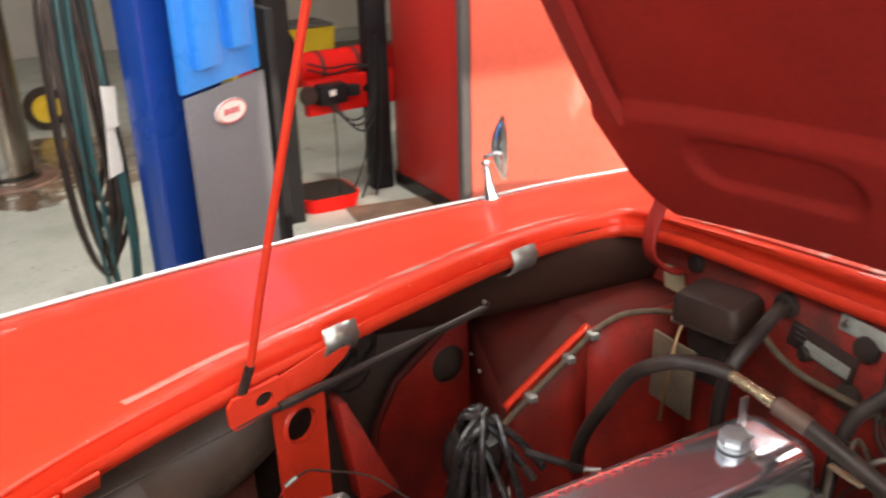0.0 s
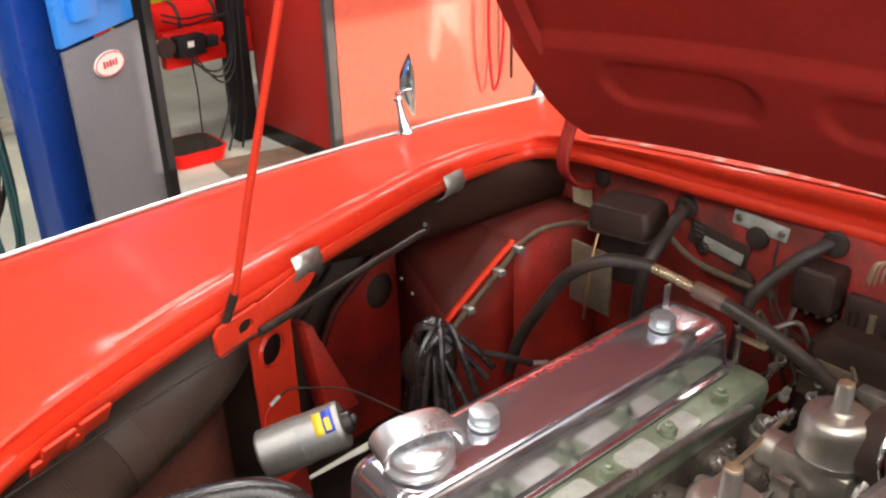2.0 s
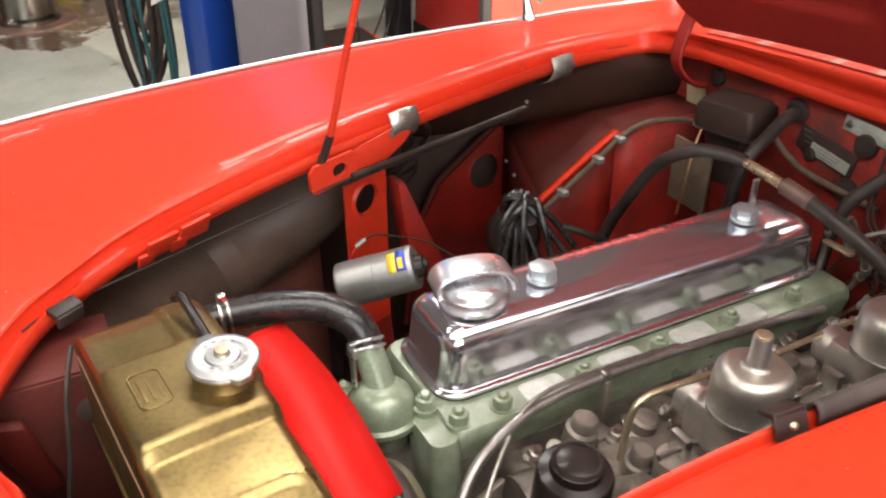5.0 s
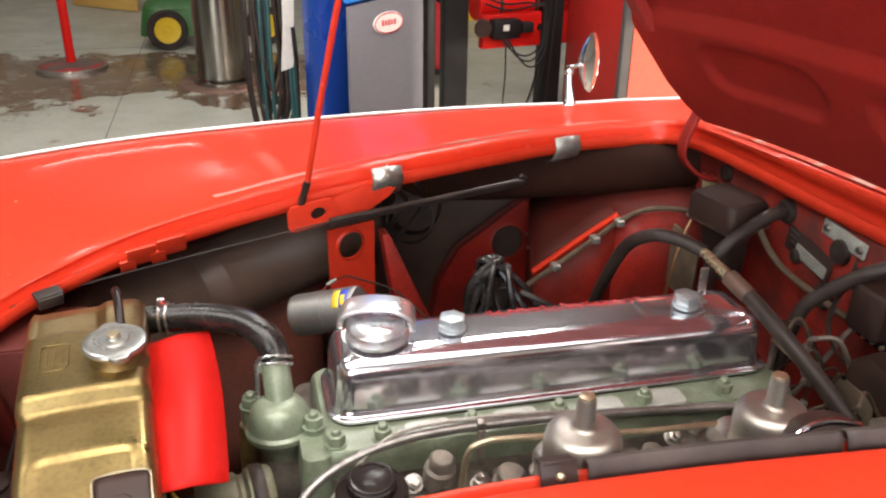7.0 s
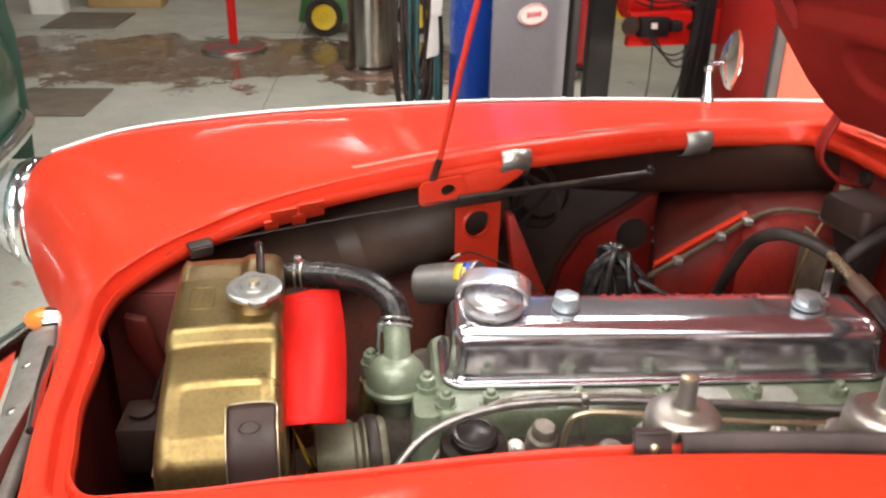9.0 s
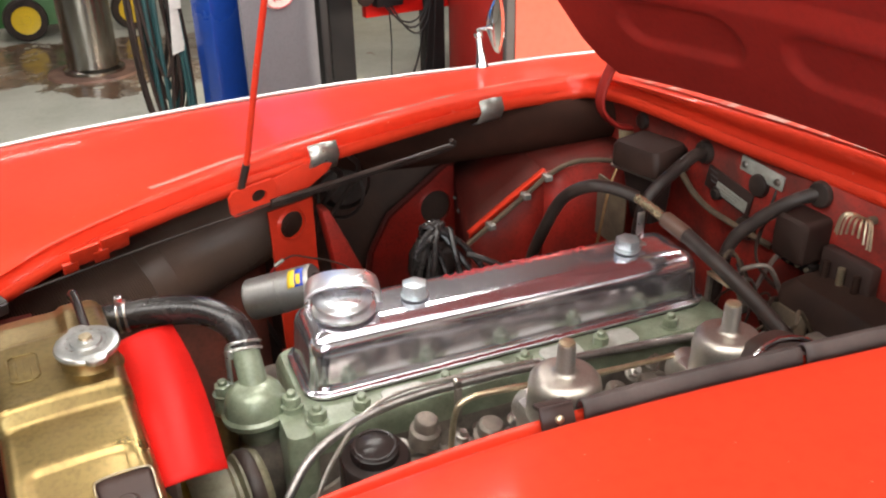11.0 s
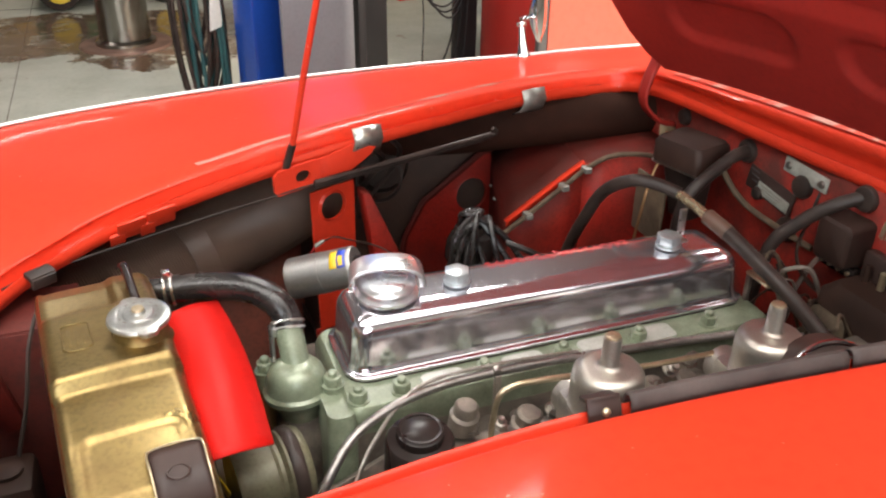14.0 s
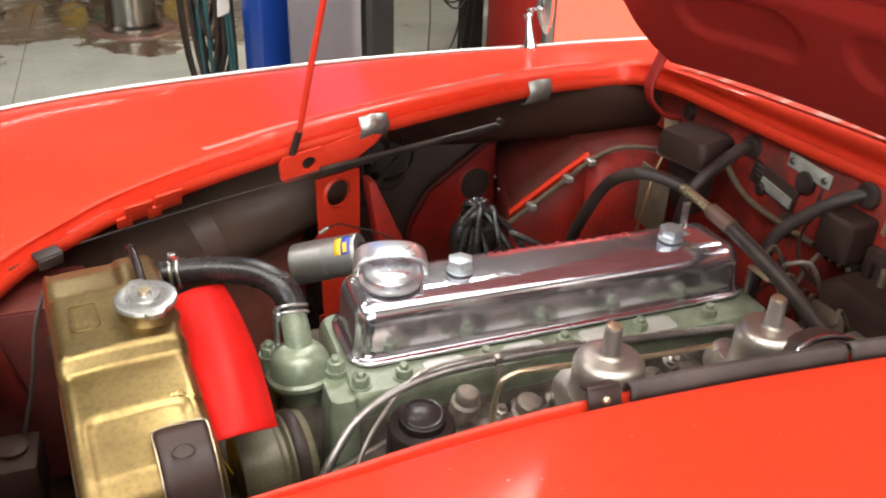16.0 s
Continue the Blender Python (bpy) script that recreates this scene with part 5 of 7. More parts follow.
wire1 = thing("coil_wire", (-0.12, 0.25, 0.79), "thin black ignition wire with a spade connector", "wire")
part("wire", tube([(-0.145, 0.30, 0.733), (-0.125, 0.30, 0.739), (-0.101, 0.29, 0.735), (-0.046, 0.27, 0.719), (-0.01, 0.22, 0.70), (0.02, 0.18, 0.68)], 0.0016, 6, 6), DARKBROWN, wire1)
part("connector", tube([(-0.160, 0.30, 0.725), (-0.152, 0.30, 0.730), (-0.143, 0.30, 0.735)], 0.0036, 8, 2), GREYPLATE, wire1, "grey crimped connector")
part("wire", tube([(-0.158, 0.30, 0.726), (-0.170, 0.298, 0.712), (-0.176, 0.290, 0.695), (-0.180, 0.26, 0.68), (-0.185, 0.20, 0.715)], 0.0012, 6, 6), REDINK, wire1, "thin red wire")

dist = thing("distributor", (0.12, 0.24, 0.60), "black distributor cap with a bundle of ignition leads", "distributor")
DX, DY = 0.142, 0.305
part("body", lathe([(0.0, -0.12), (0.03, -0.12), (0.035, -0.02), (0.048, 0.0), (0.05, 0.03), (0.044, 0.05), (0.034, 0.06), (0.0, 0.062)], pose(DX, DY, 0.645, 6, 8, 0), 28), BLACK, dist, "black cap")
random.seed(5)
leads = [(0.075, 0.235, 0.60), (0.095, 0.215, 0.60), (0.125, 0.200, 0.60), (0.155, 0.200, 0.61), (0.200, 0.215, 0.655), (0.225, 0.225, 0.66), (0.070, 0.27, 0.58), (0.11, 0.21, 0.58), (0.175, 0.205, 0.62), (0.085, 0.25, 0.58)]
for i, e in enumerate(leads):
    a = 2 * math.pi * i / len(leads) + 0.3
    s = Vector((DX + 0.021 * math.cos(a), DY + 0.018 * math.sin(a), 0.693))
    top = s + Vector((random.uniform(-0.012, 0.012) + 0.2 * (e[0] - s.x) * 0.5, -0.014 - random.uniform(0, 0.016), 0.046 + 0.018 * random.random()))
    mid = Vector((top.x * 0.35 + e[0] * 0.65 + random.uniform(-0.01, 0.01), top.y * 0.55 + e[1] * 0.45, top.z - 0.030 - random.uniform(0, 0.02)))
    part("lead", tube([s, s + Vector((0, 0, 0.020)), top, mid, e], 0.0062, 8, 6), GLOSSLEAD, dist, "black ignition lead")
    part("boot", lathe([(0.0095, 0.0), (0.010, 0.014), (0.007, 0.030), (0.0, 0.031)], Matrix.Translation(s + Vector((0, 0, -0.006))), 12), RUBBER, dist)
plugs = thing("spark_plug_lead", (0.20, 0.15, 0.69), "silver tipped plug lead beside the rocker cover", "lead")
part("lead", tube([(0.165, 0.186, 0.735), (0.20, 0.165, 0.722), (0.24, 0.15, 0.70)], 0.006, 8, 5), BLACK, plugs)
part("tip", tube([(0.236, 0.152, 0.702), (0.268, 0.142, 0.694)], 0.004, 8, 1), ZINC, plugs, "silver tip")

# air trunking along the far side
trunk = thing("fresh_air_hose", (-0.42, 0.42, 0.64), "dusty black ribbed fresh air hose along the inner wing", "air hose")
part("trunk_hose", tube([(-0.82, 0.326, 0.569), (-0.68, 0.361, 0.599), (-0.54, 0.396, 0.634), (-0.40, 0.431, 0.669), (-0.29, 0.466, 0.694), (-0.19, 0.521, 0.706), (-0.12, 0.596, 0.699), (-0.08, 0.656, 0.684)], 0.084, 28, 62, rib=0.007, ribs=1), AIRHOSE, trunk, "ribbed dusty hose")
part("trunk_band", tube([(-0.385, 0.435, 0.672), (-0.345, 0.448, 0.682)], 0.0862, 28, 2), AIRHOSE, trunk, "smooth joining sleeve")
rear_trunk = thing("heater_pipe", (0.35, 0.54, 0.78), "dark smooth heater pipe under the wing lip", "air hose")
part("pipe", tube([(0.02, 0.69, 0.79), (0.12, 0.645, 0.80), (0.26, 0.59, 0.813), (0.40, 0.555, 0.825), (0.52, 0.535, 0.832), (0.64, 0.515, 0.832), (0.72, 0.50, 0.832)], 0.064, 24, 8), SHADEPIPE, rear_trunk, "dusty pipe, darkened for shade")
motor = thing("blower_motor", (0.06, 0.60, 0.66), "dark round blower motor deep under the wing", "blower")
part("housing", lathe([(0.0, -0.05), (0.055, -0.05), (0.062, -0.03), (0.062, 0.04), (0.05, 0.055), (0.0, 0.06)], pose(0.06, 0.66, 0.72, 75, 15, 0), 28), RUBBER, motor)
part("ring", tube([tuple(pose(0.05, 0.60, 0.71, 75, 15, 0) @ Vector((0.052 * math.cos(a), 0.052 * math.sin(a), 0))) for a in [i * math.pi / 9 for i in range(18)]], 0.004, 6, 1, closed=True), RUBBER, motor)
loom = thing("wiring_loop", (0.0, 0.50, 0.76), "dark looped cable below the wing lip", "cable")
part("cable", tube([(-0.02, 0.40, 0.86), (0.01, 0.44, 0.82), (0.0, 0.48, 0.77), (-0.03, 0.50, 0.72), (-0.04, 0.50, 0.66)], 0.006, 8, 6), RUBBER, loom)
part("cable", tube([(0.02, 0.41, 0.87), (0.05, 0.45, 0.83), (0.05, 0.49, 0.78), (0.02, 0.52, 0.72), (-0.02, 0.52, 0.66)], 0.005, 8, 6), RUBBER, loom)

# firewall fittings: all on the red bulkhead


def on_wall(y, z, d=0.0):
    return Vector((fw(y) - d, y - 0.04 * d, z))


def wall_pose(y, z, d=0.0, turn=0.0):
    """x runs towards the near side, y up, z out of the firewall into the bay."""
    return plane_pose(on_wall(y, z, d), (0.04, -1, 0), (0, 0, 1)) @ pose(0, 0, 0, 0, 0, turn)


res = thing("fluid_reservoir", tuple(on_wall(0.21, 0.80, 0.09)), "black plastic fluid reservoir box on the firewall", "reservoir")
part("box", stack([(0.0, -0.062, 0.062, -0.045, 0.045, 0.014), (0.012, -0.064, 0.064, -0.047, 0.047, 0.014), (0.045, -0.062, 0.062, -0.045, 0.045, 0.014), (0.055, -0.056, 0.056, -0.039, 0.039, 0.014)]), DUCT, res).matrix_basis = pose(0.580, 0.236, 0.812, 4, -2, -80)
part("lid_rim", stack([(0.003, -0.066, 0.066, -0.049, 0.049, 0.015), (0.0055, -0.066, 0.066, -0.049, 0.049, 0.015)]), STEEL, res).matrix_basis = pose(0.580, 0.236, 0.812, 4, -2, -80)
part("bracket", box((0.05, 0.06, 0.006), (0.593, 0.234, 0.814), 0.001), GREYPLATE, res)
part("lower_body", stack([(-0.10, -0.03, 0.03, -0.025, 0.025, 0.012), (0.0, -0.045, 0.045, -0.03, 0.03, 0.012)]), RUBBER, res).matrix_basis = pose(0.583, 0.244, 0.802, 4, -2, -80)

plate = thing("data_plate", tuple(on_wall(0.06, 0.812)), "dark data plate with pale stamped panel screwed to the firewall", "plate")
mp = wall_pose(0.086, 0.811, 0.006, -9)
part("plate", box((0.122, 0.046, 0.003), (0, 0, 0), 0.001, mp), DARKPLATE, plate)
part("panel", box((0.082, 0.022, 0.002), (0.012, -0.008, 0.002), 0.0005, mp), PALEPLATE, plate, "pale panel")
for j in range(3):
    part("text_bar", box((0.022, 0.0022, 0.0006), (-0.045 + 0.004 * j, 0.016 - 0.010 * j, 0.0017), 0, mp), GREYTRIM, plate)
for j in range(3):
    part("text_bar", box((0.058 - 0.010 * j, 0.0012, 0.0004), (0.006, -0.002 - 0.006 * j, 0.0032), 0, mp), GRIME, plate)
strap = thing("grommet_plate", tuple(on_wall(-0.02, 0.885)), "pale grey bracket plate with two screws on the firewall", "plate")
ms = wall_pose(0.012, 0.871, 0.006, -4)
part("plate", box((0.104, 0.028, 0.004), (0, 0, 0), 0.002, ms), PALEPLATE, strap)
for sx in (-0.04, 0.04):
    part("screw", lathe([(0, 0.006), (0.005, 0.005), (0.007, 0)], ms @ Matrix.Translation((sx, 0, 0.002)), 12), STEEL, strap)
for y, z, r in ((0.354, 0.865, 0.017), (0.014, 0.847, 0.021), (0.114, 0.794, 0.013), (0.030, 0.757, 0.022), (0.160, 0.861, 0.022), (-0.118, 0.880, 0.022)):
    g = thing("grommet", tuple(on_wall(y, z)), "round black rubber grommet in the firewall", "grommet", "firewall grommets")
    part("ring", lathe([(r, 0.0), (r * 1.05, 0.004), (r * 0.95, 0.011), (r * 0.6, 0.014), (0, 0.012)], wall_pose(y, z, 0.001), 24), RUBBER, g)
tag = thing("paper_tag", tuple(on_wall(0.356, 0.85)), "stained cream paper tag on the firewall", "label")
part("tag", box((0.05, 0.05, 0.002), (0, 0, 0), 0, wall_pose(0.398, 0.818, 0.012, 8)), CREAM, tag)

# hoses at the rear
hh = thing("heater_hose", (0.42, 0.28, 0.70), "grey-black heater hose arching behind the rocker cover", "hose")
part("tube", tube([(0.365, 0.33, 0.54), (0.354, 0.295, 0.63), (0.352, 0.240, 0.725), (0.357, 0.185, 0.808), (0.376, 0.130, 0.850), (0.41, 0.102, 0.850), (0.442, 0.075, 0.838)], 0.0115, 14, 7), RUBBER, hh)
pipe = thing("brass_pipe", (0.437, 0.025, 0.82), "short worn brass pipe joining two hoses", "pipe")
part("tube", tube([(0.438, 0.085, 0.840), (0.440, 0.03, 0.836), (0.440, -0.020, 0.832)], 0.0085, 14, 3), STRAW, pipe)
nh = thing("heater_hose", (0.46, -0.13, 0.78), "dusty black heater hose running down beside the carburettor", "hose")
part("tube", tube([(0.440, -0.008, 0.833), (0.446, -0.06, 0.824), (0.465, -0.15, 0.79), (0.495, -0.215, 0.742), (0.515, -0.26, 0.70), (0.52, -0.28, 0.64)], 0.0125, 14, 7), RUBBER, nh)
part("sleeve", tube([(0.440, -0.010, 0.833), (0.4425, -0.035, 0.829), (0.446, -0.060, 0.824)], 0.0138, 14, 3), TRUNK, nh, "dusty grey sleeve")
h2 = thing("heater_hose", (0.57, 0.14, 0.82), "grey heater hose entering the firewall", "hose")
part("tube", tube([(0.656, 0.160, 0.861), (0.608, 0.146, 0.862), (0.553, 0.134, 0.840), (0.508, 0.132, 0.804), (0.493, 0.134, 0.754), (0.493, 0.139, 0.654)], 0.0120, 14, 7), RUBBER, h2)
h3 = thing("heater_hose", (0.57, -0.10, 0.82), "grey heater hose entering the firewall", "hose")
part("tube", tube([(0.668, -0.118, 0.880), (0.653, -0.110, 0.878), (0.618, -0.088, 0.858), (0.586, -0.060, 0.820), (0.556, -0.040, 0.772), (0.538, -0.035, 0.654)], 0.0115, 14, 7), RUBBER, h3)
cp = thing("cloth_cable", (0.38, 0.40, 0.74), "brown cloth wrapped cable clipped along the footwell seam", "cable")
part("cable", tube([(0.244, 0.372, 0.647), (0.304, 0.381, 0.679), (0.384, 0.383, 0.731), (0.439, 0.384, 0.767), (0.494, 0.377, 0.789), (0.554, 0.352, 0.792), (0.604, 0.322, 0.782)], 0.0055, 8, 6), BRAID, cp)
for p in ((0.304, 0.381, 0.679), (0.384, 0.383, 0.731), (0.434, 0.384, 0.763)):
    part("clip", box((0.016, 0.028, 0.013), p, 0.003), GREYPLATE, cp)
cc = thing("cloth_cable", (0.60, 0.10, 0.80), "brown cloth wrapped cable along the firewall", "cable")
part("cable", tube([(0.608, 0.177, 0.824), (0.613, 0.142, 0.794), (0.623, 0.102, 0.772), (0.638, 0.042, 0.759), (0.653, -0.038, 0.749)], 0.006, 8, 6), BRAID, cc)
bp = thing("brake_pipe", (0.488, 0.232, 0.714), "thin brass brake pipe below the reservoir", "pipe")
part("pipe", tube([(0.518, 0.257, 0.814), (0.500, 0.252, 0.774), (0.486, 0.247, 0.714), (0.473, 0.242, 0.654)], 0.003, 8, 5), COPPER, bp)
sv = thing("servo_bracket", (0.53, 0.27, 0.60), "stained cream brake bracket on the footwell", "bracket")
part("plate", box((0.006, 0.10, 0.13), (0.520, 0.270, 0.715), 0.002, None), DIRTYCREAM, sv)
rg = thing("regulator_box", (0.60, -0.25, 0.80), "dark control box with terminals on the firewall", "control box")
RGY, RGZ = -0.115, 0.809
part("box", stack([(0.0, -0.036, 0.036, -0.040, 0.040, 0.01), (0.05, -0.035, 0.035, -0.038, 0.038, 0.012), (0.055, -0.03, 0.03, -0.033, 0.033, 0.012)]), DUCT, rg).matrix_basis = wall_pose(RGY, RGZ, 0.004)
part("terminals", box((0.075, 0.018, 0.02), (0, -0.048, 0.02), 0.003, wall_pose(RGY, RGZ, 0.004)), BLACK, rg)
for j in range(4):
    part("screw", hexagon(0.004, 0.006), DULLBRASS, rg).matrix_basis = wall_pose(RGY, RGZ, 0.004) @ Matrix.Translation((-0.028 + 0.019 * j, -0.048, 0.030))
fuse = thing("fuse_block", (0.62, -0.06, 0.76), "grimy fuse block with brass terminals and wires", "fuse block")
mf = wall_pose(-0.208, 0.769, 0.006)
part("base", box((0.10, 0.085, 0.022), (0, 0, 0.011), 0.005, mf), DARKPLATE, fuse)
for j in range(3):
    part("fuse", lathe([(0.0, -0.02), (0.006, -0.02), (0.006, 0.02), (0.0, 0.02)], mf @ pose(-0.03 + 0.03 * j, 0.005, 0.028, 90, 0, 0), 10), DULLBRASS if j == 1 else DARKBROWN, fuse, "brass ended fuse")
rb = thing("loom_clip", (0.50, -0.05, 0.70), "zinc clip holding wires behind the rocker cover", "clip")
part("strap", box((0.012, 0.055, 0.006), (0.505, -0.085, 0.742), 0.002, None), DULLBRASS, rb)
part("stalk", box((0.008, 0.010, 0.10), (0.505, -0.062, 0.695), 0.002, None), GRIME, rb)
# added dark mass that hides bright firewall red behind the clutter
filler_box = thing("dark_filler_box", (0.60, -0.24, 0.45), "added dark box filling the clutter low on the firewall", "heater")
part("case", stack([(0.45, 0.565, 0.655, -0.42, -0.11, 0.02), (0.745, 0.57, 0.655, -0.46, -0.14, 0.025), (0.765, 0.585, 0.655, -0.45, -0.16, 0.02)]), DARKBROWN, filler_box, "dark filler case")
part("cover_plate", box((0.004, 0.085, 0.075), (0.563, -0.185, 0.688), 0.002, None), DIRTYCREAM, filler_box, "stained pale cover plate")
part("union", lathe([(0.016, 0.0), (0.016, 0.03), (0.012, 0.034), (0.0, 0.034)], along((0.575, -0.20, 0.66), (0.50, -0.205, 0.665)), 16), GRIME, filler_box, "grimy hose union")
part("union", lathe([(0.013, 0.0), (0.013, 0.025), (0.010, 0.028), (0.0, 0.028)], along((0.60, -0.17, 0.715), (0.595, -0.17, 0.80)), 16), GRIME, filler_box, "grimy union")
part("bracket", box((0.03, 0.06, 0.05), (0.56, -0.27, 0.69), 0.006, None), GRIME, filler_box)
clut = thing("engine_loom", (0.52, -0.15, 0.62), "tangle of dark cloth covered wires behind the engine", "wires")
random.seed(21)
for j in range(4):
    p0 = Vector((0.50 + random.uniform(-0.02, 0.03), -0.08 + random.uniform(-0.05, 0.05), 0.60))
    p3 = Vector((fw(-0.18) - 0.03, -0.12 - random.uniform(0.0, 0.14), 0.72 + random.uniform(-0.03, 0.09)))
    p1 = p0.lerp(p3, 0.35) + Vector((random.uniform(-0.03, 0.03), random.uniform(-0.04, 0.04), random.uniform(0.02, 0.08)))
    p2 = p0.lerp(p3, 0.7) + Vector((random.uniform(-0.03, 0.02), random.uniform(-0.04, 0.04), random.uniform(-0.05, 0.05)))
    part("wire", tube([p0, p1, p2, p3], random.choice((0.0022, 0.003, 0.0045)), 6, 6), random.choice((DARKBROWN, BRAID, DARKBROWN, DARKIN)), clut)
for j, pts in enumerate((((0.64, -0.20, 0.735), (0.60, -0.16, 0.72), (0.57, -0.10, 0.76), (0.60, -0.06, 0.80), (0.65, -0.05, 0.83)), ((0.64, -0.24, 0.735), (0.58, -0.20, 0.69), (0.55, -0.12, 0.70), (0.57, -0.05, 0.74)),
                         ((0.66, -0.022, 0.853), (0.64, -0.03, 0.81), (0.60, -0.06, 0.75), (0.60, -0.13, 0.72), (0.64, -0.19, 0.76)))):
    w = thing("loom_wire", pts[0], "thin grey wires looped at the firewall", "wire", "firewall wires")
    part("wire", tube(pts, 0.0026, 6, 6), RUBBER if j else DARKBROWN, w)
# grimy fittings and small pipes behind the rocker cover
fit = thing("pipe_fitting", (0.53, -0.10, 0.66), "oily brass and steel pipe fittings behind the rocker cover", "fitting")
random.seed(23)
for j in range(9):
    p = Vector((0.505 + random.uniform(-0.012, 0.05), -0.045 - 0.022 * j + random.uniform(-0.01, 0.01), 0.690 + random.uniform(-0.03, 0.035)))
    q = p + Vector((random.uniform(-0.5, 0.1), random.uniform(-0.6, 0.3), random.uniform(0.4, 1.0))).normalized() * 0.03
    k = along(p, q)
    part("fitting", join(prism([(0.009 * math.cos(math.pi * i / 3), 0.009 * math.sin(math.pi * i / 3)) for i in range(6)], 0.010, k, 0.0008), lathe([(0.006, 0.0), (0.006, 0.024), (0.0045, 0.027), (0.0, 0.027)], k, 12)), random.choice((GRIME, GREYPLATE, GRIME, CAST)), fit)
    part("pipe", tube([q, q + (q - p) * 0.8, q + (q - p) * 0.9 + Vector((0.03, random.uniform(-0.05, 0.03), 0.0)), Vector((0.60, q.y + random.uniform(-0.06, 0.06), 0.66 + random.uniform(-0.04, 0.05)))], random.choice((0.0022, 0.0032, 0.0042)), 8, 5), random.choice((DARKBROWN, BRAID, GRIME, DUCT)), fit)
fr = thing("frayed_cable", (0.64, -0.06, 0.82), "frayed brass strands of a cable end", "cable")
for j in range(6):
    a = -0.5 + j * 0.3
    part("strand", tube([(0.640, -0.040, 0.805), (0.637, -0.040 - 0.014 * math.cos(a), 0.818), (0.634, -0.048 - 0.018 * math.cos(a), 0.824 + 0.018 * math.sin(a))], 0.0016, 5, 4), DULLBRASS, fr)

fr2 = thing("frayed_cable", (0.64, -0.23, 0.88), "frayed brass strands of a cable end", "cable")
for j in range(9):
    a = -1.2 + j * 0.32
    part("strand", tube([(0.648, -0.225, 0.878), (0.635, -0.225 + 0.016 * math.sin(a), 0.888), (0.622, -0.228 + 0.030 * math.sin(a), 0.884), (0.618, -0.230 + 0.036 * math.sin(a), 0.858 + 0.006 * math.cos(3 * a))], 0.0019, 5, 5), DULLBRASS, fr2)
part("stalk", tube([(0.69, -0.22, 0.87), (0.665, -0.222, 0.877), (0.646, -0.225, 0.879)], 0.007, 8, 4), BRAID, fr2)

# ---------------------------------------------------------------- carburettors and near side of the head
for i, (x, y, z) in enumerate(((0.078, -0.314, 0.866), (0.331, -0.311, 0.858))):
    carb = thing("carburettor", (x, y, z - 0.20), "satin alloy side-draught carburettor with domed suction chamber", "carburettor", "carburettors")
    part("suction_chamber", lathe([(0.0, -0.001), (0.0105, -0.001), (0.0112, -0.004), (0.0120, -0.038), (0.0145, -0.0415), (0.020, -0.043), (0.031, -0.0425), (0.0395, -0.046), (0.0445, -0.0525), (0.0462, -0.062), (0.0465, -0.072), (0.0465, -0.10), (0.048, -0.102), (0.047, -0.112), (0.0, -0.112)], pose(x, y, z), 36), CARB, carb, "satin domed alloy chamber")
    part("damper_cap", hexagon(0.0108, 0.003), DULLBRASS, carb, "brass damper cap").matrix_basis = pose(x, y, z - 0.001, 0, 0, 20)
    part("body", join(box((0.075, 0.11, 0.065), (x, y + 0.01, z - 0.145), 0.012), lathe([(0.028, -0.07), (0.028, 0.07)], pose(x, y + 0.02, z - 0.15, 90, 0, 0), 20)), CAST, carb, "alloy throttle body")
    part("float_bowl", lathe([(0.0, 0.0), (0.026, 0.0), (0.028, -0.006), (0.028, -0.06), (0.02, -0.07), (0.0, -0.07)], pose(x - 0.065, y + 0.03, z - 0.18), 24), CAST, carb, "round float bowl")
    part("intake_flange", lathe([(0.025, 0.0), (0.048, 0.0), (0.05, 0.004), (0.048, 0.008), (0.025, 0.008)], pose(x + 0.0, y - 0.055, z - 0.145, 90, 0, 0), 28), ZINC, carb)
filt = thing("air_filter", (0.36, -0.37, 0.76), "chrome rimmed pancake air filter beside the carburettor", "air filter")
part("drum", lathe([(0.0, 0.0), (0.058, 0.0), (0.062, 0.004), (0.062, 0.04), (0.058, 0.043), (0.0, 0.040)], pose(0.366, -0.362, 0.768, 72, 0, -14), 36), DARKPLATE, filt, "dark metal drum")
part("rim", tube([tuple(pose(0.366, -0.362, 0.768, 72, 0, -14) @ Vector((0.061 * math.cos(a), 0.061 * math.sin(a), 0.042))) for a in [i * math.pi / 14 for i in range(28)]], 0.004, 8, 1, closed=True), CHROME, filt, "chrome rim")
mani = thing("inlet_manifold", (0.18, -0.20, 0.50), "oily dark inlet manifold with studs and linkages", "manifold")
part("log", tube([(-0.163, -0.208, 0.616), (0.047, -0.213, 0.620), (0.247, -0.208, 0.620), (0.447, -0.198, 0.616)], 0.040, 14, 5), GRIME, mani)
part("lower_log", tube([(-0.183, -0.278, 0.598), (0.047, -0.283, 0.608), (0.247, -0.278, 0.608), (0.477, -0.258, 0.598)], 0.045, 14, 5), CAST, mani, "dull cast manifold")
for x in (-0.12, 0.0, 0.12, 0.24, 0.36):
    part("runner", tube([(x, -0.13, 0.60), (x, -0.17, 0.61), (x + 0.01, -0.205, 0.605)], 0.026, 14, 4), GRIME, mani)
    part("runner", tube([(x + 0.05, -0.205, 0.60), (x + 0.055, -0.26, 0.64), (x + 0.06, -0.31, 0.69)], 0.020, 12, 4), GRIME, mani)
random.seed(11)
mnut = mesh_of("manifold_nut", join(hexagon(0.010, 0.012, 0.013), lathe([(0.005, 0.0), (0.005, 0.02), (0, 0.02)], None, 10)), STEEL)
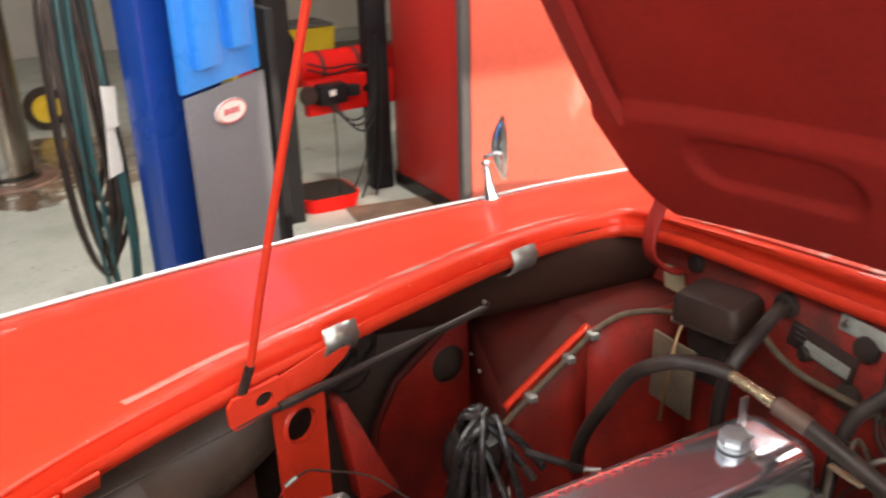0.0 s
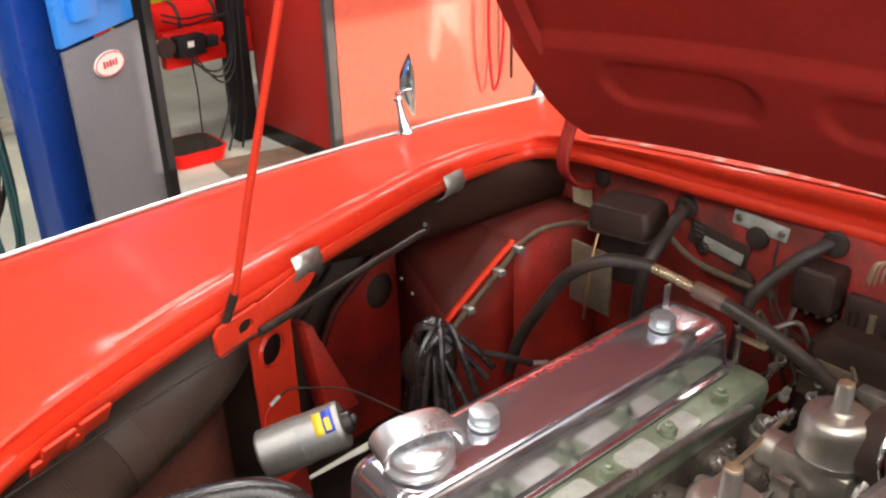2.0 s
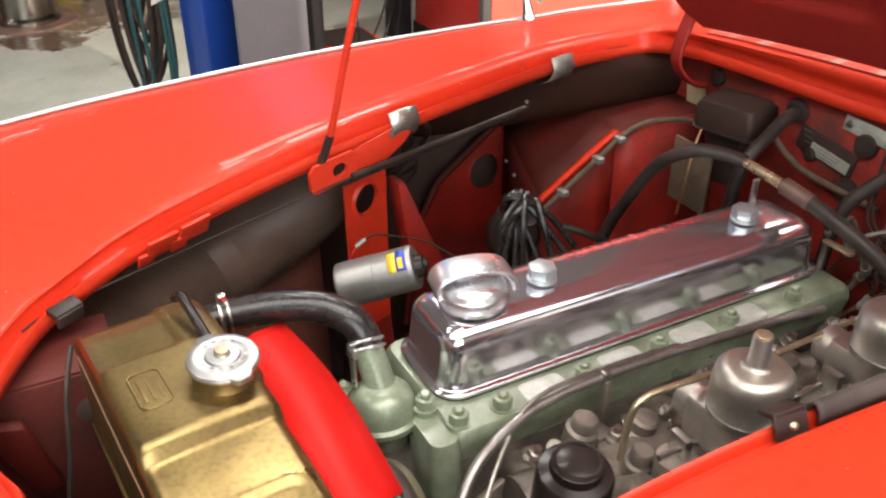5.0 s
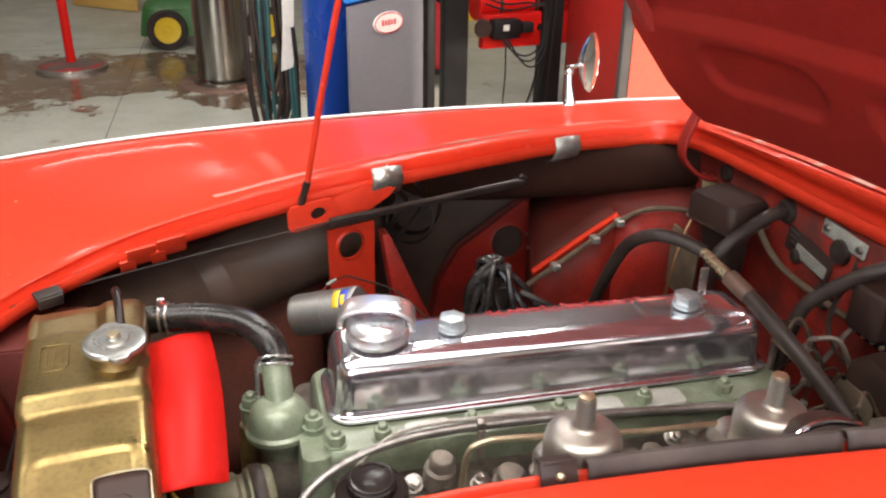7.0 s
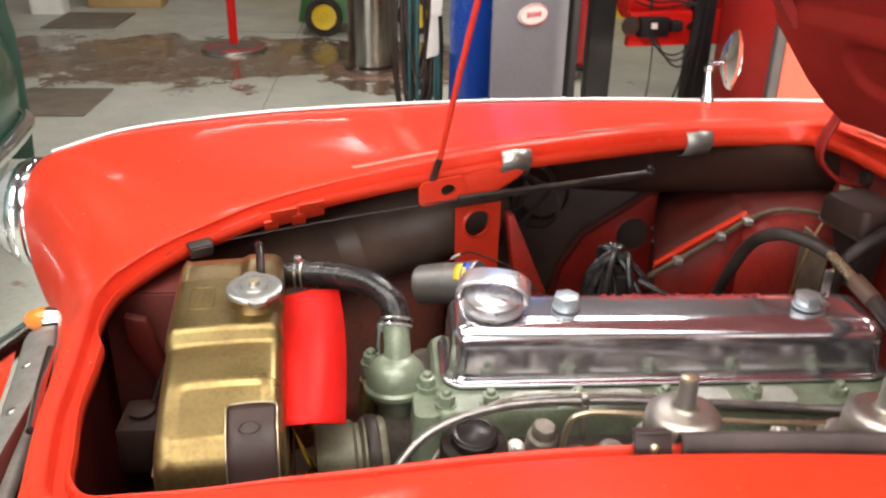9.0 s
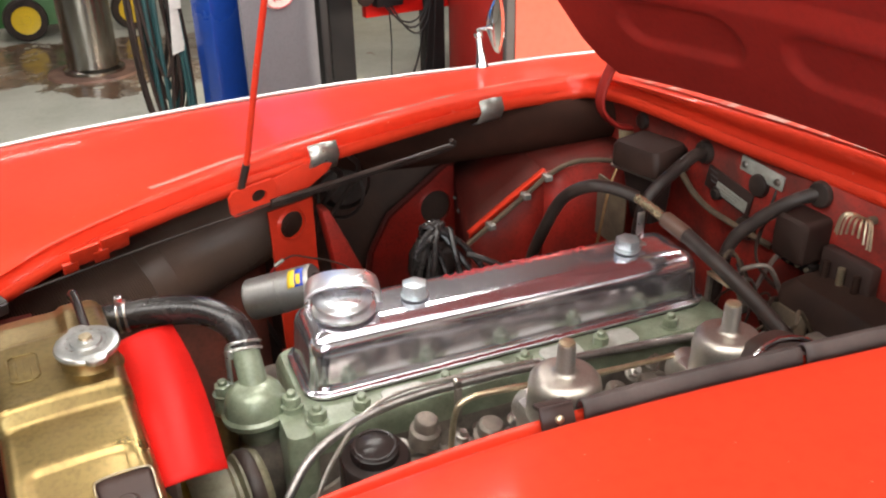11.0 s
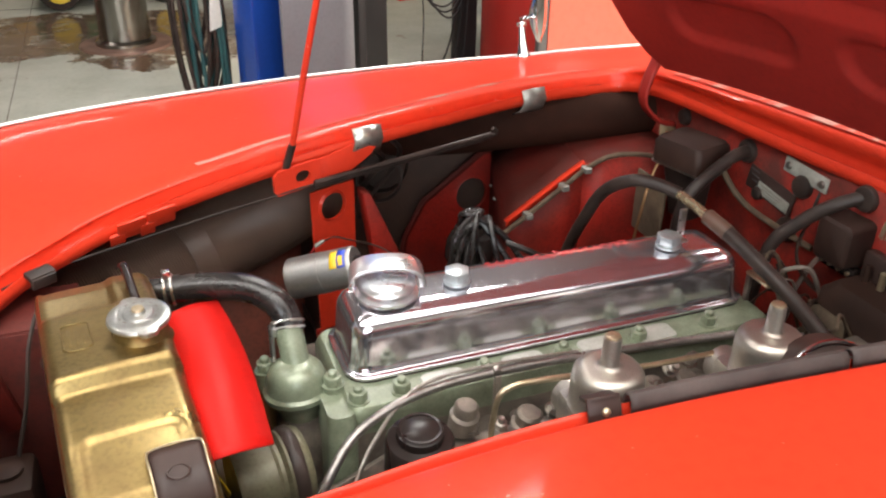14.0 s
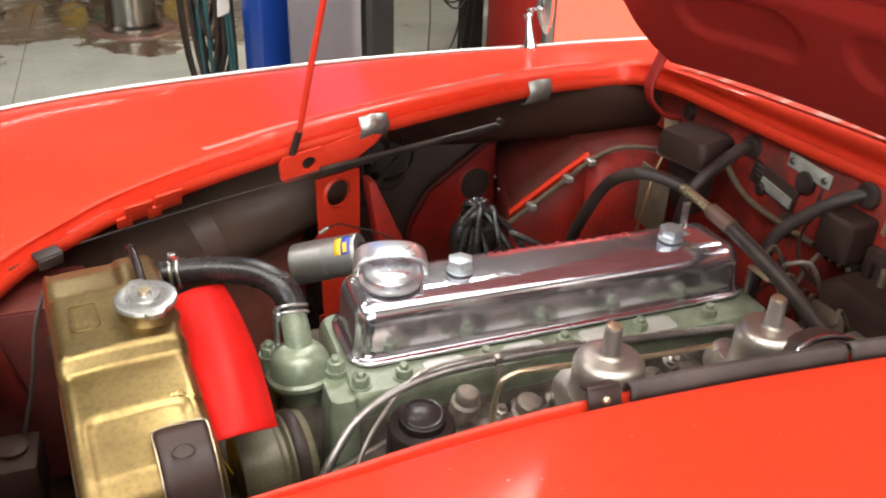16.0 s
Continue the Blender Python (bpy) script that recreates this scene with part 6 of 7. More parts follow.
for x in [-0.14 + 0.042 * i for i in range(15)]:
    piece("manifold_nut", mnut, mani, pose(x + random.uniform(-0.006, 0.006), -0.170 - random.uniform(0, 0.045), 0.668 + random.uniform(-0.014, 0.016), random.uniform(10, 50), random.uniform(-20, 20), random.uniform(0, 60)))
for x, y, z, r, h in ((-0.066, -0.198, 0.700, 0.017, 0.016), (0.03, -0.20, 0.66, 0.019, 0.02), (0.155, -0.20, 0.655, 0.019, 0.02), (0.245, -0.185, 0.65, 0.016, 0.02), (0.30, -0.19, 0.65, 0.018, 0.02), (0.42, -0.17, 0.66, 0.016, 0.02), (-0.015, -0.25, 0.665, 0.015, 0.02)):
    part("banjo", join(lathe([(0.0, h), (r * 0.8, h), (r, h - 0.004), (r, 0.0), (r * 1.25, -0.004), (r * 1.25, -0.03), (0, -0.03)], pose(x, y, z, 10, 5, 0), 18)), GRIME, mani, "oily union")
part("linkage_rod", tube([(-0.055, -0.258, 0.690), (-0.048, -0.259, 0.758), (-0.030, -0.258, 0.776), (0.02, -0.255, 0.774), (0.20, -0.24, 0.745), (0.40, -0.21, 0.715)], 0.0042, 10, 6), DULLBRASS, mani, "brassy balance pipe")
part("linkage_rod", tube([(-0.02, -0.285, 0.70), (0.20, -0.275, 0.69), (0.46, -0.25, 0.68)], 0.0045, 8, 4), STEEL, mani, "steel throttle shaft")
for x in (0.02, 0.15, 0.20, 0.28):
    part("lever", box((0.012, 0.03, 0.04), (x, -0.278, 0.695), 0.003, None), STEEL, mani)
    part("spring", tube([(x + 0.02 + 0.004 * math.cos(i * 1.3), -0.26 + 0.001 * i, 0.66 + 0.004 * math.sin(i * 1.3) + 0.0012 * i) for i in range(26)], 0.0012, 5, 1), STEEL, mani)
cond = thing("cable_conduit", (0.08, -0.15, 0.67), "black conduit with braided steel cable along the cylinder head", "conduit")
part("conduit", tube([(-0.31, -0.27, 0.56), (-0.30, -0.255, 0.62), (-0.265, -0.235, 0.68), (-0.215, -0.200, 0.712), (-0.12, -0.164, 0.722), (0.0, -0.149, 0.719), (0.16, -0.140, 0.706), (0.32, -0.135, 0.690), (0.42, -0.145, 0.688)], 0.0066, 12, 6), CONDUIT, cond, "grey conduit")
part("braided_cable", tube([(-0.27, -0.27, 0.58), (-0.245, -0.25, 0.64), (-0.20, -0.210, 0.696), (-0.12, -0.160, 0.730), (0.0, -0.144, 0.728), (0.14, -0.137, 0.714)], 0.0032, 8, 26, rib=0.12, ribs=1), STEEL, cond, "braided steel cable")
part("conduit_clip", box((0.012, 0.020, 0.018), (0.000, -0.149, 0.720), 0.003), STEEL, cond)
part("clip_post", box((0.010, 0.010, 0.06), (0.0, -0.156, 0.688), 0.002), GRIME, cond)
bc = thing("oil_filter_cap", (-0.145, -0.235, 0.66), "glossy black round cap beside the manifold", "cap")
part("cap", lathe([(0.0, 0.0), (0.026, 0.0), (0.030, -0.003), (0.031, -0.014), (0.042, -0.017), (0.045, -0.022), (0.045, -0.18), (0.0, -0.18)], pose(-0.175, -0.325, 0.802, 6, 0, 0) @ Matrix.Scale(0.92, 4), 32), BLACK, bc)
part("ring", lathe([(0.024, 0.0005), (0.027, 0.001), (0.029, -0.001)], pose(-0.175, -0.325, 0.8025, 6, 0, 0) @ Matrix.Scale(0.92, 4), 28), BLACK, bc)
br = thing("engine_bracket", (-0.22, -0.20, 0.55), "oily dark dynamo bracket with bolts", "bracket")
part("arm", prism([(0, 0), (0.12, 0.05), (0.13, 0.08), (0.02, 0.04)], 0.012, plane_pose((-0.30, -0.20, 0.57), (1, 0, 0), (0, 0.3, 1)), 0.003), GRIME, br)
part("dynamo", lathe([(0.0, 0.0), (0.055, 0.0), (0.06, 0.008), (0.06, 0.16), (0.05, 0.17), (0.0, 0.17)], pose(-0.26, -0.28, 0.53, 0, 90, 0), 28), GRIME, br, "dark dynamo body")
# left front corner of the bay: horn and relay
horn = thing("horn", (-0.67, 0.16, 0.40), "dusty horn relay block with red side panel beside the radiator", "horn")
part("block", box((0.07, 0.09, 0.09), (-0.675, 0.02, 0.545), 0.012), DUCT, horn)
part("boss", lathe([(0.02, 0), (0.022, 0.008), (0.012, 0.012), (0, 0.012)], pose(-0.675, 0.02, 0.590), 18), DUCT, horn)
part("side_panel", box((0.20, 0.006, 0.32), (-0.655, 0.150, 0.577), 0.002, None), DIMRED, horn, "grimy red side, darkened for shade panel")
part("ledge", box((0.20, 0.11, 0.006), (0, 0, 0), 0.002, pose(-0.655, 0.205, 0.742, 4, 0, 0)), DIMRED, horn, "grimy dark red ledge")
part("bracket", prism([(0, 0), (0.035, -0.01), (0.06, -0.13), (0.03, -0.14), (0.0, -0.05)], 0.02, plane_pose((-0.715, 0.135, 0.715), (1, 0, 0), (0, -0.1, 1)), 0.005), RED_DUSTY_SHADED, horn, "dusty bent bracket")
part("hole_ring", lathe([(0.0, 0.001), (0.018, 0.001), (0.020, 0.0)], pose(-0.60, 0.146, 0.68, 90, 0, 0), 20), DARKIN, horn)
part("wire", tube([(-0.605, 0.16, 0.775), (-0.625, 0.12, 0.73), (-0.64, 0.08, 0.66), (-0.66, 0.04, 0.60)], 0.0035, 6, 5), RUBBER, horn)

# ---------------------------------------------------------------- workshop equipment
lift = thing("car_lift", (0.1, 1.9, 0), "blue two-post car lift with grey panel and hanging cables", "car lift")
part("post", join(box((0.31, 0.10, 3.2), (0, 0, 1.6), 0.012, pose(0.097, 2.026, 0, 0, 0, 33))), BLUE, lift, "dark blue steel post")
u = Vector((0.29, 0.19, 0)).normalized()
v = Vector((-u.y, u.x, 0))
base = Vector((0.070, 1.824, -0.018))
pg = plane_pose(tuple(base), tuple(u), (0, 0, 1))
part("panel", prism([(0.02, 0.022), (0.374, 0.022), (0.374, 1.0), (0.02, 0.975)], 0.014, pg @ Matrix.Translation((0, 0, -0.016)), 0.003), GREYP, lift, "grey sheet metal panel")
badge = part("badge", lathe([(0.0, 0.004), (0.95, 0.004), (1.0, 0.0)], pg @ Matrix.Translation((0.197, 0.905, 0.001)) @ Matrix.Diagonal((0.072, 0.038, 1, 1)), 36), WHITEP, lift, "oval white badge with red bars")
part("badge_ring", tube([tuple(pg @ Vector((0.197 + 0.066 * math.cos(a), 0.905 + 0.034 * math.sin(a), 0.004))) for a in [i * math.pi / 18 for i in range(36)]], 0.0026, 6, 1, closed=True), LOGORED, badge, "red ring")
for j in range(5):
    part("badge_bar", box((0.009, 0.020 - 0.004 * (j % 2), 0.002), (0.169 + 0.014 * j, 0.906, 0.0055), 0.0006, pg), LOGORED, badge, "red bar")
carr = part("carriage", prism([(0.02, 0.985), (0.362, 1.01), (0.362, 1.75), (0.02, 1.75)], 0.025, pg @ Matrix.Translation((0, 0, -0.030)), 0.005), BLUEL, lift, "bright blue sliding carriage")
part("carriage_rail", box((0.10, 0.70, 0.05), (0.115, 1.40, 0.0), 0.01, pg), BLUEL, carr)
part("carriage_rail", box((0.09, 0.66, 0.05), (0.26, 1.42, 0.0), 0.01, pg), BLUEL, carr)
part("pinion", box((0.10, 0.05, 0.05), (0.17, 1.32, 0.03), 0.008, pg), STEEL, lift)
part("back_plate", box((0.03, 0.16, 1.1), (0.41, 2.10, 0.62), 0.004, None), BSTEEL, lift, "black edge channel")
cables = thing("cable_coil", (-0.2, 1.9, 0.2), "coils of teal and black air hose hung beside the lift post", "hose coil")
random.seed(3)
for i in range(15):
    a = random.uniform(-0.04, 0.03)
    top = Vector((-0.150 + a, 2.04 + 0.02 * (i % 3), 1.42 + random.uniform(-0.1, 0.1)))
    w = 0.03 + random.uniform(0.0, 0.045)
    low = 0.42 + random.uniform(-0.28, 0.25)
    part("hose", tube([top, top + Vector((-w, 0, -0.15)), (top.x - w * 1.1, top.y, low + 0.25), (top.x - w * 0.3, top.y, low), (top.x + w * 0.7, top.y, low + 0.2), (top.x + w * 0.5, top.y, 1.0), top + Vector((0.02, 0, -0.05))], 0.0075, 8, 6), TEAL if i % 2 else RUBBER, cables, "hanging hose")
part("hook", box((0.14, 0.06, 0.04), (-0.10, 2.03, 1.45), 0.004), STEEL, cables)
tagw = thing("paper_tags", (-0.10, 1.80, 0.85), "white paper tags hung on the lift post", "tag")
part("tag", prism([(0, 0), (0.055, 0.01), (0.04, 0.17), (0.012, 0.17)], 0.003, plane_pose((-0.138, 2.01, 0.712), (1, 0.6, 0), (0.1, 0, 1))), WHITEP, tagw)
part("tag", prism([(0, 0), (0.045, 0.0), (0.05, 0.12), (0.0, 0.13)], 0.003, plane_pose((-0.125, 2.00, 0.865), (1, 0.6, 0), (0.1, 0, 1))), WHITEP, tagw)

rackm = thing("welding_stand", (0.9, 2.6, 0), "black upright stand carrying a red power unit with cables", "stand")
part("upright", box((0.125, 0.11, 2.2), (0.797, 3.235, 1.1), 0.008), BSTEEL, rackm, "black steel upright")
part("upright", box((0.12, 0.10, 2.2), (1.41, 3.50, 1.1), 0.008), BSTEEL, rackm, "black steel upright")
part("drum", lathe([(0.0, -0.23), (0.075, -0.23), (0.085, -0.22), (0.085, 0.34), (0.075, 0.35), (0.0, 0.35)], pose(1.210, 3.590, 0.675, 0, 90, 10), 28), RED_GUARD, rackm, "red horizontal air drum")
for dx in (-0.10, 0.11):
    part("drum_strap", lathe([(0.0855, -0.010), (0.089, -0.010), (0.089, 0.010), (0.0855, 0.010)], pose(1.21 + dx, 3.59 + 0.17 * dx, 0.675, 0, 90, 10), 28), DARKPLATE, rackm, "black strap")
ms2 = pose(1.220, 3.480, 0.550, 0, 0, 10)
sock = part("socket_panel", box((0.58, 0.05, 0.18), (0.06, 0, 0), 0.008, ms2), RED_GUARD, rackm, "red socket panel")
for dx in (0.06, 0.12, 0.18):
    part("socket", lathe([(0.0, 0.006), (0.016, 0.006), (0.019, 0.0)], ms2 @ pose(dx, -0.027, 0.01, 90, 0, 0), 16), BLACK, sock)
part("knob", lathe([(0.0, 0.012), (0.014, 0.012), (0.016, 0.0)], ms2 @ pose(-0.05, -0.027, 0.05, 90, 0, 0), 16), LOGORED, sock)
part("plug", box((0.16, 0.07, 0.10), (-0.11, -0.055, 0.02), 0.006, ms2), BSTEEL, sock, "black switch housing")
part("plug", box((0.07, 0.06, 0.055), (0.02, -0.05, 0.02), 0.006, ms2), BSTEEL, sock, "black plug")
part("label_bar", box((0.035, 0.003, 0.03), (-0.12, -0.092, 0.03), 0.001, ms2), WHITEP, sock, "white label")
part("gauge", lathe([(0.0, 0.02), (0.045, 0.02), (0.05, 0.0)], pose(0.990, 3.380, 0.580, 90, 0, 10), 20), DARKPLATE, rackm)
part("motor", lathe([(0.0, -0.08), (0.10, -0.08), (0.115, -0.06), (0.115, 0.05), (0.09, 0.07), (0.0, 0.07)], pose(0.825, 3.380, 0.820, 0, 90, 30), 24), BSTEEL, rackm, "round black motor")
for j in range(3):
    part("cable", tube([(1.050 + 0.03 * j, 3.380, 0.60 - 0.02 * j), (1.120 + 0.04 * j, 3.360, 0.49 - 0.04 * j), (1.220 + 0.03 * j, 3.360, 0.43 - 0.03 * j), (1.310 + 0.02 * j, 3.380, 0.47), (1.360, 3.420, 0.60 + 0.05 * j)], 0.0055, 8, 6), BSTEEL, rackm, "black cable")
part("cable", tube([(1.140, 3.440, 0.480), (1.135, 3.410, 0.320), (1.125, 3.400, 0.140), (1.135, 3.380, 0.012)], 0.004, 6, 6), BSTEEL, rackm, "thin black cable")
for j in range(3):
    part("cable", tube([(1.350 + 0.03 * j, 3.400, 0.9 - 0.06 * j), (1.330 + 0.03 * j, 3.390, 0.5), (1.270 + 0.05 * j, 3.380, 0.2), (1.150 + 0.08 * j, 3.340, 0.012)], 0.006, 8, 6), BSTEEL, rackm, "black cable")
for j in range(2):
    part("cable", tube([(1.010, 3.420, 0.70 + 0.03 * j), (1.130, 3.420, 0.665 + 0.03 * j), (1.270, 3.450, 0.675 + 0.02 * j), (1.390, 3.420, 0.70 - 0.04 * j)], 0.0055, 8, 6), BSTEEL, rackm, "black cable")
tray = thing("drain_tray", (1.03, 3.34, 0), "red rimmed black drain tray lying on the floor", "tray")
part("tray", stack([(0.001, 0.90, 1.18, 3.26, 3.54, 0.06), (0.075, 0.88, 1.20, 3.24, 3.56, 0.07)]), RED_GUARD, tray, "red rim")
part("lining", stack([(0.076, 0.895, 1.185, 3.255, 3.545, 0.06), (0.079, 0.895, 1.185, 3.255, 3.545, 0.06)]), BLACK, tray, "black lining")

cab = thing("tool_cabinet", (1.75, 2.8, 0), "tall glossy red tool cabinet with grey corner trim", "cabinet")
c0 = Vector((1.512, 2.72, 0))
fr_dir, sd_dir = Vector((1.0, -0.22, 0)).normalized(), Vector((-0.017, 1.0, 0)).normalized()
mcab = plane_pose(tuple(c0), tuple(fr_dir), (0, 0, 1))
part("front", prism([(0.03, 0.06), (1.12, 0.06), (1.12, 2.0), (0.03, 2.0)], 0.03, mcab @ Matrix.Translation((0, 0, -0.035)), 0.004), CABINET_GLARE, cab, "glossy red front")
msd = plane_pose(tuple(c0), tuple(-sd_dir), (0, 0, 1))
part("side", prism([(-0.76, 0.06), (-0.03, 0.06), (-0.03, 2.0), (-0.76, 2.0)], 0.03, msd @ Matrix.Translation((0, 0, -0.035)), 0.004), CABINET_SHADED, cab, "red side, darkened for shade")
part("corner_trim", box((0.05, 0.05, 1.98), (c0.x + 0.0, c0.y + 0.012, 1.02), 0.012), GREYTRIM, cab, "grey rubber corner trim")
part("plinth", prism([(0, 0), (1.08, -0.23), (1.10, 0.50), (-0.012, 0.76)], 0.08, Matrix.Translation((c0.x, c0.y + 0.02, 0.0))), BLACK, cab, "black plinth")
part("top", prism([(0, 0), (1.08, -0.23), (1.10, 0.50), (-0.012, 0.76)], 0.03, Matrix.Translation((c0.x, c0.y + 0.02, 1.98))), CABINET_GLARE, cab)
hook = thing("hanging_cable", (2.0, 2.3, 0.5), "red and black cables hung in front of the tool cabinet", "cable")
part("cable", tube([(2.28, 2.50, 1.6), (2.29, 2.48, 1.1), (2.28, 2.48, 0.6), (2.32, 2.48, 0.3), (2.36, 2.46, 0.6), (2.34, 2.48, 1.6)], 0.008, 8, 6), REDINK, hook)
part("cable", tube([(2.40, 2.48, 1.6), (2.41, 2.46, 0.9), (2.42, 2.46, 0.35)], 0.008, 8, 4), RUBBER, hook)

col = thing("steel_column", (-0.40, 4.80, 0), "shiny steel lift ram standing in a brown floor plate", "column")
part("ram", lathe([(0.188, 0.0), (0.186, 0.02), (0.160, 0.04), (0.157, 0.10), (0.157, 3.3), (0.0, 3.3)], pose(-0.40, 4.80, 0.01), 40), mat("ram_steel", (0.35, 0.33, 0.30), 0.22, 1.0, second=(0.18, 0.15, 0.12), scale=5, amount=0.7, stretch=(3, 3, 0.5), fine=60), col, "worn steel ram")
part("floor_plate", lathe([(0.0, 0.012), (0.28, 0.012), (0.29, 0.0)], pose(-0.40, 4.80, 0.0), 32), mat("rusty_plate", (0.2, 0.11, 0.08), 0.55, 0.3, second=(0.1, 0.06, 0.045), scale=8, amount=0.7), col, "rusty round plate")
st = thing("axle_stand", (-1.432, 5.39, 0), "red pole stand on a round worn base", "stand")
part("base", lathe([(0.0, 0.05), (0.05, 0.05), (0.12, 0.035), (0.215, 0.03), (0.238, 0.015), (0.238, 0.0)], pose(-1.432, 5.39, 0), 36), mat("worn_red_base", (0.35, 0.03, 0.025), 0.5, 0.2, second=(0.12, 0.09, 0.08), scale=6, amount=1.0, lo=0.42, hi=0.52), st, "worn red round base")
part("base_ring", lathe([(0.222, 0.028), (0.240, 0.02), (0.243, 0.0)], pose(-1.432, 5.39, 0), 36), STEEL, st, "bare steel rim")
part("pole", lathe([(0.032, 0.04), (0.032, 1.9), (0.0, 1.9)], pose(-1.432, 5.39, 0), 16), RED_GUARD, st, "red pole")
crate = thing("yellow_crate", (1.95, 6.95, 0), "low yellow storage crate on the far floor", "crate")
part("body", stack([(0.0, 1.50, 2.45, 6.80, 7.20, 0.03), (0.40, 1.47, 2.48, 6.77, 7.23, 0.03), (0.42, 1.46, 2.49, 6.76, 7.24, 0.03)]), YELLOW, crate, "yellow plastic body")
part("lid", box((0.98, 0.44, 0.03), (1.975, 7.0, 0.437), 0.008), GREYTRIM, crate, "grey lid")
mow = thing("lawn_mower", (-0.85, 5.8, 0), "green lawn mower with yellow wheel hubs", "lawn mower")
part("deck", stack([(0.10, -1.05, -0.35, 5.72, 6.25, 0.08), (0.30, -1.02, -0.38, 5.75, 6.22, 0.10), (0.36, -0.95, -0.45, 5.82, 6.15, 0.10)]), MOWER, mow, "green steel deck")
part("engine_cover", stack([(0.34, -0.85, -0.50, 5.85, 6.15, 0.06), (0.55, -0.82, -0.53, 5.88, 6.12, 0.06)]), BLACK, mow, "black engine cover")
part("handle", tube([(-0.95, 6.2, 0.2), (-1.0, 6.6, 0.7), (-1.0, 6.8, 1.0), (-0.5, 6.8, 1.0), (-0.45, 6.6, 0.7), (-0.45, 6.2, 0.2)], 0.013, 8, 4), MOWER, mow, "green tube handle")
for x, y in ((-0.84, 5.70), (-0.10, 5.78)):
    wl = part("wheel", lathe([(0.10, -0.03), (0.142, -0.03), (0.152, -0.015), (0.152, 0.015), (0.142, 0.03), (0.10, 0.03)], pose(x, y, 0.153, 90, 0, 10), 28), RUBBER, mow, "black tyre")
    part("hub", lathe([(0.0, 0.032), (0.03, 0.032), (0.035, 0.022), (0.09, 0.018), (0.115, 0.03), (0.12, 0.0), (0.0, -0.03)], pose(x, y, 0.153, 90, 0, 10), 28), YELLOW, wl, "yellow plastic hub")
mow.location += Vector((0.04, 0.22, 0.0))
bx = thing("cardboard_box", (-2.6, 6.65, 0), "flat brown cardboard box on the floor", "box")
part("carton", box((0.66, 0.30, 0.45), (-2.60, 6.78, 0.226), 0.012), CARD, bx, "brown carton")
part("flap", box((0.30, 0.02, 0.16), (-2.55, 6.62, 0.37), 0.004), CARD, bx)
for r in range(2):
    for c in range(3):
        part("print_bar", box((0.10, 0.003, 0.022), (-2.78 + 0.17 * c, 6.628, 0.16 + 0.10 * r), 0, None), mat("carton_print", (0.16, 0.10, 0.05), 0.8) if "carton_print" not in bpy.data.materials else bpy.data.materials["carton_print"], bx)
bx.location += Vector((-0.10, 0.48, 0.0))
bx2 = thing("plywood_sheet", (-1.50, 7.95, 0), "yellow-brown plywood sheet leaning low against a post", "board")
part("sheet", box((0.80, 0.04, 0.60), (0, 0, 0.30), 0.004, pose(-1.50, 7.95, 0.004, -8, 0, -38)), mat("plywood", (0.62, 0.38, 0.10), 0.6, second=(0.5, 0.3, 0.08), scale=4, amount=0.6, stretch=(1, 1, 6)), bx2)
jug = thing("white_canister", (-3.3, 6.5, 0), "white plastic canister on the floor", "canister")
part("body", stack([(0.0, -3.45, -3.15, 6.4, 6.6, 0.04), (0.30, -3.45, -3.15, 6.4, 6.6, 0.05), (0.36, -3.40, -3.22, 6.44, 6.56, 0.04)]), WHITEP, jug, "white plastic body")
part("cap", lathe([(0.035, 0.0), (0.035, 0.04), (0.0, 0.04)], pose(-3.31, 6.5, 0.36), 16), REDINK, jug, "red cap")
jug.location += Vector((0.02, 0.36, 0.0))
sheet = thing("cardboard_sheet", (1.33, 3.12, 0), "stained brown cardboard sheet lying on the floor", "cardboard")
part("sheet", box((0.50, 0.26, 0.006), (0, 0, 0.004), 0.002, pose(1.33, 3.10, 0, 0, 0, -8)), mat("stained_card", (0.20, 0.12, 0.075), 0.8, second=(0.11, 0.065, 0.045), scale=7, amount=0.8), sheet)
for x, y, sx, sy in ((-2.82, 6.47, 0.58, 0.70), (3.2, 8.1, 0.9, 0.7), (-2.25, 3.94, 0.52, 0.58)):
    mt = thing("floor_mat", (x, y, 0), "thin dark drain mat lying on the floor", "mat", "floor mats")
    part("sheet", box((sx, sy, 0.010), (x, y, 0.006), 0.003), mat("mat_dark", (0.10, 0.075, 0.055), 0.7, second=(0.2, 0.16, 0.12), scale=9, amount=0.8) if "mat_dark" not in bpy.data.materials else bpy.data.materials["mat_dark"], mt)
ext = thing("fire_extinguisher", (1.0, 5.0, 0), "red gas cylinder on a small wheeled cradle", "gas cylinder")
part("cylinder", lathe([(0.0, 0.10), (0.085, 0.10), (0.09, 0.13), (0.09, 0.75), (0.07, 0.83), (0.03, 0.87), (0.03, 0.92), (0.0, 0.92)], pose(1.0, 5.0, 0), 28), EXTRED, ext, "red cylinder")
part("cradle", box((0.24, 0.16, 0.03), (1.0, 4.98, 0.085), 0.006), BSTEEL, ext, "black cradle")
for x in (0.90, 1.10):
    part("castor", lathe([(0.0, -0.012), (0.035, -0.012), (0.035, 0.012), (0.0, 0.012)], pose(x, 4.95, 0.037, 90, 0, 0), 18), STEEL, ext, "steel castor")

ext.location += Vector((0.06, -0.42, 0.0))

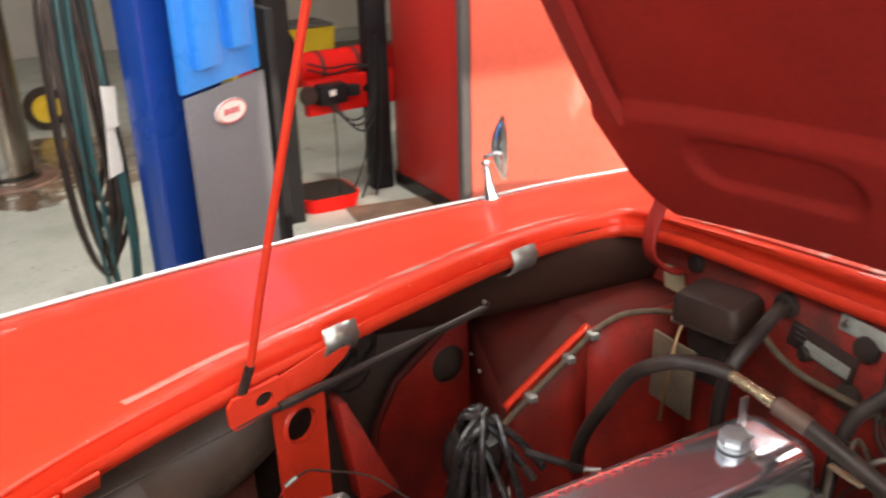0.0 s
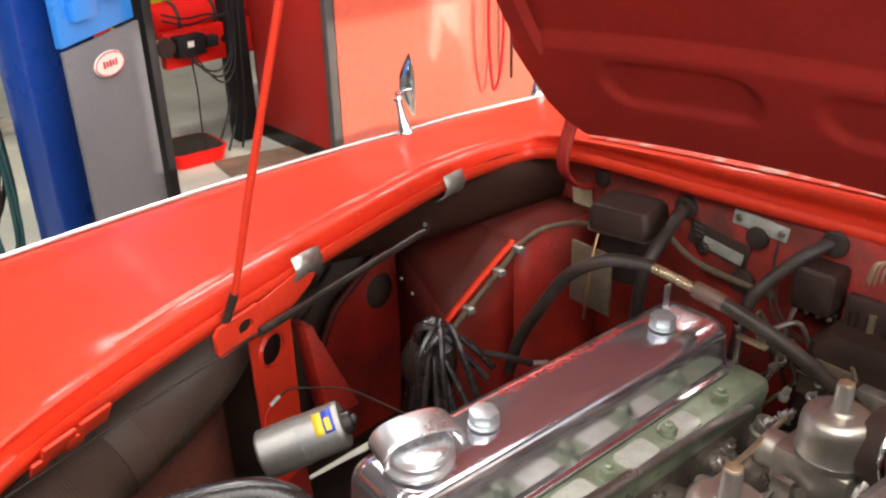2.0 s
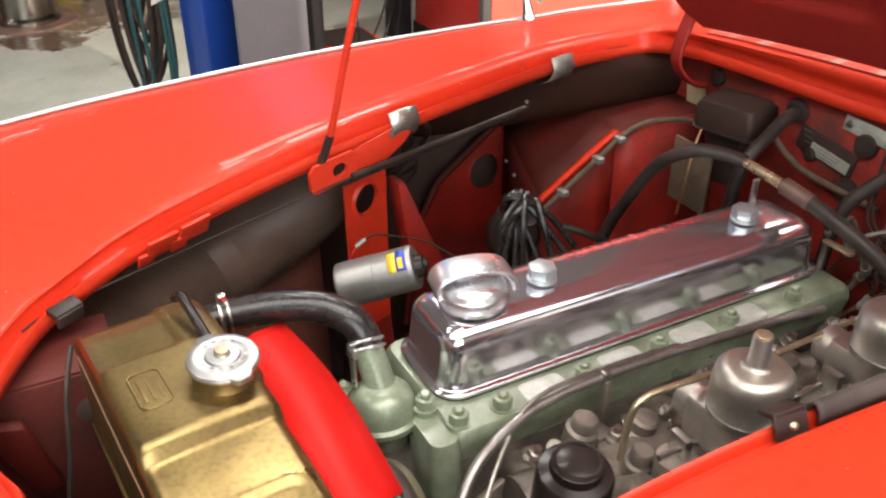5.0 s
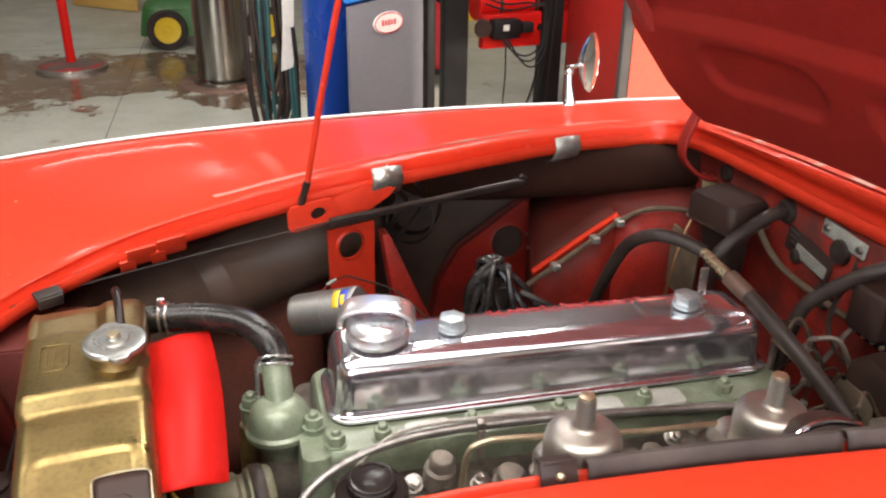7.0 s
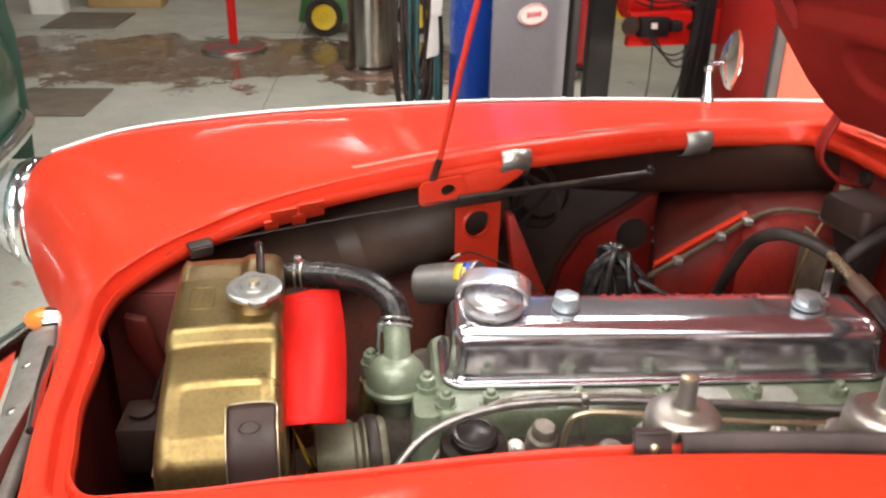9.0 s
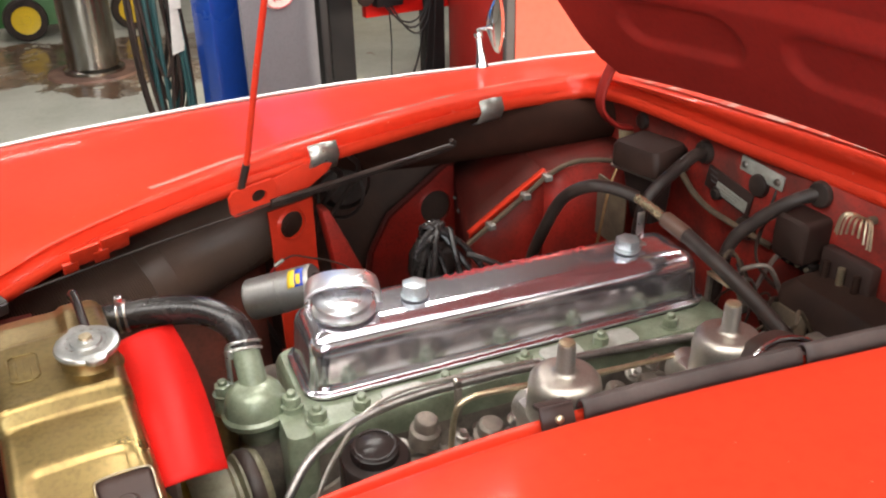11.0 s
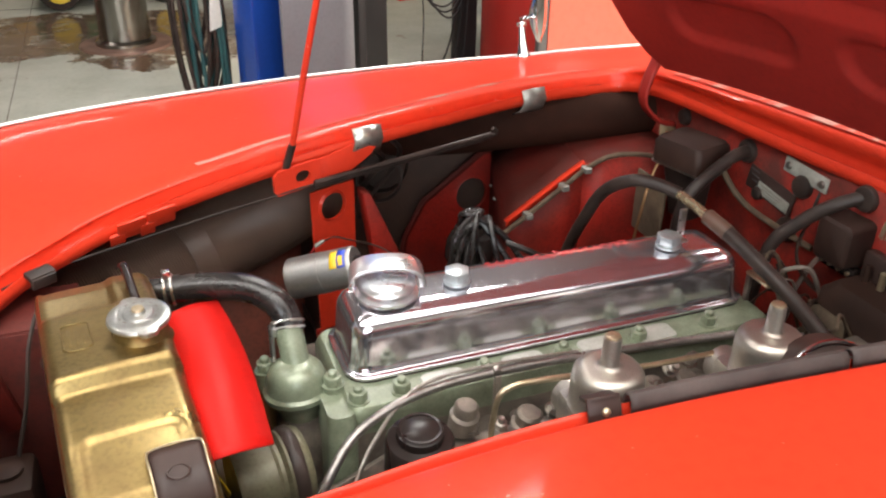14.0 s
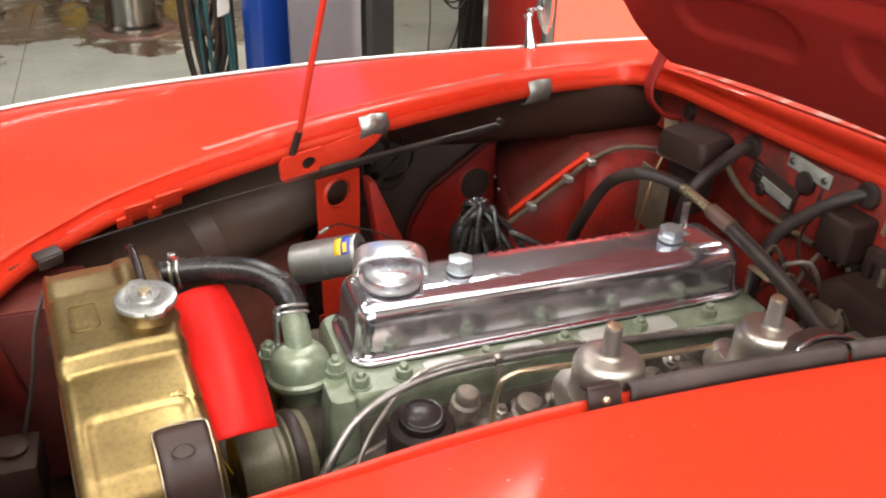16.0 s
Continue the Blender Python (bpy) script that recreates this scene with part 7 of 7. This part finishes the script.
gcar = thing("green_car", (-3.0, 0.7, 0), "dark green classic car parked ahead with its chrome bumper showing", "car")
GX = -1.33
rows = []
for i in range(13):
    z = 0.28 + 0.72 * i / 12
    swell = 0.09 * math.sin(math.pi * min(1, i / 10))
    rows.append([(GX - 0.16 * (abs(j - 6) / 6) ** 3 + swell, -0.12 + 0.135 * j, z) for j in range(13)])
part("tail_panel", grid(rows), GREENCAR, gcar, "dark green tail panel", solid=0.01)
shell = []
for x, half, top, belt in ((GX - 0.02, 0.80, 1.00, 0.86), (GX - 0.35, 0.82, 1.06, 0.88), (GX - 0.75, 0.82, 1.08, 0.90), (GX - 1.15, 0.82, 1.38, 0.92), (GX - 1.6, 0.82, 1.45, 0.92), (GX - 2.1, 0.82, 1.42, 0.92),
                           (GX - 2.55, 0.82, 1.02, 0.92), (GX - 3.1, 0.80, 0.98, 0.88), (GX - 3.5, 0.76, 0.90, 0.80), (GX - 3.65, 0.66, 0.70, 0.60)):
    cab_in = 0.20 if top > 1.2 else 0.06
    shell.append([(x, 0.69 + s, z) for s, z in ((-half + 0.04, 0.24), (-half, 0.45), (-half, belt - 0.12), (-half + 0.04, belt), (-half + cab_in + 0.04, top - 0.06), (-half + cab_in + 0.16, top), (0.0, top + 0.02),
                                                (half - cab_in - 0.16, top), (half - cab_in - 0.04, top - 0.06), (half - 0.04, belt), (half, belt - 0.12), (half, 0.45), (half - 0.04, 0.24))])
part("body_shell", grid(shell), GREENCAR, gcar, "dark green body shell", solid=0.01, angle=50)
part("front_panel", grid([shell[-1][:7], shell[-1][:5:-1]]), GREENCAR, gcar, "dark green front panel", solid=0.01)
part("trim_strip", tube([(GX - 0.12, 1.53, 0.30), (GX - 0.10, 1.53, 0.6), (GX - 0.13, 1.52, 0.98)], 0.02, 8, 5), GREYPLATE, gcar, "pale trim strip")
tl = part("tail_lamp", box((0.07, 0.12, 0.15), (GX + 0.08, 0.25, 0.66), 0.02), CHROME, gcar, "red tail lamp in a chrome bezel")
part("lens", box((0.06, 0.09, 0.12), (GX + 0.10, 0.25, 0.66), 0.02), LAMPRED, tl, "red lens")
part("bumper", tube([(GX - 0.05, -0.15, 0.45), (GX + 0.10, 0.0, 0.46), (GX + 0.13, 0.6, 0.46), (GX + 0.07, 1.22, 0.46), (GX - 0.10, 1.42, 0.45)], 0.032, 14, 6), CHROME, gcar, "chrome rear bumper")
for x in (GX - 0.75, GX - 2.85):
    for y in (0.02, 1.38):
        wl = part("wheel", lathe([(0.0, 0.05), (0.16, 0.05), (0.2, 0.06), (0.2, -0.06), (0.0, -0.06)], pose(x, y, 0.31, 90, 0, 0), 28), STEEL, gcar, "steel wheel")
        part("tyre", lathe([(0.2, -0.08), (0.29, -0.08), (0.31, -0.05), (0.31, 0.05), (0.29, 0.08), (0.2, 0.08)], pose(x, y, 0.31, 90, 0, 0), 32), RUBBER, wl, "black tyre")
gcar.location += Vector((-0.36, 0.80, 0.0))
